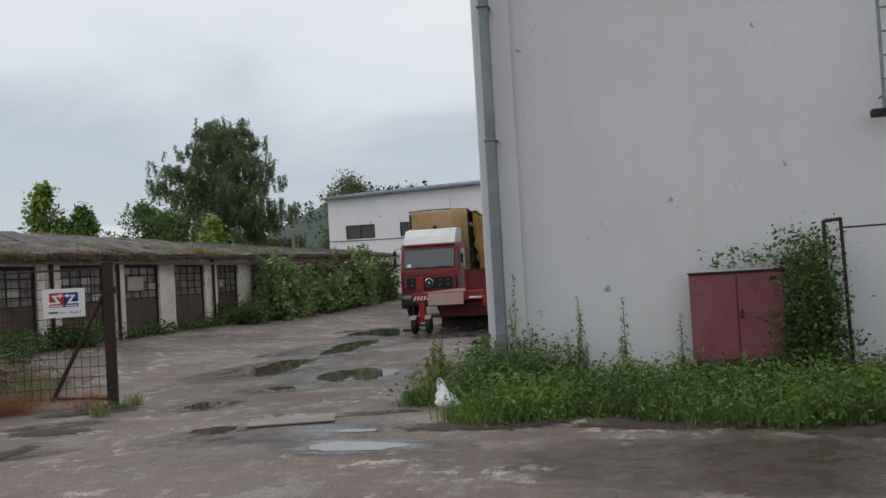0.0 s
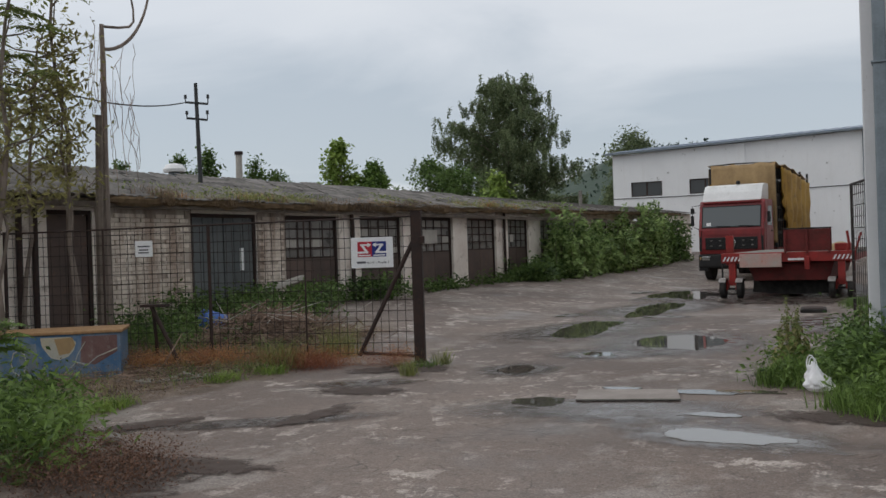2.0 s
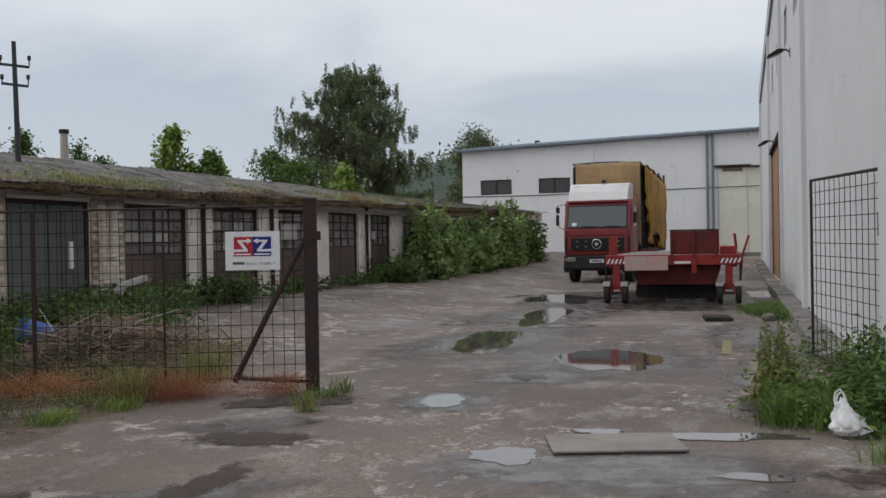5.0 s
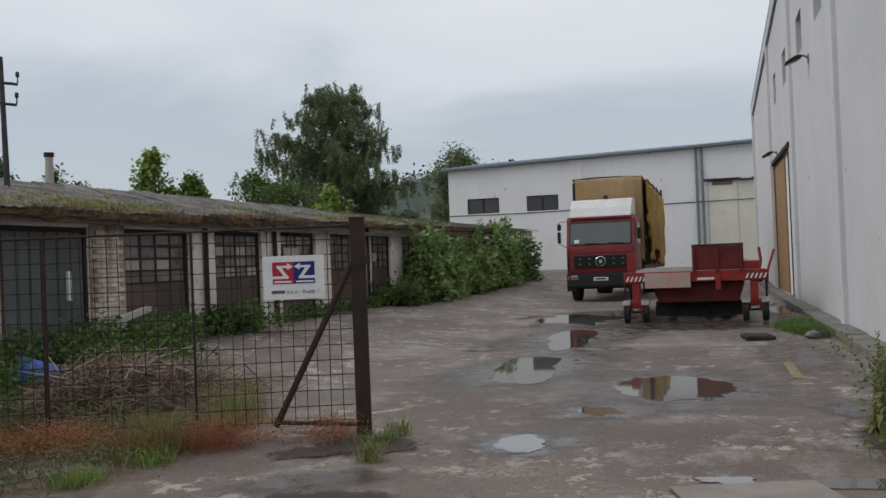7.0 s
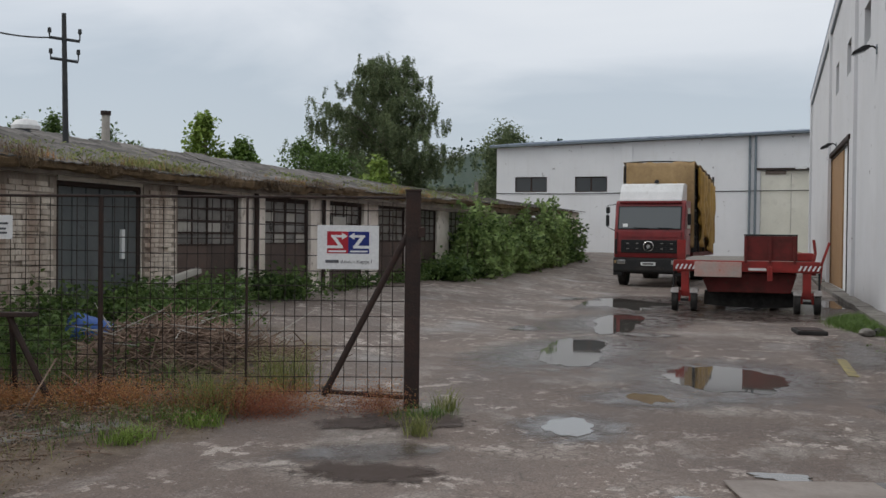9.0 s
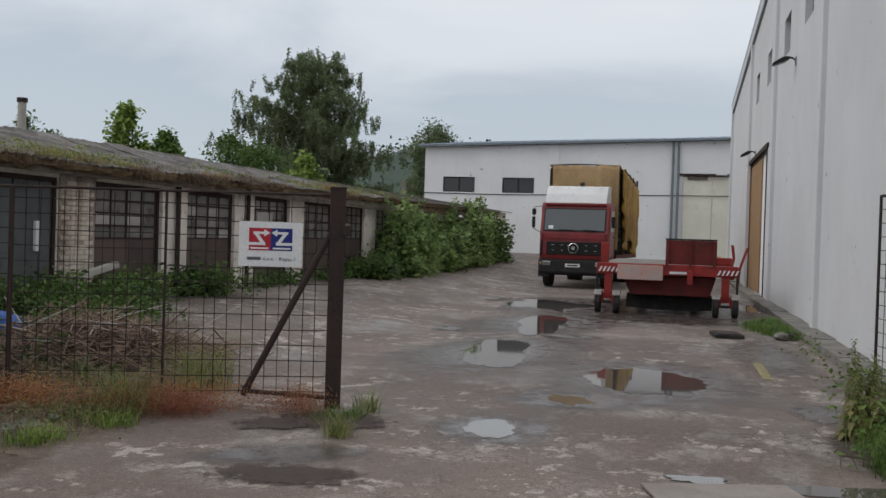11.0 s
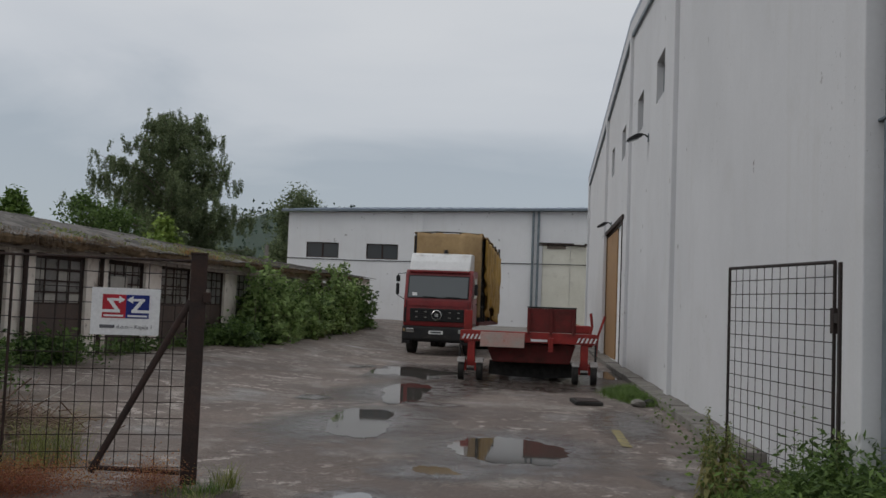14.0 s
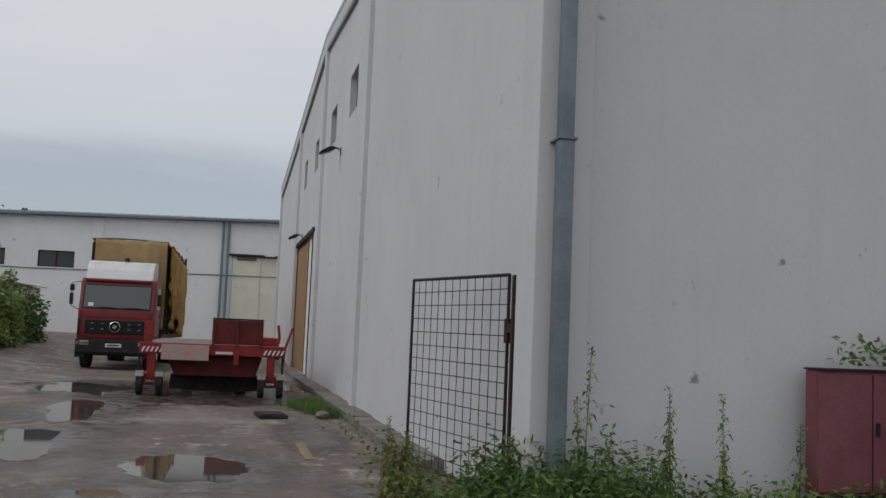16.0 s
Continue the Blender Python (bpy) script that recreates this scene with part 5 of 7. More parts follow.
small = thing("notice_plate", "small white metal notice on the fence", "sign", FM @ pose(-3.97, -0.04, 1.62))
part("plate", box(-0.13, 0.13, -0.004, 0.004, 0, 0.23, 0.002), M_SIGN, small)
for z, w in ((0.14, 0.09), (0.09, 0.07), (0.05, 0.08)):
    part("text_bar", flat([(-w, z), (w, z), (w, z + 0.02), (-w, z + 0.02)], -0.006), M_INK, small)

# ---- open gate leaf by the warehouse ----
leaf_dir = Vector((-1.18 + 0.71, 16.19 - 13.71, 0)).normalized()
GM = Matrix(((leaf_dir.x, -leaf_dir.y, 0, -0.71), (leaf_dir.y, leaf_dir.x, 0, 13.71), (0, 0, 1, 0), (0, 0, 0, 1)))
leaf_gate = thing("gate_leaf", "open dark steel gate leaf with a welded grid", "gate", GM)
GL = 2.52
for p, q in (((0, 0, 0.14), (0, 0, 2.30)), ((GL, 0, 0.14), (GL, 0, 2.33)), ((0, 0, 2.29), (GL, 0, 2.32)), ((0, 0, 0.15), (GL, 0, 0.15))):
    part("frame_tube", bar(p, q, 0.018, 8), M_WIRE, leaf_gate)
for i in range(1, 13):
    part("grid_wire", bar((GL * i / 13, 0, 0.15), (GL * i / 13, 0, 2.30), 0.0045, 4), M_WIRE, leaf_gate)
for i in range(1, 14):
    part("grid_wire", bar((0, 0.008, 0.15 + i * 0.154), (GL, 0.008, 0.15 + i * 0.155), 0.005, 4), M_WIRE, leaf_gate)
part("lock_box", box(-0.04, 0.03, -0.03, 0.03, 1.62, 1.86, 0.008), M_WIRE, leaf_gate)
hang = thing("gate_post", "dark square steel gate post beside the warehouse corner", "post", pose(-0.70, 13.52, 0))
part("post", box(-0.032, 0.032, -0.032, 0.032, -0.05, 2.28, 0.006), M_WIRE, hang)
for z in (0.4, 1.72):
    part("hinge", box(-0.03, 0.03, 0.04, 0.15, z, z + 0.09, 0.006), M_WIRE, hang)

# ---- cabinet, ladder and stub fence on the front wall ----
cabinet = thing("meter_cabinet", "faded crimson double-door metal cabinet in the weeds", "cabinet", pose(2.40, 12.55, 0))
part("body", box(-0.57, 0.57, -0.12, 0.05, 0.38, 1.50, 0.012), M_CABPINK, cabinet)
for s in (-1, 1):
    d = part("door", box(s * 0.56, s * 0.008, -0.142, -0.121, 0.41, 1.47, 0.006), M_CABPINK, cabinet)
    part("leg", box(s * 0.53, s * 0.47, -0.08, 0.02, -0.05, 0.379), M_RUST, cabinet)
part("roof_rim", box(-0.585, 0.585, -0.15, 0.06, 1.501, 1.52, 0.006), M_RUST, cabinet)
part("handle", box(0.03, 0.06, -0.17, -0.143, 0.92, 1.04, 0.006), M_BLACK, cabinet)
part("badge_plate", box(0.40, 0.48, -0.146, -0.1425, 1.38, 1.43), M_BLACK, cabinet)
stub_fence = thing("side_fence", "rusty steel frame post of a side fence overgrown with ivy", "fence", pose(3.45, 12.25, 0))
for p, q in (((0, 0, 0), (0, 0, 2.08)), ((0.24, 0.0, 0), (0.20, 0, 2.10)), ((0, 0, 2.07), (0.21, 0, 2.09))):
    part("frame_bar", bar(p, q, 0.022), M_RUST, stub_fence)
part("wire", path_bar([(0.2, 0, 1.98), (1.6, -0.02, 2.0), (3.5, -0.05, 2.05)], 0.012, 5), M_WIRE, stub_fence)
ladder = thing("wall_ladder", "grey steel ladder fixed to the white wall", "ladder", pose(4.50, WY0 - 0.2, 0))
for x in (-0.18, 0.25):
    part("rail", bar((x, 0, 3.35), (x, 0, 8.6), 0.022), M_GALV, ladder)
for i in range(17):
    part("rung", bar((-0.18, 0, 3.5 + i * 0.3), (0.25, 0, 3.5 + i * 0.3), 0.014), M_GALV, ladder)
for z in (3.6, 6.0, 8.3):
    for x in (-0.18, 0.25):
        part("stand_off", bar((x, 0, z), (x, 0.2, z), 0.015), M_GALV, ladder)
spot = thing("floodlight", "small black floodlight on a wall arm", "lamp", pose(4.35, WY0, 3.38))
part("arm", bar((0.08, 0, 0.1), (-0.05, -0.2, 0.02), 0.02), M_BLACK, spot)
part("head", box(-0.20, 0.02, -0.30, -0.16, -0.05, 0.05, 0.02), M_BLACK, spot)

# ---- loose things in the yard ----
board = thing("loose_board", "pale grey flat board lying across a puddle", "board", pose(-3.05, 11.02, 0.012, 0, 0, 16.5))
part("sheet", box(-0.52, 0.52, -0.33, 0.33, 0, 0.014, 0.003), M_SHEET, board)
part("edge_strip", box(-0.52, 0.52, -0.338, -0.331, 0.0, 0.015, 0.001), M_CONC, board)


def carrier_bag():
    b = thing("plastic_bag", "crumpled white plastic carrier bag lying in the weeds", "bag", pose(-1.25, 11.66, 0.02) @ Matrix.Scale(0.68, 4))
    bm = bmesh.new()
    bmesh.ops.create_icosphere(bm, subdivisions=4, radius=1)
    for v in bm.verts:
        n3 = noise.fractal(v.co * 2.2, 0.7, 2.0, 4)
        ridge = abs(noise.noise(Vector((v.co.x * 6.0, v.co.y * 6.0, v.co.z * 2.0))))
        k = 1 + 0.25 * n3 - 0.30 * ridge
        top = max(0, v.co.z)
        v.co = Vector((v.co.x * 0.22 * k * (1 - 0.72 * top) - 0.08 * top, v.co.y * 0.10 * k * (1 - 0.6 * top), (v.co.z * 0.13 * k + 0.12 + 0.20 * top)))
        if v.co.z < 0.0:
            v.co.z = 0.0
    part("pouch", bm, M_PLASTIC, b, "", True)
    for dx, dy, turn in ((-0.10, -0.012, 0.0), (-0.075, 0.016, 0.35)):
        loop = [(0.055 * math.cos(a) + dx, 0.012 * math.sin(3 * a) + dy, 0.42 - 0.10 * turn + 0.125 * math.sin(a)) for a in [math.pi * (-0.3 + turn * 0.2 + 1.6 * i / 16) for i in range(17)]]
        part("handle", path_bar(loop, 0.012, 6, 0.009), M_PLASTIC, b, "", True)
    part("gathered_neck", box(-0.15, -0.05, -0.025, 0.025, 0.27, 0.40, 0.02), M_PLASTIC, b)
    part("corner", prism([(0.12, 0.01), (0.27, 0.07), (0.24, 0.11), (0.10, 0.14)], 1, -0.04, 0.04, 0.012), M_PLASTIC, b)


carrier_bag()
drain = thing("drain_cover", "dark square drain cover raised out of the asphalt", "drain cover", pose(-2.44, 23.1, 0.0, 0, 0, 6))
part("frame", box(-0.26, 0.26, -0.4, 0.4, 0.0, 0.07, 0.015), M_RUBBER, drain)
part("cover", box(-0.2, 0.2, -0.34, 0.34, 0.071, 0.085, 0.006), M_RUST, drain)


def rubble(x, y, s, m, label, seed):
    bm = bmesh.new()
    bmesh.ops.create_icosphere(bm, subdivisions=2, radius=s)
    for v in bm.verts:
        v.co *= 1 + 0.35 * noise.noise(v.co * (2.5 / s) + Vector((seed, 0, 0)))
        v.co.z *= 0.6
    ob = part("rubble_piece", bm, m)
    ob.location = (x, y, ground_z(x, y) + s * 0.42)
    return tagged(ob, label, "stone", "stones on the ground")


rubble(-1.48, 23.0, 0.14, M_CONC, "pale broken concrete lump by the kerb", 1)
rubble(-1.25, 23.25, 0.12, M_RUBBER, "dark lump by the kerb", 2)
for i, (x, y) in enumerate(((-8.6, 11.6), (-9.6, 11.2), (-8.9, 10.9), (-7.9, 13.9), (-9.0, 14.2), (-6.6, 7.4), (-6.3, 7.0))):
    rubble(x, y, 0.05 + 0.02 * (i % 3), M_CONC, "small pale stone on bare soil", i + 3)
slab = thing("concrete_slab", "worn pale concrete slab sunk in the soil verge", "slab", pose(-8.95, 10.95, -0.01, 0, 1, 62))
part("body", box(-0.62, 0.62, -0.20, 0.20, -0.05, 0.05, 0.025), M_CONC, slab)
M_YELLOW = mat("worn_yellow_road_paint", (0.33, 0.28, 0.11), (0.17, 0.145, 0.11), scale=6, rough=0.8, bump=0.2, c3=(0.13, 0.12, 0.10), stain=0.9)
mark = part("road_marking", box(-0.065, 0.065, -0.9, 0.9, 0.002, 0.008), M_YELLOW)
mark.location = (-2.23, 18.15, 0)
tagged(mark, "worn yellow painted line on asphalt", "road marking", kind="structure")

M_MURAL = mat("painted_blue_panel", (0.06, 0.13, 0.235), (0.17, 0.215, 0.27), scale=2.5, rough=0.6, bump=0.1, c3=(0.16, 0.12, 0.10), stain=0.7)
M_MUR2 = mat("painted_cream_patch", (0.42, 0.38, 0.28), (0.34, 0.36, 0.36), scale=2.5, rough=0.6, bump=0.1, c3=(0.2, 0.15, 0.1))
M_MUR3 = mat("painted_brown_patch", (0.12, 0.06, 0.055), (0.17, 0.10, 0.09), scale=2.5, rough=0.6, bump=0.1, c3=(0.35, 0.33, 0.3), stain=0.4)
crate = thing("freezer_chest", "old chest with faded blue, cream and brown painted side", "chest", pose(-10.57, 10.28, 0.0, 0, 0, -51.5) @ Matrix.Diagonal((1, 0.72, 1.04, 1)))
part("carcass", box(-0.85, -0.012, -1.25, 1.18, 0.02, 0.60, 0.015), M_MURAL, crate)
part("painted_side", box(-0.011, 0.004, -1.24, 1.17, 0.03, 0.59, 0.004), M_MURAL, crate, "faded blue painted side panel")
part("painted_patch", prism([(-0.22, 0.57), (0.30, 0.57), (0.40, 0.50), (0.36, 0.40), (0.26, 0.32), (0.10, 0.28), (-0.04, 0.31), (-0.12, 0.38), (-0.20, 0.47)], 0, 0.0045, 0.008), M_MUR2, crate)
part("painted_patch", prism([(0.5, 0.57), (1.12, 0.57), (1.12, 0.36), (0.72, 0.20), (0.46, 0.24)], 0, 0.0045, 0.008), M_MUR3, crate)
part("painted_patch", prism([(-0.55, 0.50), (-0.30, 0.50), (-0.26, 0.2), (-0.5, 0.12), (-0.6, 0.3)], 0, 0.0045, 0.008), M_GALV, crate)
part("painted_patch", prism([(0.02, 0.55), (0.34, 0.56), (0.38, 0.46), (0.28, 0.36), (0.10, 0.34)], 0, 0.0085, 0.010), M_TARP, crate)
part("painted_line", path_bar([(0.008, 0.40, 0.24), (0.008, 0.58, 0.20), (0.008, 0.76, 0.30), (0.008, 1.12, 0.40)], 0.010, 5), M_MUR2, crate)
part("painted_line", path_bar([(0.008, 0.18, 0.10), (0.008, 0.36, 0.22), (0.008, 0.42, 0.34), (0.008, 0.56, 0.50)], 0.009, 5), M_MUR2, crate)
part("painted_line", path_bar([(0.008, -0.60 + 0.13 * math.cos(a), 0.27 + 0.16 * math.sin(a)) for a in (0, 0.7, 1.5, 2.3, 3.1, 3.9, 4.7, 5.5, 6.28)], 0.011, 5), M_MUR2, crate)
part("lid", box(-0.9, 0.03, -1.30, 1.22, 0.601, 0.64, 0.01), M_WOOD, crate, "warped brown board lid")

panel = thing("painted_board", "faded pale blue painted board standing in weeds", "board", pose(-11.55, 9.35, 0.0, 0, -8, -48))
part("sheet", box(-0.012, 0.012, -0.55, 0.45, 0.0, 0.62, 0.004), M_MUR2, panel)
part("painted_patch", prism([(-0.5, 0.05), (0.1, 0.03), (0.3, 0.25), (-0.1, 0.34), (-0.5, 0.30)], 0, 0.0125, 0.016), M_MURAL, panel)
part("edge_batten", box(-0.03, 0.03, 0.451, 0.49, 0.0, 0.66, 0.004), M_TIMBER, panel)

barrel = thing("blue_barrel", "dented blue plastic barrel lying in the weeds", "barrel", pose(-11.7, 14.85, ground_z(-11.7, 14.85) + 0.13, 0, 18, 62) @ Matrix.Scale(0.64, 4))
part("drum", lathe([(0.20, -0.42), (0.27, -0.40), (0.28, -0.2), (0.27, -0.18), (0.28, 0.0), (0.27, 0.18), (0.28, 0.2), (0.27, 0.40), (0.20, 0.42)], "X", 24), M_BLUE, barrel, "", True)
part("ring", lathe([(0.285, -0.21), (0.295, -0.2), (0.295, -0.18), (0.285, -0.17)], "X", 24), M_BLUE, barrel)

planks = thing("broken_bench", "broken grey timber planks leaning on a post", "timber", pose(-12.5, 18.1, ground_z(-12.5, 18)))
part("plank", box(-0.06, 0.06, -0.65, 0.65, 0, 0.10, 0.008, Matrix.Translation((0, 0, 0.50)) @ Matrix.Rotation(radians(9), 4, "X")), M_BOARD, planks)
part("plank", box(-0.05, 0.05, -0.7, 0.7, 0, 0.09, 0.008, Matrix.Translation((0.25, 0.35, 0.12)) @ Matrix.Rotation(radians(12), 4, "X")), M_TIMBER, planks)
part("post", bar((0, -0.55, -0.05), (-0.02, -0.5, 0.55), 0.06), M_TIMBER, planks)
part("post", bar((0.02, -0.35, -0.05), (-0.1, -0.52, 0.5), 0.04), M_TIMBER, planks)

stand = thing("scrap_stand", "rusty leaning steel stand with a flat head", "scrap metal", pose(-9.75, 11.5, ground_z(-9.75, 11.5), 0, 0, 18))
part("leg", bar((0.25, 0, -0.05), (-0.22, 0.05, 0.86), 0.03), M_RUST, stand)
part("leg", bar((-0.25, 0.3, -0.05), (-0.2, 0.05, 0.86), 0.025), M_RUST, stand)
part("head", box(-0.36, 0.02, -0.03, 0.12, 0.86, 0.90, 0.006), M_RUST, stand)

# ---- pole, chimney, vent and cables above the garages ----
pole = thing("utility_pole", "dark steel utility pole with two insulator crossarms", "utility pole", pose(-15.22, 18.7, 0))
part("mast", bar((0, 0, roof_z(-15.4, 18.7) - 0.1), (-0.06, 0, 5.62), 0.055, 8, 0.04), M_POLE, pole)
for z, w in ((5.15, 0.22), (4.78, 0.20)):
    a = part("crossarm", bar((-w - 0.04, -w * 0.6, z + 0.03), (w - 0.04, w * 0.6, z - 0.02), 0.028, 6), M_POLE, pole)
    for s in (-1, 1):
        part("insulator", lathe([(0.012, 0), (0.012, 0.10), (0.035, 0.12), (0.03, 0.2)], "Z", 8), M_POLE, pole).location = (s * w - 0.04, s * w * 0.6, z)
cable = thing("overhead_cable", "black overhead cable hanging to the pole", "cable")
pa, pb = Vector((-12.6, 12.6, 4.3)), Vector((-15.45, 18.5, 5.16))
part("line", path_bar([tuple(pa.lerp(pb, i / 16) - Vector((0, 0, 0.5 * (i / 16) * (1 - i / 16)))) for i in range(17)], 0.014, 5), M_BLACK, cable)
pc = Vector((-14.5, 4.0, 5.3))
part("line", path_bar([tuple(pc.lerp(pa, i / 10) - Vector((0, 0, 0.6 * (i / 10) * (1 - i / 10)))) for i in range(11)], 0.014, 5), M_BLACK, cable)
chim = thing("chimney", "slim pale concrete chimney with a dark cap", "chimney", pose(-19.5, 25.5, 0))
part("shaft", bar((0, 0, 2.5), (0, 0, 4.75), 0.12, 10, 0.10), M_BOARD, chim)
part("cap", bar((0, 0, 4.751), (0, 0, 4.86), 0.13, 10), M_RUST, chim)
chim2 = thing("chimney", "slim pale concrete pipe behind the garage roof", "chimney", pose(-15.6, 47.2, 0))
part("shaft", bar((0, 0, 2.6), (0, 0, 4.25), 0.09, 10), M_CONC, chim2)
vent = thing("roof_vent", "white metal roof vent cowl", "vent", pose(-18.8, 21.8, 0.24))
part("neck", bar((0, 0, 2.6), (0, 0, 3.72), 0.16, 14), M_GALV, vent)
part("cowl", lathe([(0.30, 3.72), (0.31, 3.80), (0.22, 3.92), (0.05, 3.96)], "Z", 18), M_WHITE, vent)


# ---- vegetation ----
def clump_mesh(name, v, f, material, parent=None, label=""):
    return mesh_of(name, v, f, material, parent, label)


def crown_points(rng, n, rx, ry, z0, z1, peak=0.45, bumps=0.35, shell=0.55, power=0.8):
    """Centres of leaf clumps in a crown with an uneven outline: widest at peak of its height."""
    out = []
    ph = rng.uniform(0, 6.28, 6)
    while len(out) < n:
        t = rng.uniform(0, 1)
        w = math.sin(math.pi * min(1, t / (2 * peak))) if t < peak else math.cos(math.pi / 2 * (t - peak) / (1 - peak)) ** power
        w = max(0.12, w) if t < 0.97 else 0.1
        a = rng.uniform(0, 6.283)
        k = 1 + bumps * (0.5 * math.sin(2 * a + ph[0] + 5 * t) + 0.5 * math.sin(5 * a + ph[1] + 9 * t) * 0.7 + 0.4 * math.sin(14 * t + ph[2]))
        r = (shell + (1 - shell) * rng.uniform(0, 1)) if rng.uniform() < 0.75 else rng.uniform(0.1, shell)
        out.append((math.cos(a) * rx * w * k * r, math.sin(a) * ry * w * k * r, z0 + (z1 - z0) * t))
    return np.array(out)


def limbs(parent, rng, height, base_r, tips, trunk_to, bark=M_BARK, wob=0.15):
    pts = [(wob * math.sin(i * 1.7) * i / 6, wob * math.cos(i * 1.1) * i / 6, trunk_to * i / 6) for i in range(7)]
    part("trunk", path_bar(pts, base_r, 8, base_r * 0.25), bark, parent)
    bm = bmesh.new()
    for t in tips:
        z = min(trunk_to * 0.95, max(trunk_to * 0.2, t[2] * 0.7))
        k = z / trunk_to * 6
        i = min(5, int(k))
        p = Vector(pts[i]).lerp(Vector(pts[i + 1]), k - i)
        q = Vector(t)
        mid = p.lerp(q, 0.5) + Vector((0, 0, 0.12 * (q - p).length))
        r = base_r * 0.28
        add_bar(bm, p, mid, r, 5, r * 0.6)
        add_bar(bm, mid, q, r * 0.6, 5, r * 0.2)
    tagged(part("limb", bm, bark, parent), kind="stuff")


def tree(x, y, z, height, rx, label, leaf, n_clumps, per, size, seed, z0=0.15, peak=0.42, droop=0.0, spread=0.4, category="tree", name="tree", round_top=False):
    rng = np.random.default_rng(seed)
    t = thing(name, label, category, pose(x, y, z), "trees round the yard")
    c = crown_points(rng, n_clumps, rx, rx, height * z0, height, peak, 0.35, 0.55, 0.52 if round_top else 0.8)
    limbs(t, rng, height, height * 0.018 + 0.02, c[:: max(1, n_clumps // 26)], height * 0.85)
    v, f = leaves(c, (spread, spread, spread * (1.0 + 1.6 * droop)), per, size, rng, 0.7, 1.7, droop)
    clump_mesh("crown", v, f, leaf, t)
    return t


def birch(x, y, z, height, reach, label, n_limbs, seed):
    """A weeping birch: rising limbs, side twigs, and leafy strands hanging from them in uneven tufts."""
    rng = np.random.default_rng(seed)
    t = thing("tree", label, "tree", pose(x, y, z), "trees round the yard")
    pts = [(0.25 * math.sin(i * 1.3), 0.2 * math.cos(i * 0.9), height * i / 8) for i in range(9)]
    part("trunk", path_bar(pts, 0.24, 8, 0.03), M_BARK, t)
    wood = bmesh.new()
    centres = []
    for k in range(n_limbs):
        f = 0.10 + 0.86 * ((k + 0.5) / n_limbs) ** 0.85
        i = min(7, int(f * 8))
        p = Vector(pts[i]).lerp(Vector(pts[i + 1]), f * 8 - i)
        a = k * 2.4 + rng.normal(0, 0.25)
        ln = reach * (1.0 - 0.82 * f ** 1.6) * rng.uniform(0.70, 1.08)
        q = p + Vector((math.cos(a) * ln, math.sin(a) * ln, ln * rng.uniform(0.25, 0.62) + 0.3))
        mid = p.lerp(q, 0.5) + Vector((0, 0, 0.10 * ln + 0.1))
        add_bar(wood, p, mid, 0.05, 5, 0.03)
        add_bar(wood, mid, q, 0.03, 5, 0.012)
        for j in range(int(6 + ln * 2.9)):
            u = rng.uniform(0.15, 1.0)
            c = (p.lerp(mid, u * 2) if u < 0.5 else mid.lerp(q, u * 2 - 1))
            b2 = a + rng.normal(0, 1.0)
            w = rng.uniform(0.2, 0.8)
            c = c + Vector((math.cos(b2) * w, math.sin(b2) * w, rng.uniform(-0.05, 0.35)))
            drop = rng.uniform(0.5, 1.0) * (0.6 + 1.2 * (1 - f))
            sway = rng.normal(0, 0.10, 2)
            for m in range(int(drop / 0.10) + 2):
                centres.append((c.x + sway[0] * m * 0.2, c.y + sway[1] * m * 0.2, max(0.5, c.z - 0.10 * m)))
    tagged(part("limb", wood, M_BARK, t), kind="stuff")
    v, f = leaves(np.array(centres), (0.085, 0.085, 0.07), 9, 0.095, rng, 0.5, 1.7, 0.9)
    clump_mesh("crown", v, f, L_BIRCH, t)


birch(-29.6, 71.5, 0.3, 14.3, 7.3, "large dark green birch with drooping twigs", 100, 1)
tree(-36.0, 57.0, 0.2, 8.6, 1.7, "young bright green tree behind the garages", L_BRIGHT, 90, 44, 0.21, 2, 0.3, 0.25, 0.0, 0.28)
tree(-34.2, 58.6, 0.2, 7.4, 2.1, "young bright green tree behind the garages", L_GRASS, 110, 44, 0.20, 3, 0.3, 0.4, 0.0, 0.22)
tree(-24.8, 58.2, 0.2, 5.9, 1.2, "small bright green tree behind the garage roof", L_BRIGHT, 40, 30, 0.24, 4, 0.3, 0.4, 0.0, 0.3)
tree(-32.0, 62.5, 0.2, 7.6, 2.2, "olive green tree behind the garages", L_BUSH, 110, 40, 0.16, 5, 0.3, 0.45, 0.0, 0.3)
tree(-29.5, 61.5, 0.2, 6.9, 2.6, "olive green tree behind the garages", L_BUSH, 110, 40, 0.16, 6, 0.3, 0.45, 0.0, 0.3)
for i, (x, y, h, r) in enumerate(((-41.8, 50.4, 8.0, 1.3), (-43.5, 49.6, 7.7, 1.5), (-39.4, 52.2, 7.4, 1.5), (-47.0, 48.0, 7.4, 1.8), (-38.3, 53.0, 6.6, 1.6), (-50.5, 46, 7.4, 2.2), (-54, 43, 7.5, 2.4))):
    tree(x, y, 0.2, h, r, "dark conifer behind the garages" if i % 2 == 0 else "dark olive tree behind the garages", L_BUSH, 110, 34, 0.15, 20 + i, 0.25, 0.25, 0.1, 0.24)
tree(-26.3, 96.0, 0.4, 11.6, 2.7, "dark green tree behind the far hall", L_BIRCH, 260, 50, 0.20, 8, 0.2, 0.5, 0.3, 0.4, round_top=True)
tree(-33.5, 92.0, 0.4, 5.6, 4.0, "dark green tree behind the far hall", L_BIRCH, 240, 46, 0.20, 9, 0.1, 0.45, 0.2, 0.4, round_top=True)
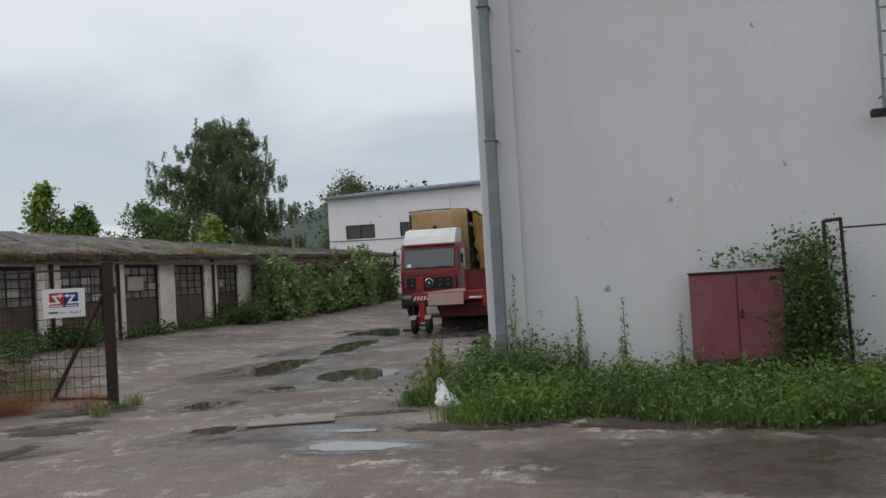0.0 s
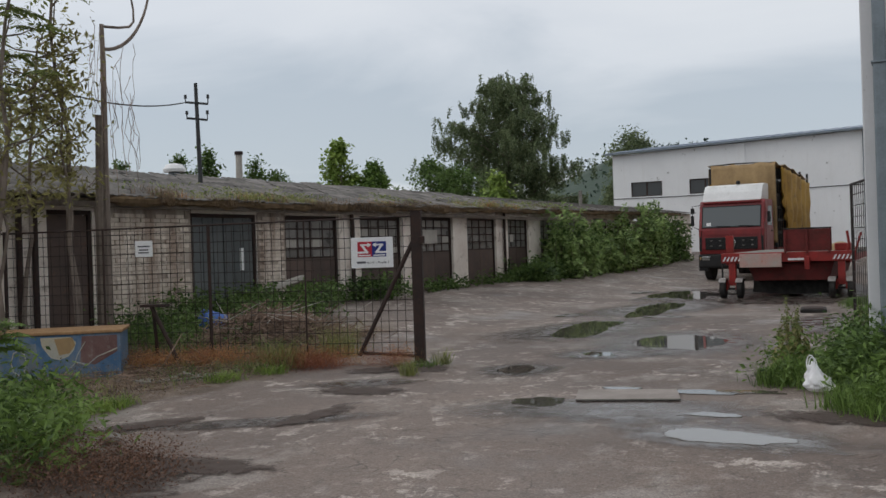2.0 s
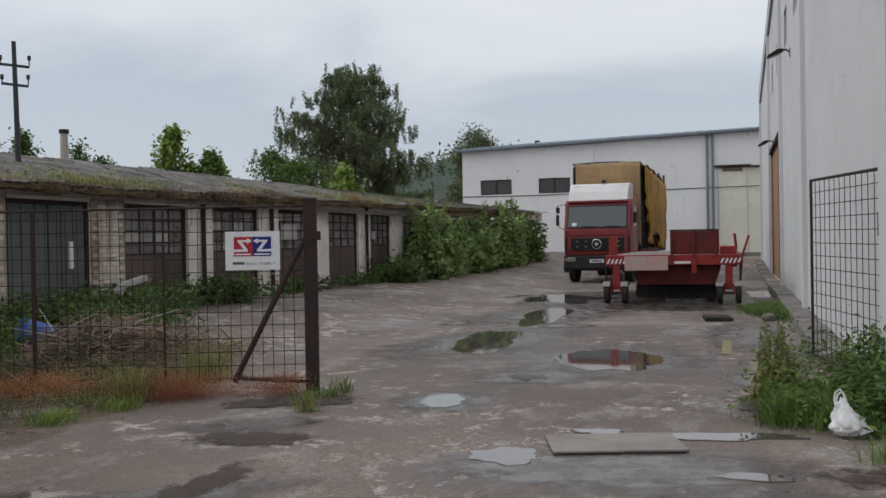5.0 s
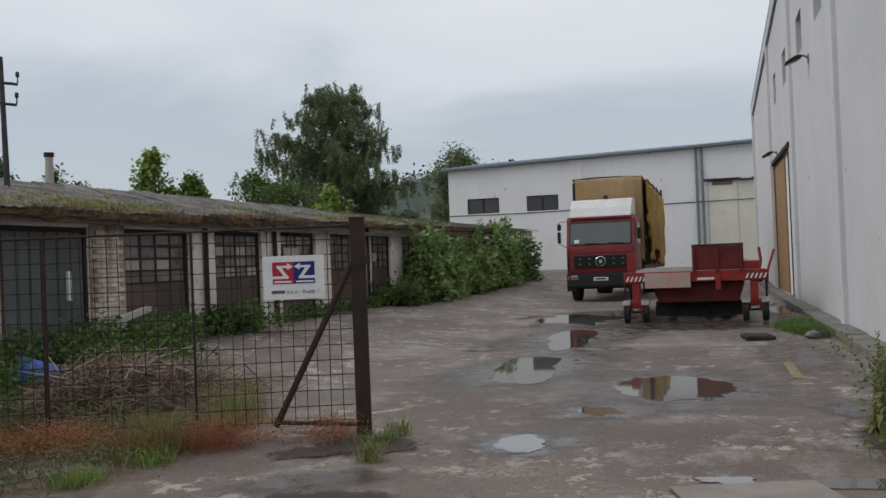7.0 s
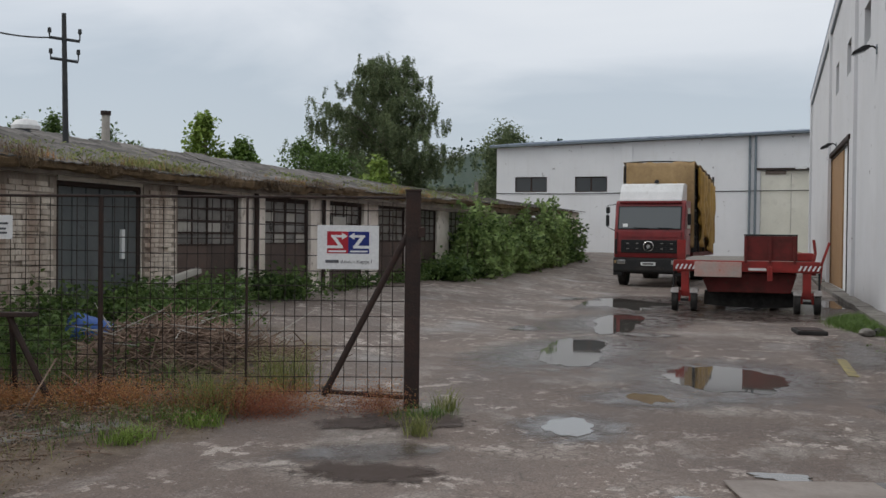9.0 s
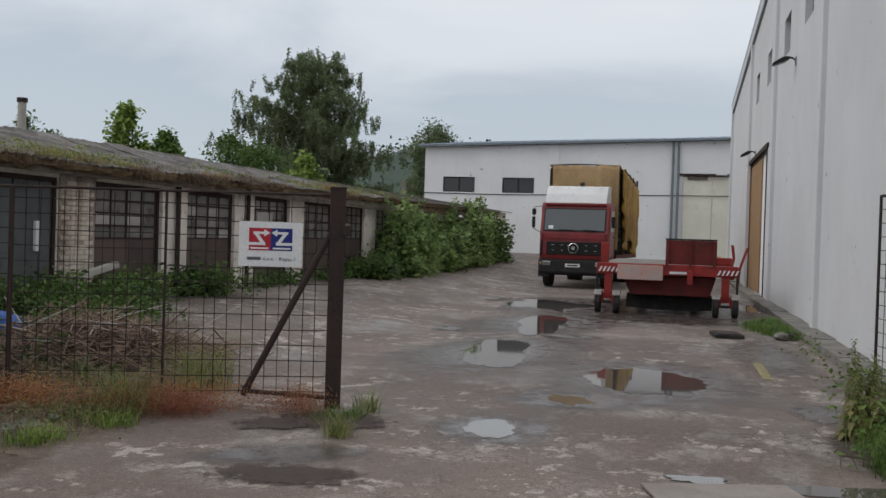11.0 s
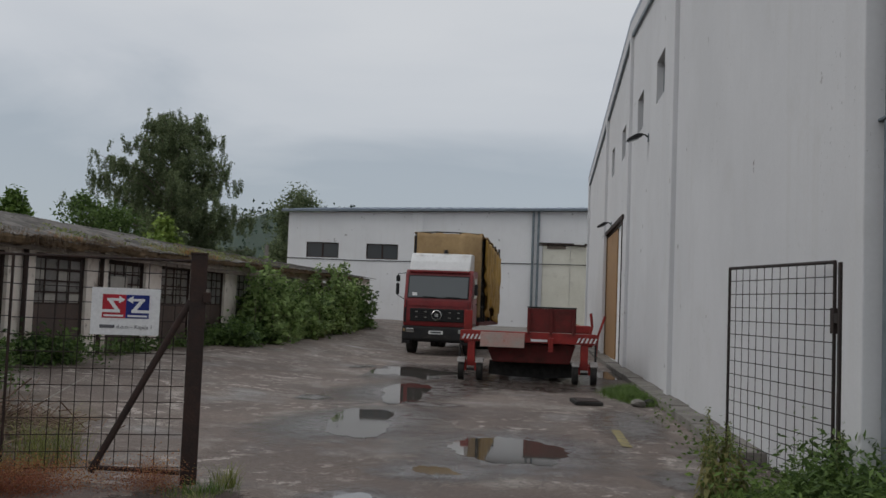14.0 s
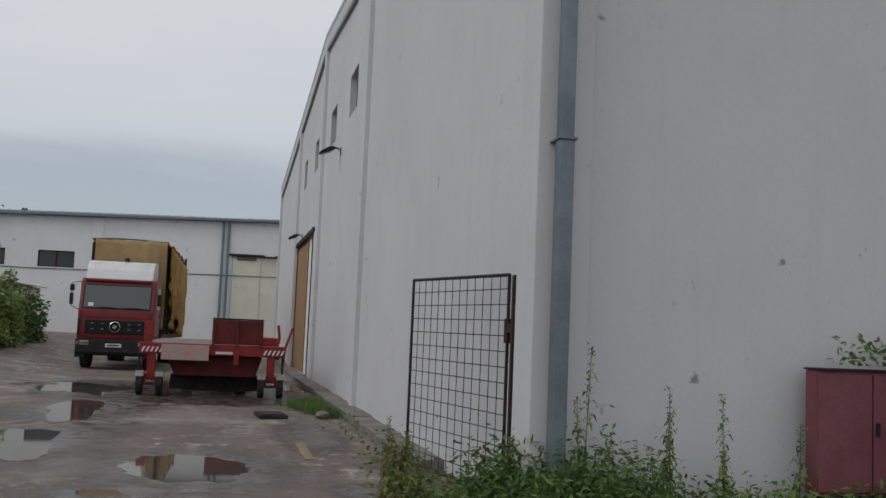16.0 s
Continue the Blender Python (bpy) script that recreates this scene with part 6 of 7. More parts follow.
tree(-30.0, 101.0, 0.4, 6.2, 2.4, "dark green tree behind the far hall", L_BIRCH, 150, 46, 0.20, 10, 0.1, 0.45, 0.2, 0.4, round_top=True)


# saplings with long feathered leaves by the fence
def frond(q, heading, length, droop, rng):
    """One feathered leaf: paired leaflets along a bowed midrib."""
    v, f = [], []
    pairs = 9
    fwd = Vector((math.cos(heading), math.sin(heading), 0))
    across = Vector((-fwd.y, fwd.x, 0))
    for k in range(pairs):
        u = (k + 0.6) / pairs
        c = q + fwd * (length * u) + Vector((0, 0, length * (0.45 * u - droop * u * u)))
        size = length * 0.30 * math.sin(math.pi * min(0.93, 0.25 + 0.66 * u))
        for s in (-1, 1):
            d = (across * s * 0.9 + fwd * 0.45 + Vector((0, 0, -0.25 - 0.3 * rng.random()))).normalized()
            w = fwd * size * 0.24
            i = len(v)
            v += [tuple(c), tuple(c + d * size * 0.45 + w), tuple(c + d * size), tuple(c + d * size * 0.45 - w)]
            f += [(i, i + 1, i + 2), (i, i + 2, i + 3)]
    return v, f


def frond_tree(x, y, h, lean, seed, crown, label, leaf=L_OLIVE, low=0.45, fronds=8, reach=0.7, blade=0.55):
    rng = np.random.default_rng(seed)
    t = thing("sapling", label, "tree", pose(x, y, ground_z(x, y)), "saplings by the fence")
    pts = [(lean[0] * (i / 8) ** 1.5 + 0.06 * math.sin(i * 2 + seed), lean[1] * (i / 8) ** 1.5 + 0.05 * math.cos(i * 1.7), h * i / 8) for i in range(9)]
    part("trunk", path_bar(pts, 0.010 + 0.0065 * h, 7, 0.005 + 0.0015 * h), M_BARK, t)
    bm = bmesh.new()
    vs, fs = [], []
    for k in range(crown):
        zt = low + (1 - low) * rng.uniform(0, 1) ** 0.7
        i = min(7, int(zt * 8))
        p = Vector(pts[i]).lerp(Vector(pts[i + 1]), zt * 8 - i)
        a = rng.uniform(0, 6.283)
        ln = reach * rng.uniform(0.3, 1.3)
        q = p + Vector((math.cos(a) * ln, math.sin(a) * ln, ln * rng.uniform(0.3, 0.8)))
        bend = p.lerp(q, 0.55) - Vector((0, 0, 0.08 * ln))
        add_bar(bm, p, bend, 0.016, 5, 0.012)
        add_bar(bm, bend, q, 0.012, 5, 0.006)
        if fronds == 0:
            v, f = leaves([tuple(p.lerp(q, 0.3 + 0.12 * m)) for m in range(7)], 0.16, 9, 0.055, rng, 0.6, 2.2, 0.5)
            off = len(vs)
            vs += [tuple(m) for m in v]
            fs += [tuple(m + off for m in g) for g in f]
        for j in range(fronds):
            v, f = frond(q, j * 6.283 / fronds + rng.uniform(-0.5, 0.5), blade * rng.uniform(0.6, 1.25), rng.uniform(0.5, 1.3), rng)
            off = len(vs)
            vs += v
            fs += [tuple(m + off for m in g) for g in f]
    tagged(part("branch", bm, M_BARK, t), kind="stuff")
    clump_mesh("foliage", vs, fs, leaf, t)


TALL = "tall thin sapling with feathered olive leaves"
BUSHY = "bushy young sapling with reddish olive leaves"
frond_tree(-12.3, 12.3, 6.7, (0.0, -0.45), 31, 8, TALL, low=0.62, reach=0.8, fronds=7, blade=0.55)
frond_tree(-12.0, 10.6, 6.6, (0.2, 0.3), 32, 15, TALL, low=0.5, reach=0.7, fronds=7, blade=0.5)
frond_tree(-11.7, 9.7, 6.9, (-0.1, -0.3), 33, 13, TALL, low=0.5, reach=0.7, fronds=7, blade=0.5)
frond_tree(-12.4, 11.4, 4.9, (0.2, 0.2), 34, 17, BUSHY, L_REDDISH, 0.45, 0, 0.8)
frond_tree(-12.0, 12.0, 4.2, (0.1, -0.3), 36, 15, BUSHY, L_REDDISH, 0.5, 0, 0.7)
frond_tree(-12.1, 10.7, 4.0, (0.2, 0.1), 38, 16, BUSHY, L_REDDISH, 0.45, 0, 0.9)
frond_tree(-9.2, 7.3, 1.5, (0.2, 0.1), 35, 7, "small sapling with dark feathered leaves", L_WEED, 0.5, 6, 0.25, 0.36)
frond_tree(-7.15, 6.3, 1.15, (0.25, 0.3), 37, 6, "small sapling with dark feathered leaves", L_WEED, 0.6, 6, 0.18, 0.32)
tree(-18.0, 14.6, 0, 6.2, 1.9, "pale green tree behind the garage roof", L_PALE, 130, 22, 0.085, 41, 0.35, 0.5)
tree(-18.5, 12.4, 0, 5.8, 2.1, "pale green tree behind the garage roof", L_PALE, 130, 22, 0.085, 42, 0.35, 0.5)
dead = thing("dead_trunk", "bare dead trunk with two curved branches and dry creeper", "tree trunk", pose(-12.2, 12.85, ground_z(-12.2, 12.9)))
part("trunk", path_bar([(0, 0, -0.1), (0.03, -0.02, 1.5), (0.0, 0.02, 3.0), (0.03, 0.02, 4.6), (0.02, 0.02, 5.25)], 0.075, 8, 0.035), M_BARK, dead)
part("split_trunk", path_bar([(0.02, -0.16, -0.1), (0.0, -0.14, 2.0), (0.02, -0.10, 3.75)], 0.07, 7, 0.06), M_TIMBER, dead)
part("branch", path_bar([(0.2 * u, 0.03 + 0.95 * math.sin(u * math.pi / 2), 4.85 + 1.35 * (1 - math.cos(u * math.pi / 2))) for u in [i / 12 for i in range(13)]], 0.034, 6, 0.018), M_BARK, dead)
part("branch", path_bar([(0.0, 0.03, 5.22), (0.06, 0.35, 5.25), (0.10, 0.56, 5.30), (0.12, 0.64, 5.40), (0.12, 0.64, 5.60), (0.1, 0.58, 5.95), (0.1, 0.54, 6.3)], 0.026, 6, 0.014), M_BARK, dead)
rng = np.random.default_rng(5)
bm = bmesh.new()
for i in range(26):
    p = Vector((rng.uniform(-0.1, 0.15), rng.uniform(-0.3, 0.75), rng.uniform(3.6, 5.3)))
    for k in range(6):
        q = p + Vector((rng.uniform(-.06, .06), rng.uniform(-.07, .09), -rng.uniform(0.1, 0.3)))
        add_bar(bm, p, q, 0.005, 3)
        p = q
tagged(part("dry_creeper", bm, M_STICK, dead), kind="stuff")

# overgrown climbing bushes against the garages
rng = np.random.default_rng(7)
for i in range(10):
    y = 34.5 + i * 1.9
    h = (2.6, 2.4, 1.9, 2.0, 2.0, 2.7, 3.0, 2.85, 2.75, 2.2)[i]
    b = thing("bush", "dense leafy green climbing bush against the garages" if i < 8 else "dark ivy over the end of the garages", "bush", pose(GX + 0.62 + 0.18 * math.sin(i * 2.3), y, ground_z(GX + 0.6, y)), "bushes along the garages")
    c, stems = [], bmesh.new()
    for k in range(20):
        bx, by, top = rng.uniform(-0.25, 0.75), rng.uniform(-1.0, 1.0), h * rng.uniform(0.42, 1.14)
        top *= 1.0 if bx < 0.3 else 0.72
        tx, ty = bx + rng.normal(0.05, 0.15), by + rng.normal(0, 0.22)
        add_bar(stems, (bx, by, -0.05), (tx, ty, top * 0.92), 0.016, 5, 0.005)
        for q in range(11):
            t = 0.05 + 0.95 * q / 11
            w = 0.06 + 0.13 * (1 - t)
            c.append((bx + (tx - bx) * t + rng.normal(0, w), by + (ty - by) * t + rng.normal(0, w * 1.3), top * t))
    v, f = leaves(np.array(c), 0.10, 11, 0.135, rng, 0.35, 1.7, 0.45)
    clump_mesh("foliage", v, f, L_CLIMB if i < 8 else L_BUSH, b)
    tagged(part("stem", stems, M_BARK, b), kind="stuff")


def low_plants(name, label, spots, h, leaf, seed, per=14, size=0.09, category="weeds", spread=0.14, long=1.7):
    """Leafy weeds over given ground spots (x, y)."""
    rng = np.random.default_rng(seed)
    c = []
    for x, y in spots:
        for k in range(3):
            c.append((x + rng.normal(0, 0.12), y + rng.normal(0, 0.12), ground_z(x, y) + rng.beta(1.0, 1.7) * 1.25 * h + 0.04))
    v, f = leaves(np.array(c), (spread, spread, spread * 0.8), per, size, rng, 0.6, long, 0.1)
    v[:, 2] = np.maximum(v[:, 2], 0.004)
    ob = clump_mesh(name, v, f, leaf)
    return tagged(ob, label, category, kind="stuff")


def scatter(rng, n, x0, x1, y0, y1, keep=lambda x, y: True):
    out = []
    while len(out) < n:
        x, y = rng.uniform(x0, x1), rng.uniform(y0, y1)
        if keep(x, y):
            out.append((x, y))
    return out


def strip_edge(x):
    """Near edge of the grass strip in front of the warehouse."""
    return 10.45 + 0.25 * math.sin(x * 2.1) - 0.32 * max(0, x - 0.5) + (max(0, -0.6 - x) * 1.1)


def in_strip(x, y):
    return y > strip_edge(x) + 0.1 * noise.noise((x * 3, y * 3, 0)) and (x > WX - 0.2 or y < 14.6) and not (x > -0.3 and y > 12.7)


rng = np.random.default_rng(11)
sp = scatter(rng, 1500, -1.85, 6.5, 8.4, 14.6, lambda x, y: in_strip(x, y) and (x > -0.9 or y < 13.9 - 0.6 * abs(x + 1.4)) and math.hypot(x + 1.22, y - 11.4) > 0.5 and x > -1.95 + 0.12 * noise.noise((y, 0, 0)))
low_plants("strip_weeds", "lush green weeds in front of the white wall", [q for q in sp if q[0] > -0.7 or noise.noise((q[0] * 2.2, q[1] * 2.2, 4)) > 0.12][:1050], 0.26, L_WEED, 12, 14, 0.036, long=2.2)
pts = np.array([(x + dx, y + dy, 0.0) for x, y in sp for dx, dy in rng.normal(0, 0.10, (26, 2))])
v, f = blades(pts, 0.23, 0.005, rng, 1.0)
tagged(mesh_of("strip_grass", v, f, L_WEED), "long green grass strip along the white wall", "grass", kind="stuff")
low_plants("corner_weeds", "tangled dark green weeds at the warehouse corner", scatter(rng, 210, -1.05, -0.1, 11.9, 13.4, lambda x, y: x > -0.95 and not (x > -0.5 and y > 12.5) and y < 12.6 - 0.8 * (x + 0.4)), 0.42, L_BUSH, 13, 13, 0.036, long=2.2)
low_plants("corner_weeds", "tall dark leafy weeds between gate post and rain pipe", scatter(rng, 65, -1.05, -0.74, 12.55, 13.35), 0.5, L_BUSH, 19, 13, 0.040, long=2.2)
low_plants("pipe_ivy", "green ivy and weeds round the rain pipe", scatter(rng, 46, -0.55, 0.1, 12.15, 12.58), 0.62, L_BUSH, 14, 13, 0.036, long=2.2)
low_plants("fence_ivy", "thick ivy over the side fence post", scatter(rng, 150, 3.05, 3.5, 12.15, 12.55), 1.62, L_BUSH, 15, 22, 0.042, "ivy", 0.1)
low_plants("cabinet_ivy", "thin ivy creeping over the cabinet top", [(x, 12.45) for x in np.linspace(2.2, 3.3, 16)], 0.1, L_BUSH, 16, 6, 0.05)
bpy.data.objects["cabinet_ivy"].location.z = 1.55
sp = scatter(rng, 150, -1.95, -1.1, 22.9, 27.5, lambda x, y: x > -1.2 - 0.75 * math.sin(max(0, (y - 22.8) / 4.8) * math.pi))
v, f = blades(np.array([(x + dx, y + dy, 0.0) for x, y in sp for dx, dy in rng.normal(0, 0.09, (22, 2))]), 0.15, 0.005, rng, 1.3)
tagged(mesh_of("kerb_grass", v, f, L_GRASS), "patch of grass growing at the kerb", "grass", kind="stuff")
low_plants("kerb_weeds", "small weeds growing along the kerb", scatter(rng, 22, -1.3, -1.1, 14.5, 21.5), 0.08, L_GRASS, 18, 8, 0.04)


def tall_weed(x, y, h, seed, leaf=L_WEED, label="tall seeding weed with drooping leaves by the wall"):
    """An upright stem with long drooping leaves that shrink upwards to a seed spike."""
    rng = np.random.default_rng(seed)
    t = thing("tall_weed", label, "weed", pose(x, y, ground_z(x, y)), "tall weeds")
    bm = bmesh.new()
    seeds, v, f = [], [], []
    for k in range(3 if h > 1.0 else 2):
        a, l = rng.uniform(0, 6.28), rng.uniform(0.02, 0.12)
        hh = h * (1.0 if k == 0 else rng.uniform(0.45, 0.8))
        p0, p1, p2 = Vector((0, 0, -0.02)), Vector((math.cos(a) * l * 0.5, math.sin(a) * l * 0.5, hh * 0.5)), Vector((math.cos(a) * l, math.sin(a) * l, hh))
        add_bar(bm, p0, p1, 0.009, 5, 0.006)
        add_bar(bm, p1, p2, 0.006, 5, 0.002)
        for j in range(26):
            u = j / 25
            c = p0.lerp(p1, u * 2) if u < 0.5 else p1.lerp(p2, u * 2 - 1)
            if u > 0.62:
                seeds += [tuple(c)] * 2
            if u > 0.85:
                continue
            size = (0.24 - 0.19 * u) * rng.uniform(0.8, 1.2)
            b2 = j * 2.4 + rng.uniform(-0.4, 0.4)
            out = Vector((math.cos(b2), math.sin(b2), 0))
            w = Vector((-out.y, out.x, 0)) * size * 0.15
            m, tip = c + out * size * 0.5 + Vector((0, 0, size * 0.22)), c + out * size * 0.85 - Vector((0, 0, size * 0.35))
            i = len(v)
            v += [tuple(c), tuple(m + w), tuple(tip), tuple(m - w), tuple(m - Vector((0, 0, size * 0.03)))]
            f += [(i, i + 1, i + 4), (i + 1, i + 2, i + 4), (i + 2, i + 3, i + 4), (i + 3, i, i + 4)]
    tagged(part("stem", bm, leaf, t), kind="stuff")
    clump_mesh("foliage", v, f, leaf, t)
    v1, f1 = leaves(seeds, (0.018, 0.018, 0.02), 5, 0.018, rng, 0.9, 1.6, -0.2)
    tagged(clump_mesh("seed_spike", v1, f1, L_OLIVE, t), kind="stuff")


for i, (x, y, h) in enumerate(((-0.42, 12.38, 1.62), (-0.25, 12.3, 0.9), (0.46, 12.5, 1.28), (0.34, 12.48, 1.08), (0.97, 12.5, 1.22), (-0.95, 12.9, 0.8), (-0.85, 13.2, 0.7), (1.71, 12.5, 1.0))):
    tall_weed(x, y, h, 50 + i)
for i, (x, y, h) in enumerate(((-1.75, 13.8, 0.85), (-1.70, 13.65, 0.6), (-1.85, 13.5, 0.5), (-1.62, 13.55, 0.7), (-1.72, 13.72, 0.75), (-1.80, 13.62, 0.65), (-1.66, 13.45, 0.55))):
    tall_weed(x, y, h, 70 + i, L_REDDISH, "brownish tall weed at the edge of the asphalt")

# weeds and dry growth by the fence
rng = np.random.default_rng(21)


def along(u, off):
    p = FM @ Vector((u, off, 0))
    return p.x, p.y


def tuft(x, y, h, n, r, leaf, label, seed):
    rg = np.random.default_rng(seed)
    p = np.array([(rg.normal(0, r), rg.normal(0, r), 0) for _ in range(n)])
    v, f = blades(p, h, 0.0035, rg, 1.1)
    ob = mesh_of("grass_tuft", v, f, leaf)
    ob.location = (x, y, ground_z(x, y))
    return tagged(ob, label, "grass", "grass tufts", kind="stuff")


for i, (u, o, h, n, r) in enumerate(((-1.95, -0.35, 0.40, 300, 0.14), (-1.35, 0.9, 0.48, 300, 0.16), (0.02, -1.35, 0.20, 130, 0.06), (0.34, -0.22, 0.22, 110, 0.06), (0.2, -0.5, 0.12, 90, 0.10), (0.0, -0.6, 0.12, 90, 0.10), (-2.3, -0.75, 0.20, 200, 0.22), (-2.9, -1.35, 0.18, 160, 0.25), (-2.0, -0.6, 0.18, 160, 0.2), (-3.6, 0.5, 0.4, 160, 0.3), (-4.4, 0.9, 0.45, 160, 0.3), (-2.6, 0.7, 0.35, 120, 0.25))):
    x, y = along(u, o)
    tuft(x, y, h, n, r, L_YELLOW if i in (0, 1, 2, 3) else L_GRASS, "yellowish green grass tuft on bare soil", 80 + i)
pts = []
for u in np.linspace(-4.6, -0.15, 520):
    o = -0.16 + rng.normal(0, 0.10 + 0.22 * abs(noise.noise((u * 1.3, 2.2, 0)))) - 0.22 * max(0, -u - 2.0)
    if noise.noise((u * 1.7, o * 2.2, 6.0)) < 0.02 or (u > -1.0 and rng.random() < 0.55):
        continue
    x, y = along(u + rng.normal(0, 0.05), o)
    pts.append((x, y))
low_plants("orange_groundcover", "rusty orange creeping groundcover under the fence", pts, 0.10, L_ORANGE, 22, 60, 0.011, "groundcover", 0.10)
red = [along(u + rng.normal(0, 0.05), -0.36 - 0.14 * math.sin(u * 2.3) + rng.normal(0, 0.10)) for u in np.linspace(-3.4, -0.3, 240) if noise.noise((u * 1.6, 4.4, 1.0)) > 0.0]
low_plants("red_groundcover", "dull red creeping groundcover in front of the fence", red, 0.07, L_RED, 29, 50, 0.010, "groundcover", 0.09)
EDGE_Y, EDGE_X = (7.3, 8.5, 9.8, 11.2, 11.9, 12.3), (-7.4, -7.85, -8.1, -8.02, -7.8, -7.4)
pts = []
for y in np.linspace(7.4, 12.2, 420):
    if noise.noise((y * 1.9, 0.5, 2.0)) > 0.0:
        pts.append((float(np.interp(y, EDGE_Y, EDGE_X)) - 0.08 - abs(rng.normal(0, 0.14)), y))
p3 = np.array([(x + dx, y + dy, ground_z(x, y)) for x, y in pts for dx, dy in rng.normal(0, 0.06, (9, 2))])
v, f = blades(p3, 0.13, 0.004, rng, 1.1)
tagged(mesh_of("verge_grass", v, f, L_BRIGHT), "short green grass fringe at the asphalt edge", "grass", kind="stuff")
low_plants("garage_weeds", "green weeds in front of the brick garage wall", scatter(rng, 150, -12.9, -11.4, 13.8, 22.5, lambda x, y: x < -11.9 - 0.6 * math.sin(y * 1.3) and noise.noise((x * 0.8, y * 0.8, 2)) > -0.08), 0.38, L_BUSH, 23, 12, 0.07)
low_plants("yard_weeds", "leafy green weeds between brushwood and brick wall", scatter(rng, 190, -12.7, -9.4, 12.9, 17.2, lambda x, y: math.hypot(x + 10.1, y - 14.5) > 0.85 and math.hypot(x + 11.7, y - 14.85) > 0.5 and not (-11.7 < x < -9.8 and abs(y - (14.85 - 1.25 * (x + 11.7))) < 0.4) and not (-12.0 < x < -9.8 and abs(y - (13.2 - 1.275 * (x + 10.2))) < 0.42) and x < -9.6 - 0.25 * (y - 13) and noise.noise((x * 0.9, y * 0.9, 8)) > -0.12), 0.36, L_BUSH, 28, 12, 0.05)
rg5 = np.random.default_rng(61)
p3 = np.array([(x + dx, y + dy, ground_z(x, y)) for x, y in scatter(rg5, 60, -10.6, -8.3, 9.6, 12.6, lambda x, y: x < -8.4 and noise.noise((x, y, 9)) > -0.1) for dx, dy in rg5.normal(0, 0.10, (12, 2))])
v, f = blades(p3, 0.14, 0.0035, rg5, 1.1)
tagged(mesh_of("verge_grass", v, f, L_YELLOW), "sparse yellowish grass on soil before the fence", "grass", kind="stuff")
low_plants("garage_weeds", "low green weeds along the garage doors", scatter(rng, 80, -12.95, -12.5, 22.5, 34, lambda x, y: noise.noise((y * 0.9, 5, 0)) > -0.05), 0.18, L_BUSH, 24, 10, 0.07)
low_plants("garage_weeds", "leafy bush by the garage corner", scatter(rng, 110, -12.9, -11.7, 31.2, 35), 0.5, L_BUSH, 25, 14, 0.09)
low_plants("left_weeds", "lush green weeds beside the yard", scatter(rng, 420, -11.5, -6.1, 4.0, 8.6, lambda x, y: y < 8.4 - 0.85 * max(0, x + 8.3) + 0.4 * noise.noise((x, y, 3))), 0.36, L_WEED, 26, 20, 0.038, long=2.9)
p3 = np.array([(x + dx, y + dy, 0.0) for x, y in scatter(rng, 420, -11.5, -6.7, 4.0, 8.4, lambda x, y: y < 8.2 - 0.9 * max(0, x + 8.5)) for dx, dy in rng.normal(0, 0.12, (14, 2))])
v, f = blades(p3, 0.46, 0.005, rng, 1.0)
tagged(mesh_of("left_grass", v, f, L_GRASS), "long green grass beside the yard", "grass", kind="stuff")
low_plants("mulch", "dark reddish brown dead leaves on the ground", scatter(rng, 300, -7.2, -4.9, 5.6, 7.4, lambda x, y: ((x + 5.9) * 0.88 + (y - 6.5) * -0.47) ** 2 / 0.95 + ((y - 6.5) * 0.88 + (x + 5.9) * 0.47) ** 2 / 0.33 < 1), 0.003, leaf_mat("dead_leaves", (0.05, 0.024, 0.016), (0.17, 0.09, 0.055), 0.1), 27, 16, 0.013, "dead leaves", 0.12)

# brushwood heap behind the fence
heap = thing("brushwood_heap", "heap of dry brown sticks and reeds behind the fence", "brushwood", pose(-10.1, 14.35, 0.12))
bm = bmesh.new()
for i in range(2100):
    x, y = rng.normal(0, 0.62), rng.normal(0, 0.75)
    z = max(0, 0.56 - 0.36 * math.hypot(x, y)) * rng.uniform(0.1, 1.0) + 0.02
    a, l, t = rng.uniform(0, 6.28), rng.uniform(0.10, 0.52), rng.normal(0, 0.35)
    d = Vector((math.cos(a), math.sin(a), t)) * l
    add_bar(bm, Vector((x, y, z)) - d * 0.5 + Vector((0, 0, abs(d.z) / 2)), Vector((x, y, z)) + d * 0.5 + Vector((0, 0, abs(d.z) / 2)), rng.uniform(0.004, 0.010), 4)
tagged(part("stick", bm, M_STICK, heap), kind="stuff")
bm = bmesh.new()
for i in range(34):
    a = rng.uniform(0, 6.28)
    p = Vector((rng.normal(0, 0.5), rng.normal(0, 0.5), rng.uniform(0.1, 0.5)))
    add_bar(bm, p, p + Vector((math.cos(a) * 0.6, math.sin(a) * 0.6, rng.uniform(-0.1, 0.3))), 0.009, 5, 0.005)
tagged(part("pale_stick", bm, M_BOARD, heap), kind="stuff")
litter = thing("ground_sticks", "scattered dry sticks on bare soil by the fence", "sticks", pose(-9.9, 11.6, 0.02), kind="stuff")
bm = bmesh.new()
for i in range(700):
    x, y = rng.normal(-0.1, 0.75), rng.normal(0.1, 0.75)
    a, l = rng.uniform(0, 6.28), rng.uniform(0.1, 0.5)
    z = ground_z(-9.9 + x, 11.6 + y) + rng.uniform(0, 0.06)
    add_bar(bm, (x - math.cos(a) * l / 2, y - math.sin(a) * l / 2, z), (x + math.cos(a) * l / 2, y + math.sin(a) * l / 2, z + rng.uniform(-0.01, 0.04)), rng.uniform(0.002, 0.007), 4)
tagged(part("stick", bm, M_STICK, litter), kind="stuff")

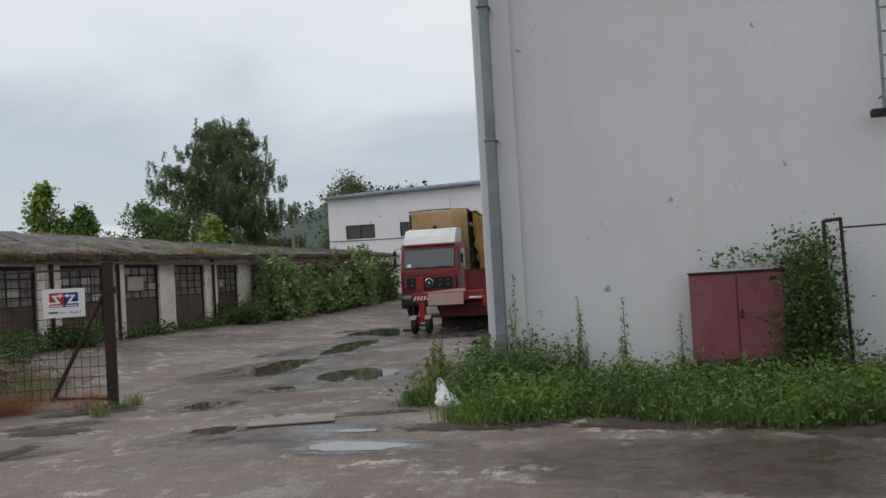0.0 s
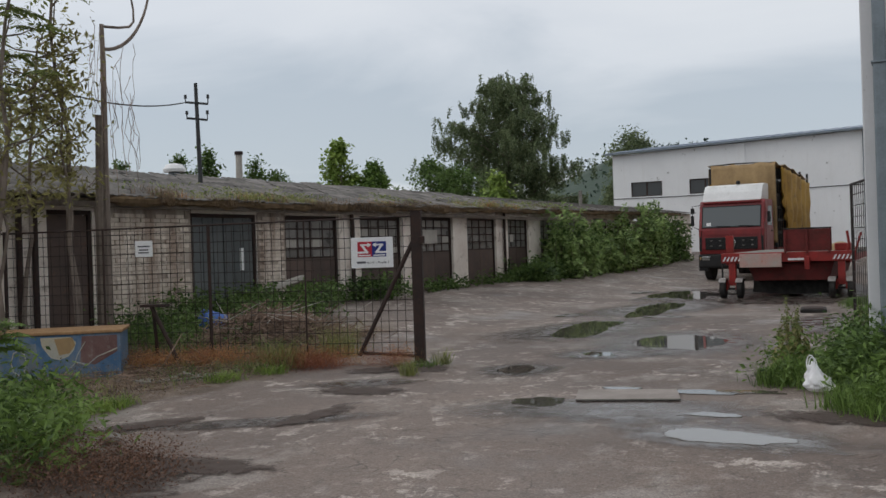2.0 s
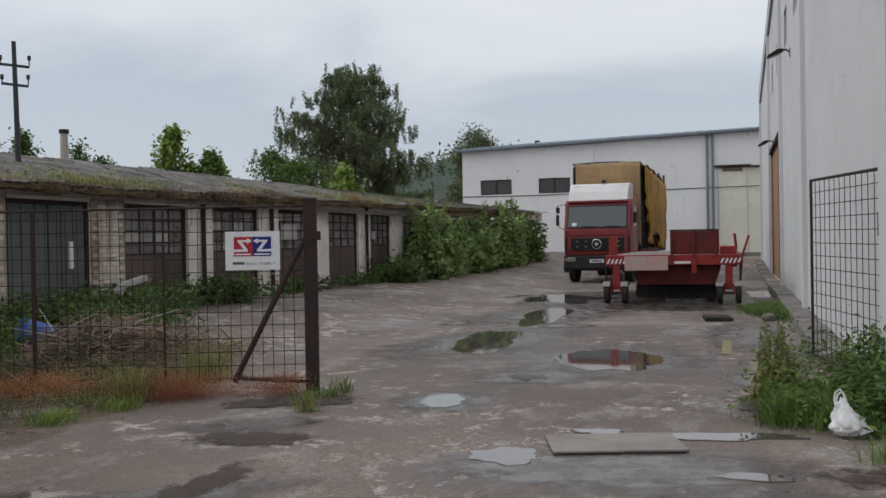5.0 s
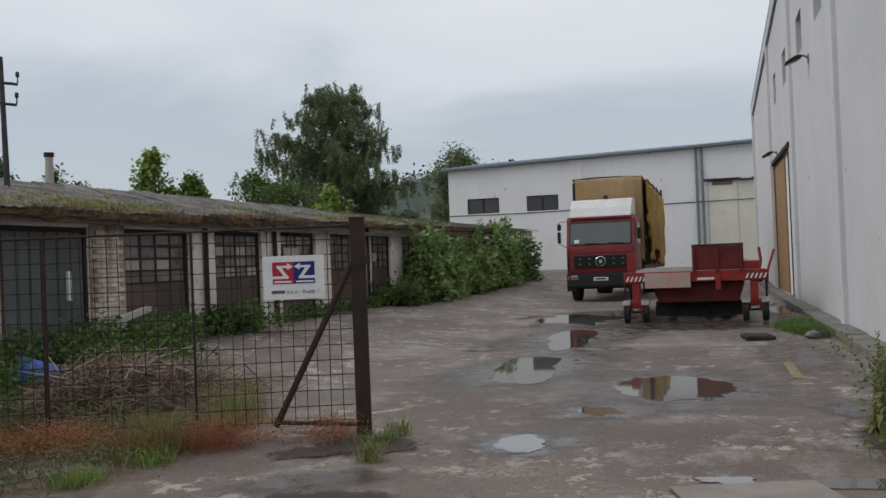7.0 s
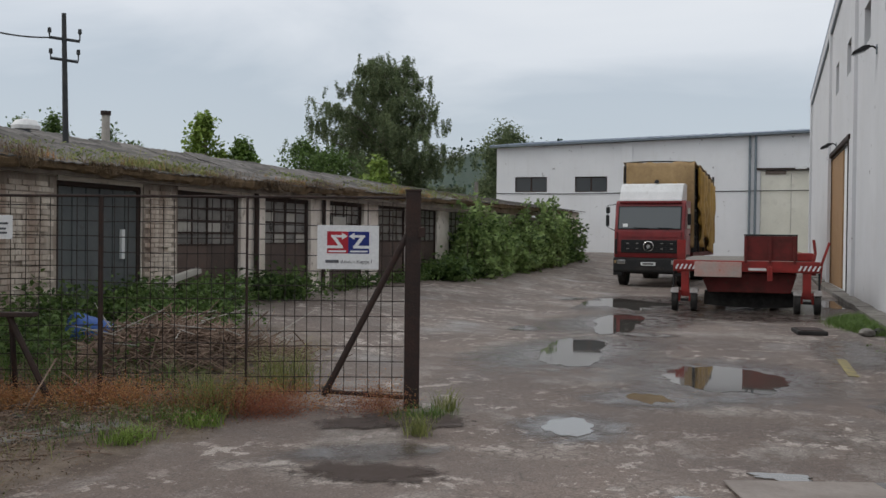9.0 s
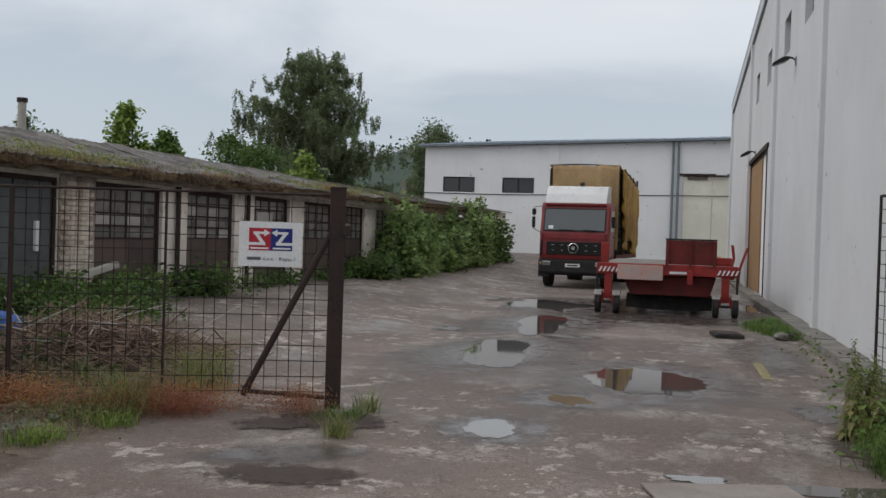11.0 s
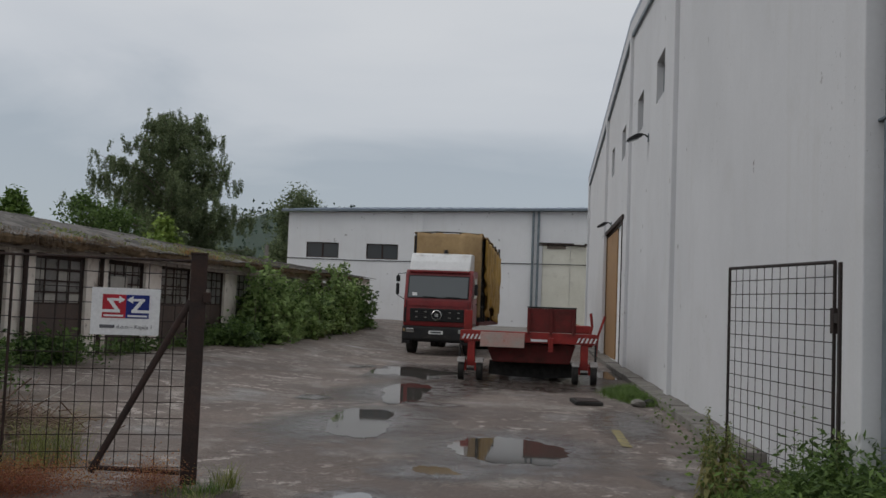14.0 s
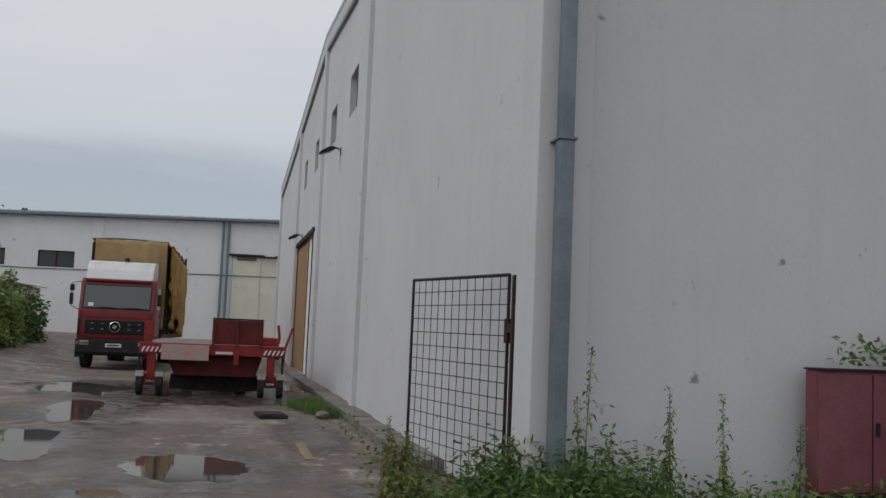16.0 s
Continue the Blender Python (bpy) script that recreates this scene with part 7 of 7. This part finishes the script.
rg6 = np.random.default_rng(63)
low_plants("soil_litter", "brown dead leaves and debris on bare soil", scatter(rg6, 420, -11.0, -8.0, 8.8, 13.0, lambda x, y: x < -8.05 + 0.5 * max(0, y - 12) and noise.noise((x * 1.3, y * 1.3, 5)) > -0.15), 0.004, leaf_mat("soil_litter_leaves", (0.045, 0.028, 0.019), (0.26, 0.19, 0.13), 0.1), 64, 14, 0.016, "dead leaves", 0.13)
twigs = thing("verge_twigs", "thin dry twigs lying on the soil verge", "sticks", pose(-9.0, 10.9, 0.0), kind="stuff")
bm = bmesh.new()
for i in range(420):
    x, y = rg6.normal(-0.3, 0.7), rg6.normal(0, 0.9)
    if x > 0.85:
        continue
    a, l = rg6.uniform(0, 6.28), rg6.uniform(0.05, 0.32)
    add_bar(bm, (x - math.cos(a) * l / 2, y - math.sin(a) * l / 2, 0.008), (x + math.cos(a) * l / 2, y + math.sin(a) * l / 2, 0.008 + rg6.uniform(0, 0.04)), rg6.uniform(0.0015, 0.0045), 4)
tagged(part("twig", bm, M_STICK, twigs), kind="stuff")

# dry grass hanging in clumps over the garage eave
rng = np.random.default_rng(9)


def eave_clumps(name, label, leaf, n, y0, y1, length, hang, dense):
    vs, fs, off = [], [], 0
    for i in range(n):
        y = rng.uniform(y0, y1)
        if noise.noise((y * 0.8, 3.1, length * 9)) < 0.25 - dense:
            continue
        big = max(0.25, 0.6 + 0.9 * noise.noise((y * 1.7, 8.0, length * 7)))
        for k in range(int(5 * big) + 2):
            yy = y + rng.normal(0, 0.22)
            x = GX + 0.33 - abs(rng.normal(0, 0.10 if hang else 0.3))
            rz = roof_z(x, yy)
            p = np.array([(x, yy, rz + 0.01)] * 9) + rng.normal(0, 0.05, (9, 3)) * (1, 1, 0.25)
            ln = length * big * rng.uniform(0.4, 1.3)
            v, f = blades(p, ln, 0.004, rng, 0.75)
            if hang:
                v[:, 2] = rz + 0.05 - (v[:, 2] - rz) * 0.95
                v[:, 0] += 0.05
            vs.append(v)
            fs += [tuple(q + off for q in g) for g in f]
            off += len(v)
    tagged(mesh_of(name, np.concatenate(vs), fs, leaf), label, "dry grass", kind="stuff")


eave_clumps("eave_grass", "dry brown grass hanging in clumps over the garage eave", L_DRY, 190, 14.6, 22.5, 0.33, True, 0.24)
eave_clumps("eave_grass", "thin dry grass hanging over the garage eave", L_DRY, 330, 22.5, 44, 0.15, True, 0.26)
eave_clumps("eave_weeds", "rusty dry weeds growing on the garage eave", L_ORANGE, 90, 14.6, 32, 0.22, False, 0.16)
eave_clumps("roof_grass", "green grass tufts growing on the garage roof edge", L_YELLOW, 200, 14.6, 34, 0.24, False, 0.26)
eave_clumps("roof_grass", "dry brown tufts standing on the garage roof edge", L_DRY, 170, 14.6, 40, 0.20, False, 0.3)
rng = np.random.default_rng(10)
sp = [(rng.uniform(-14.6, -12.85), y) for y in rng.uniform(14, 40, 330) if noise.noise((y * 0.5, 1.7, 0)) > -0.1 or 15 < y < 21]
c = np.array([(x, y, roof_z(x, y) + 0.05) for x, y in sp])
v, f = leaves(c, (0.10, 0.14, 0.04), 14, 0.045, rng, 0.8, 1.8, 0.0)
tagged(mesh_of("roof_moss_plants", v, f, L_OLIVE), "green weeds and moss growing on the garage roof", "weeds", kind="stuff")

# ---- wooded hill and far woods ----
def hill():
    xs, ys = np.linspace(-420, 260, 69), np.linspace(230, 700, 30)
    rg = np.random.default_rng(3)
    verts = []
    for y in ys:
        for x in xs:
            k = math.exp(-((x + 84) / (62 if x < -84 else 40)) ** 2) * 36 + math.exp(-((x - 90) / 120) ** 2) * 5
            e = smooth01((y - 230) / 130)
            verts.append((x, y, e * (k + 2.5 * noise.noise((x / 40, y / 40, 0)) + rg.uniform(-0.8, 0.8))))
    w = len(xs)
    faces = [(j * w + i, j * w + i + 1, (j + 1) * w + i + 1, (j + 1) * w + i) for j in range(len(ys) - 1) for i in range(w - 1)]
    h = tagged(mesh_of("backdrop", verts, faces, L_FAR), "hazy wooded green hill far behind the hall", "hill", kind="structure")
    c = np.array([v for v in verts if v[2] > 3])
    rg.shuffle(c)
    v, f = leaves(c[:1300] + (0, 0, 0.6), (5, 5, 0.9), 26, 1.2, rg, 0.7, 1.2)
    tagged(mesh_of("hill_woods", v, f, L_FAR), "distant woods covering the hill", "trees", kind="stuff")


hill()


# ---- pieces: bricks of the garage wall and sheets of its roof ----
brick_bm = box(-0.03, 0.03, 0.005, 0.245, 0.0, 0.068, 0.006)
brick_me = bpy.data.meshes.new("brick")
brick_bm.to_mesh(brick_me)
brick_bm.free()
brick_me.materials.append(M_BRICK)
rb = random.Random(6)
brick_wall = part("brick_bed", box(GX - 0.048, GX - 0.02, 13.42, 15.80, 0.0, 2.5), M_MORTAR, garages)
bed2 = part("brick_bed", box(GX - 0.048, GX - 0.02, 17.9, 18.88, 0.0, 2.5), M_MORTAR, garages)
for bed, ya, yb in ((brick_wall, 13.42, 15.80), (bed2, 17.9, 18.88)):
    row, z = 0, 0.42
    while z < 2.42:
        y = ya + (0.0 if row % 2 else -0.125)
        while y < yb - 0.05:
            if y >= ya - 0.001 and y + 0.25 <= yb + 0.03 and rb.random() < 0.97:
                b = new("brick", brick_me)
                b.parent = bed
                b.location = (GX - 0.018 + rb.uniform(-0.006, 0.006), y, z)
            y += 0.255
        z += 0.08 * 1.0
        row += 1

sheet_bm = bmesh.new()
for i in range(8):
    y = i * 0.11
    add_prism(sheet_bm, [(y, 0.02 * (i % 2)), (y + 0.11, 0.02 * ((i + 1) % 2)), (y + 0.11, 0.02 * ((i + 1) % 2) + 0.015), (y, 0.02 * (i % 2) + 0.015)], 0, -0.27, 0.27)
sheet_me = bpy.data.meshes.new("roof_sheet")
sheet_bm.to_mesh(sheet_me)
sheet_bm.free()
sheet_me.materials.append(M_SLATE)
slope = math.atan2(3.55 - 2.68, GX + 0.30 - RIDGE_X)
for row in range(9):
    x = GX + 0.11 - row * 0.45
    y = 8.0 + (0.4 if row % 2 else 0.0)
    while y < 34:
        s = new("roof_sheet", sheet_me)
        s.parent = garages
        s.location = (x, y, roof_z(x, y + 0.4) + 0.016 + rb.uniform(-0.006, 0.026))
        s.rotation_euler = (0.004 + rb.uniform(-0.03, 0.03), slope + 0.06 + rb.uniform(-0.035, 0.045), rb.uniform(-0.05, 0.05))
        y += 0.885
verts, faces = [], []
for row in range(9):
    x = GX + 0.11 - row * 0.45
    for yy in (*np.arange(GY0, 8.0, 0.885), *np.arange(34.2, GY1 - 0.9, 0.885)):
        dz = rb.uniform(-0.006, 0.012)
        i = len(verts)
        for dx, up in ((0.27, 0.03), (-0.27, -0.0)):
            for dy in (0, 0.88):
                for t in (0, 0.03):
                    verts.append((x + dx, yy + dy, roof_z(x + dx, yy + dy) + 0.01 + up + dz + t))
        faces += [(i, i + 2, i + 6, i + 4), (i + 1, i + 5, i + 7, i + 3), (i, i + 1, i + 3, i + 2), (i, i + 4, i + 5, i + 1), (i + 2, i + 3, i + 7, i + 6), (i + 4, i + 6, i + 7, i + 5)]
far_sheets = mesh_of("far_roof_sheets", verts, faces, M_SLATE, garages)
tagged(far_sheets, "mossy grey roof sheets", "", kind="stuff")
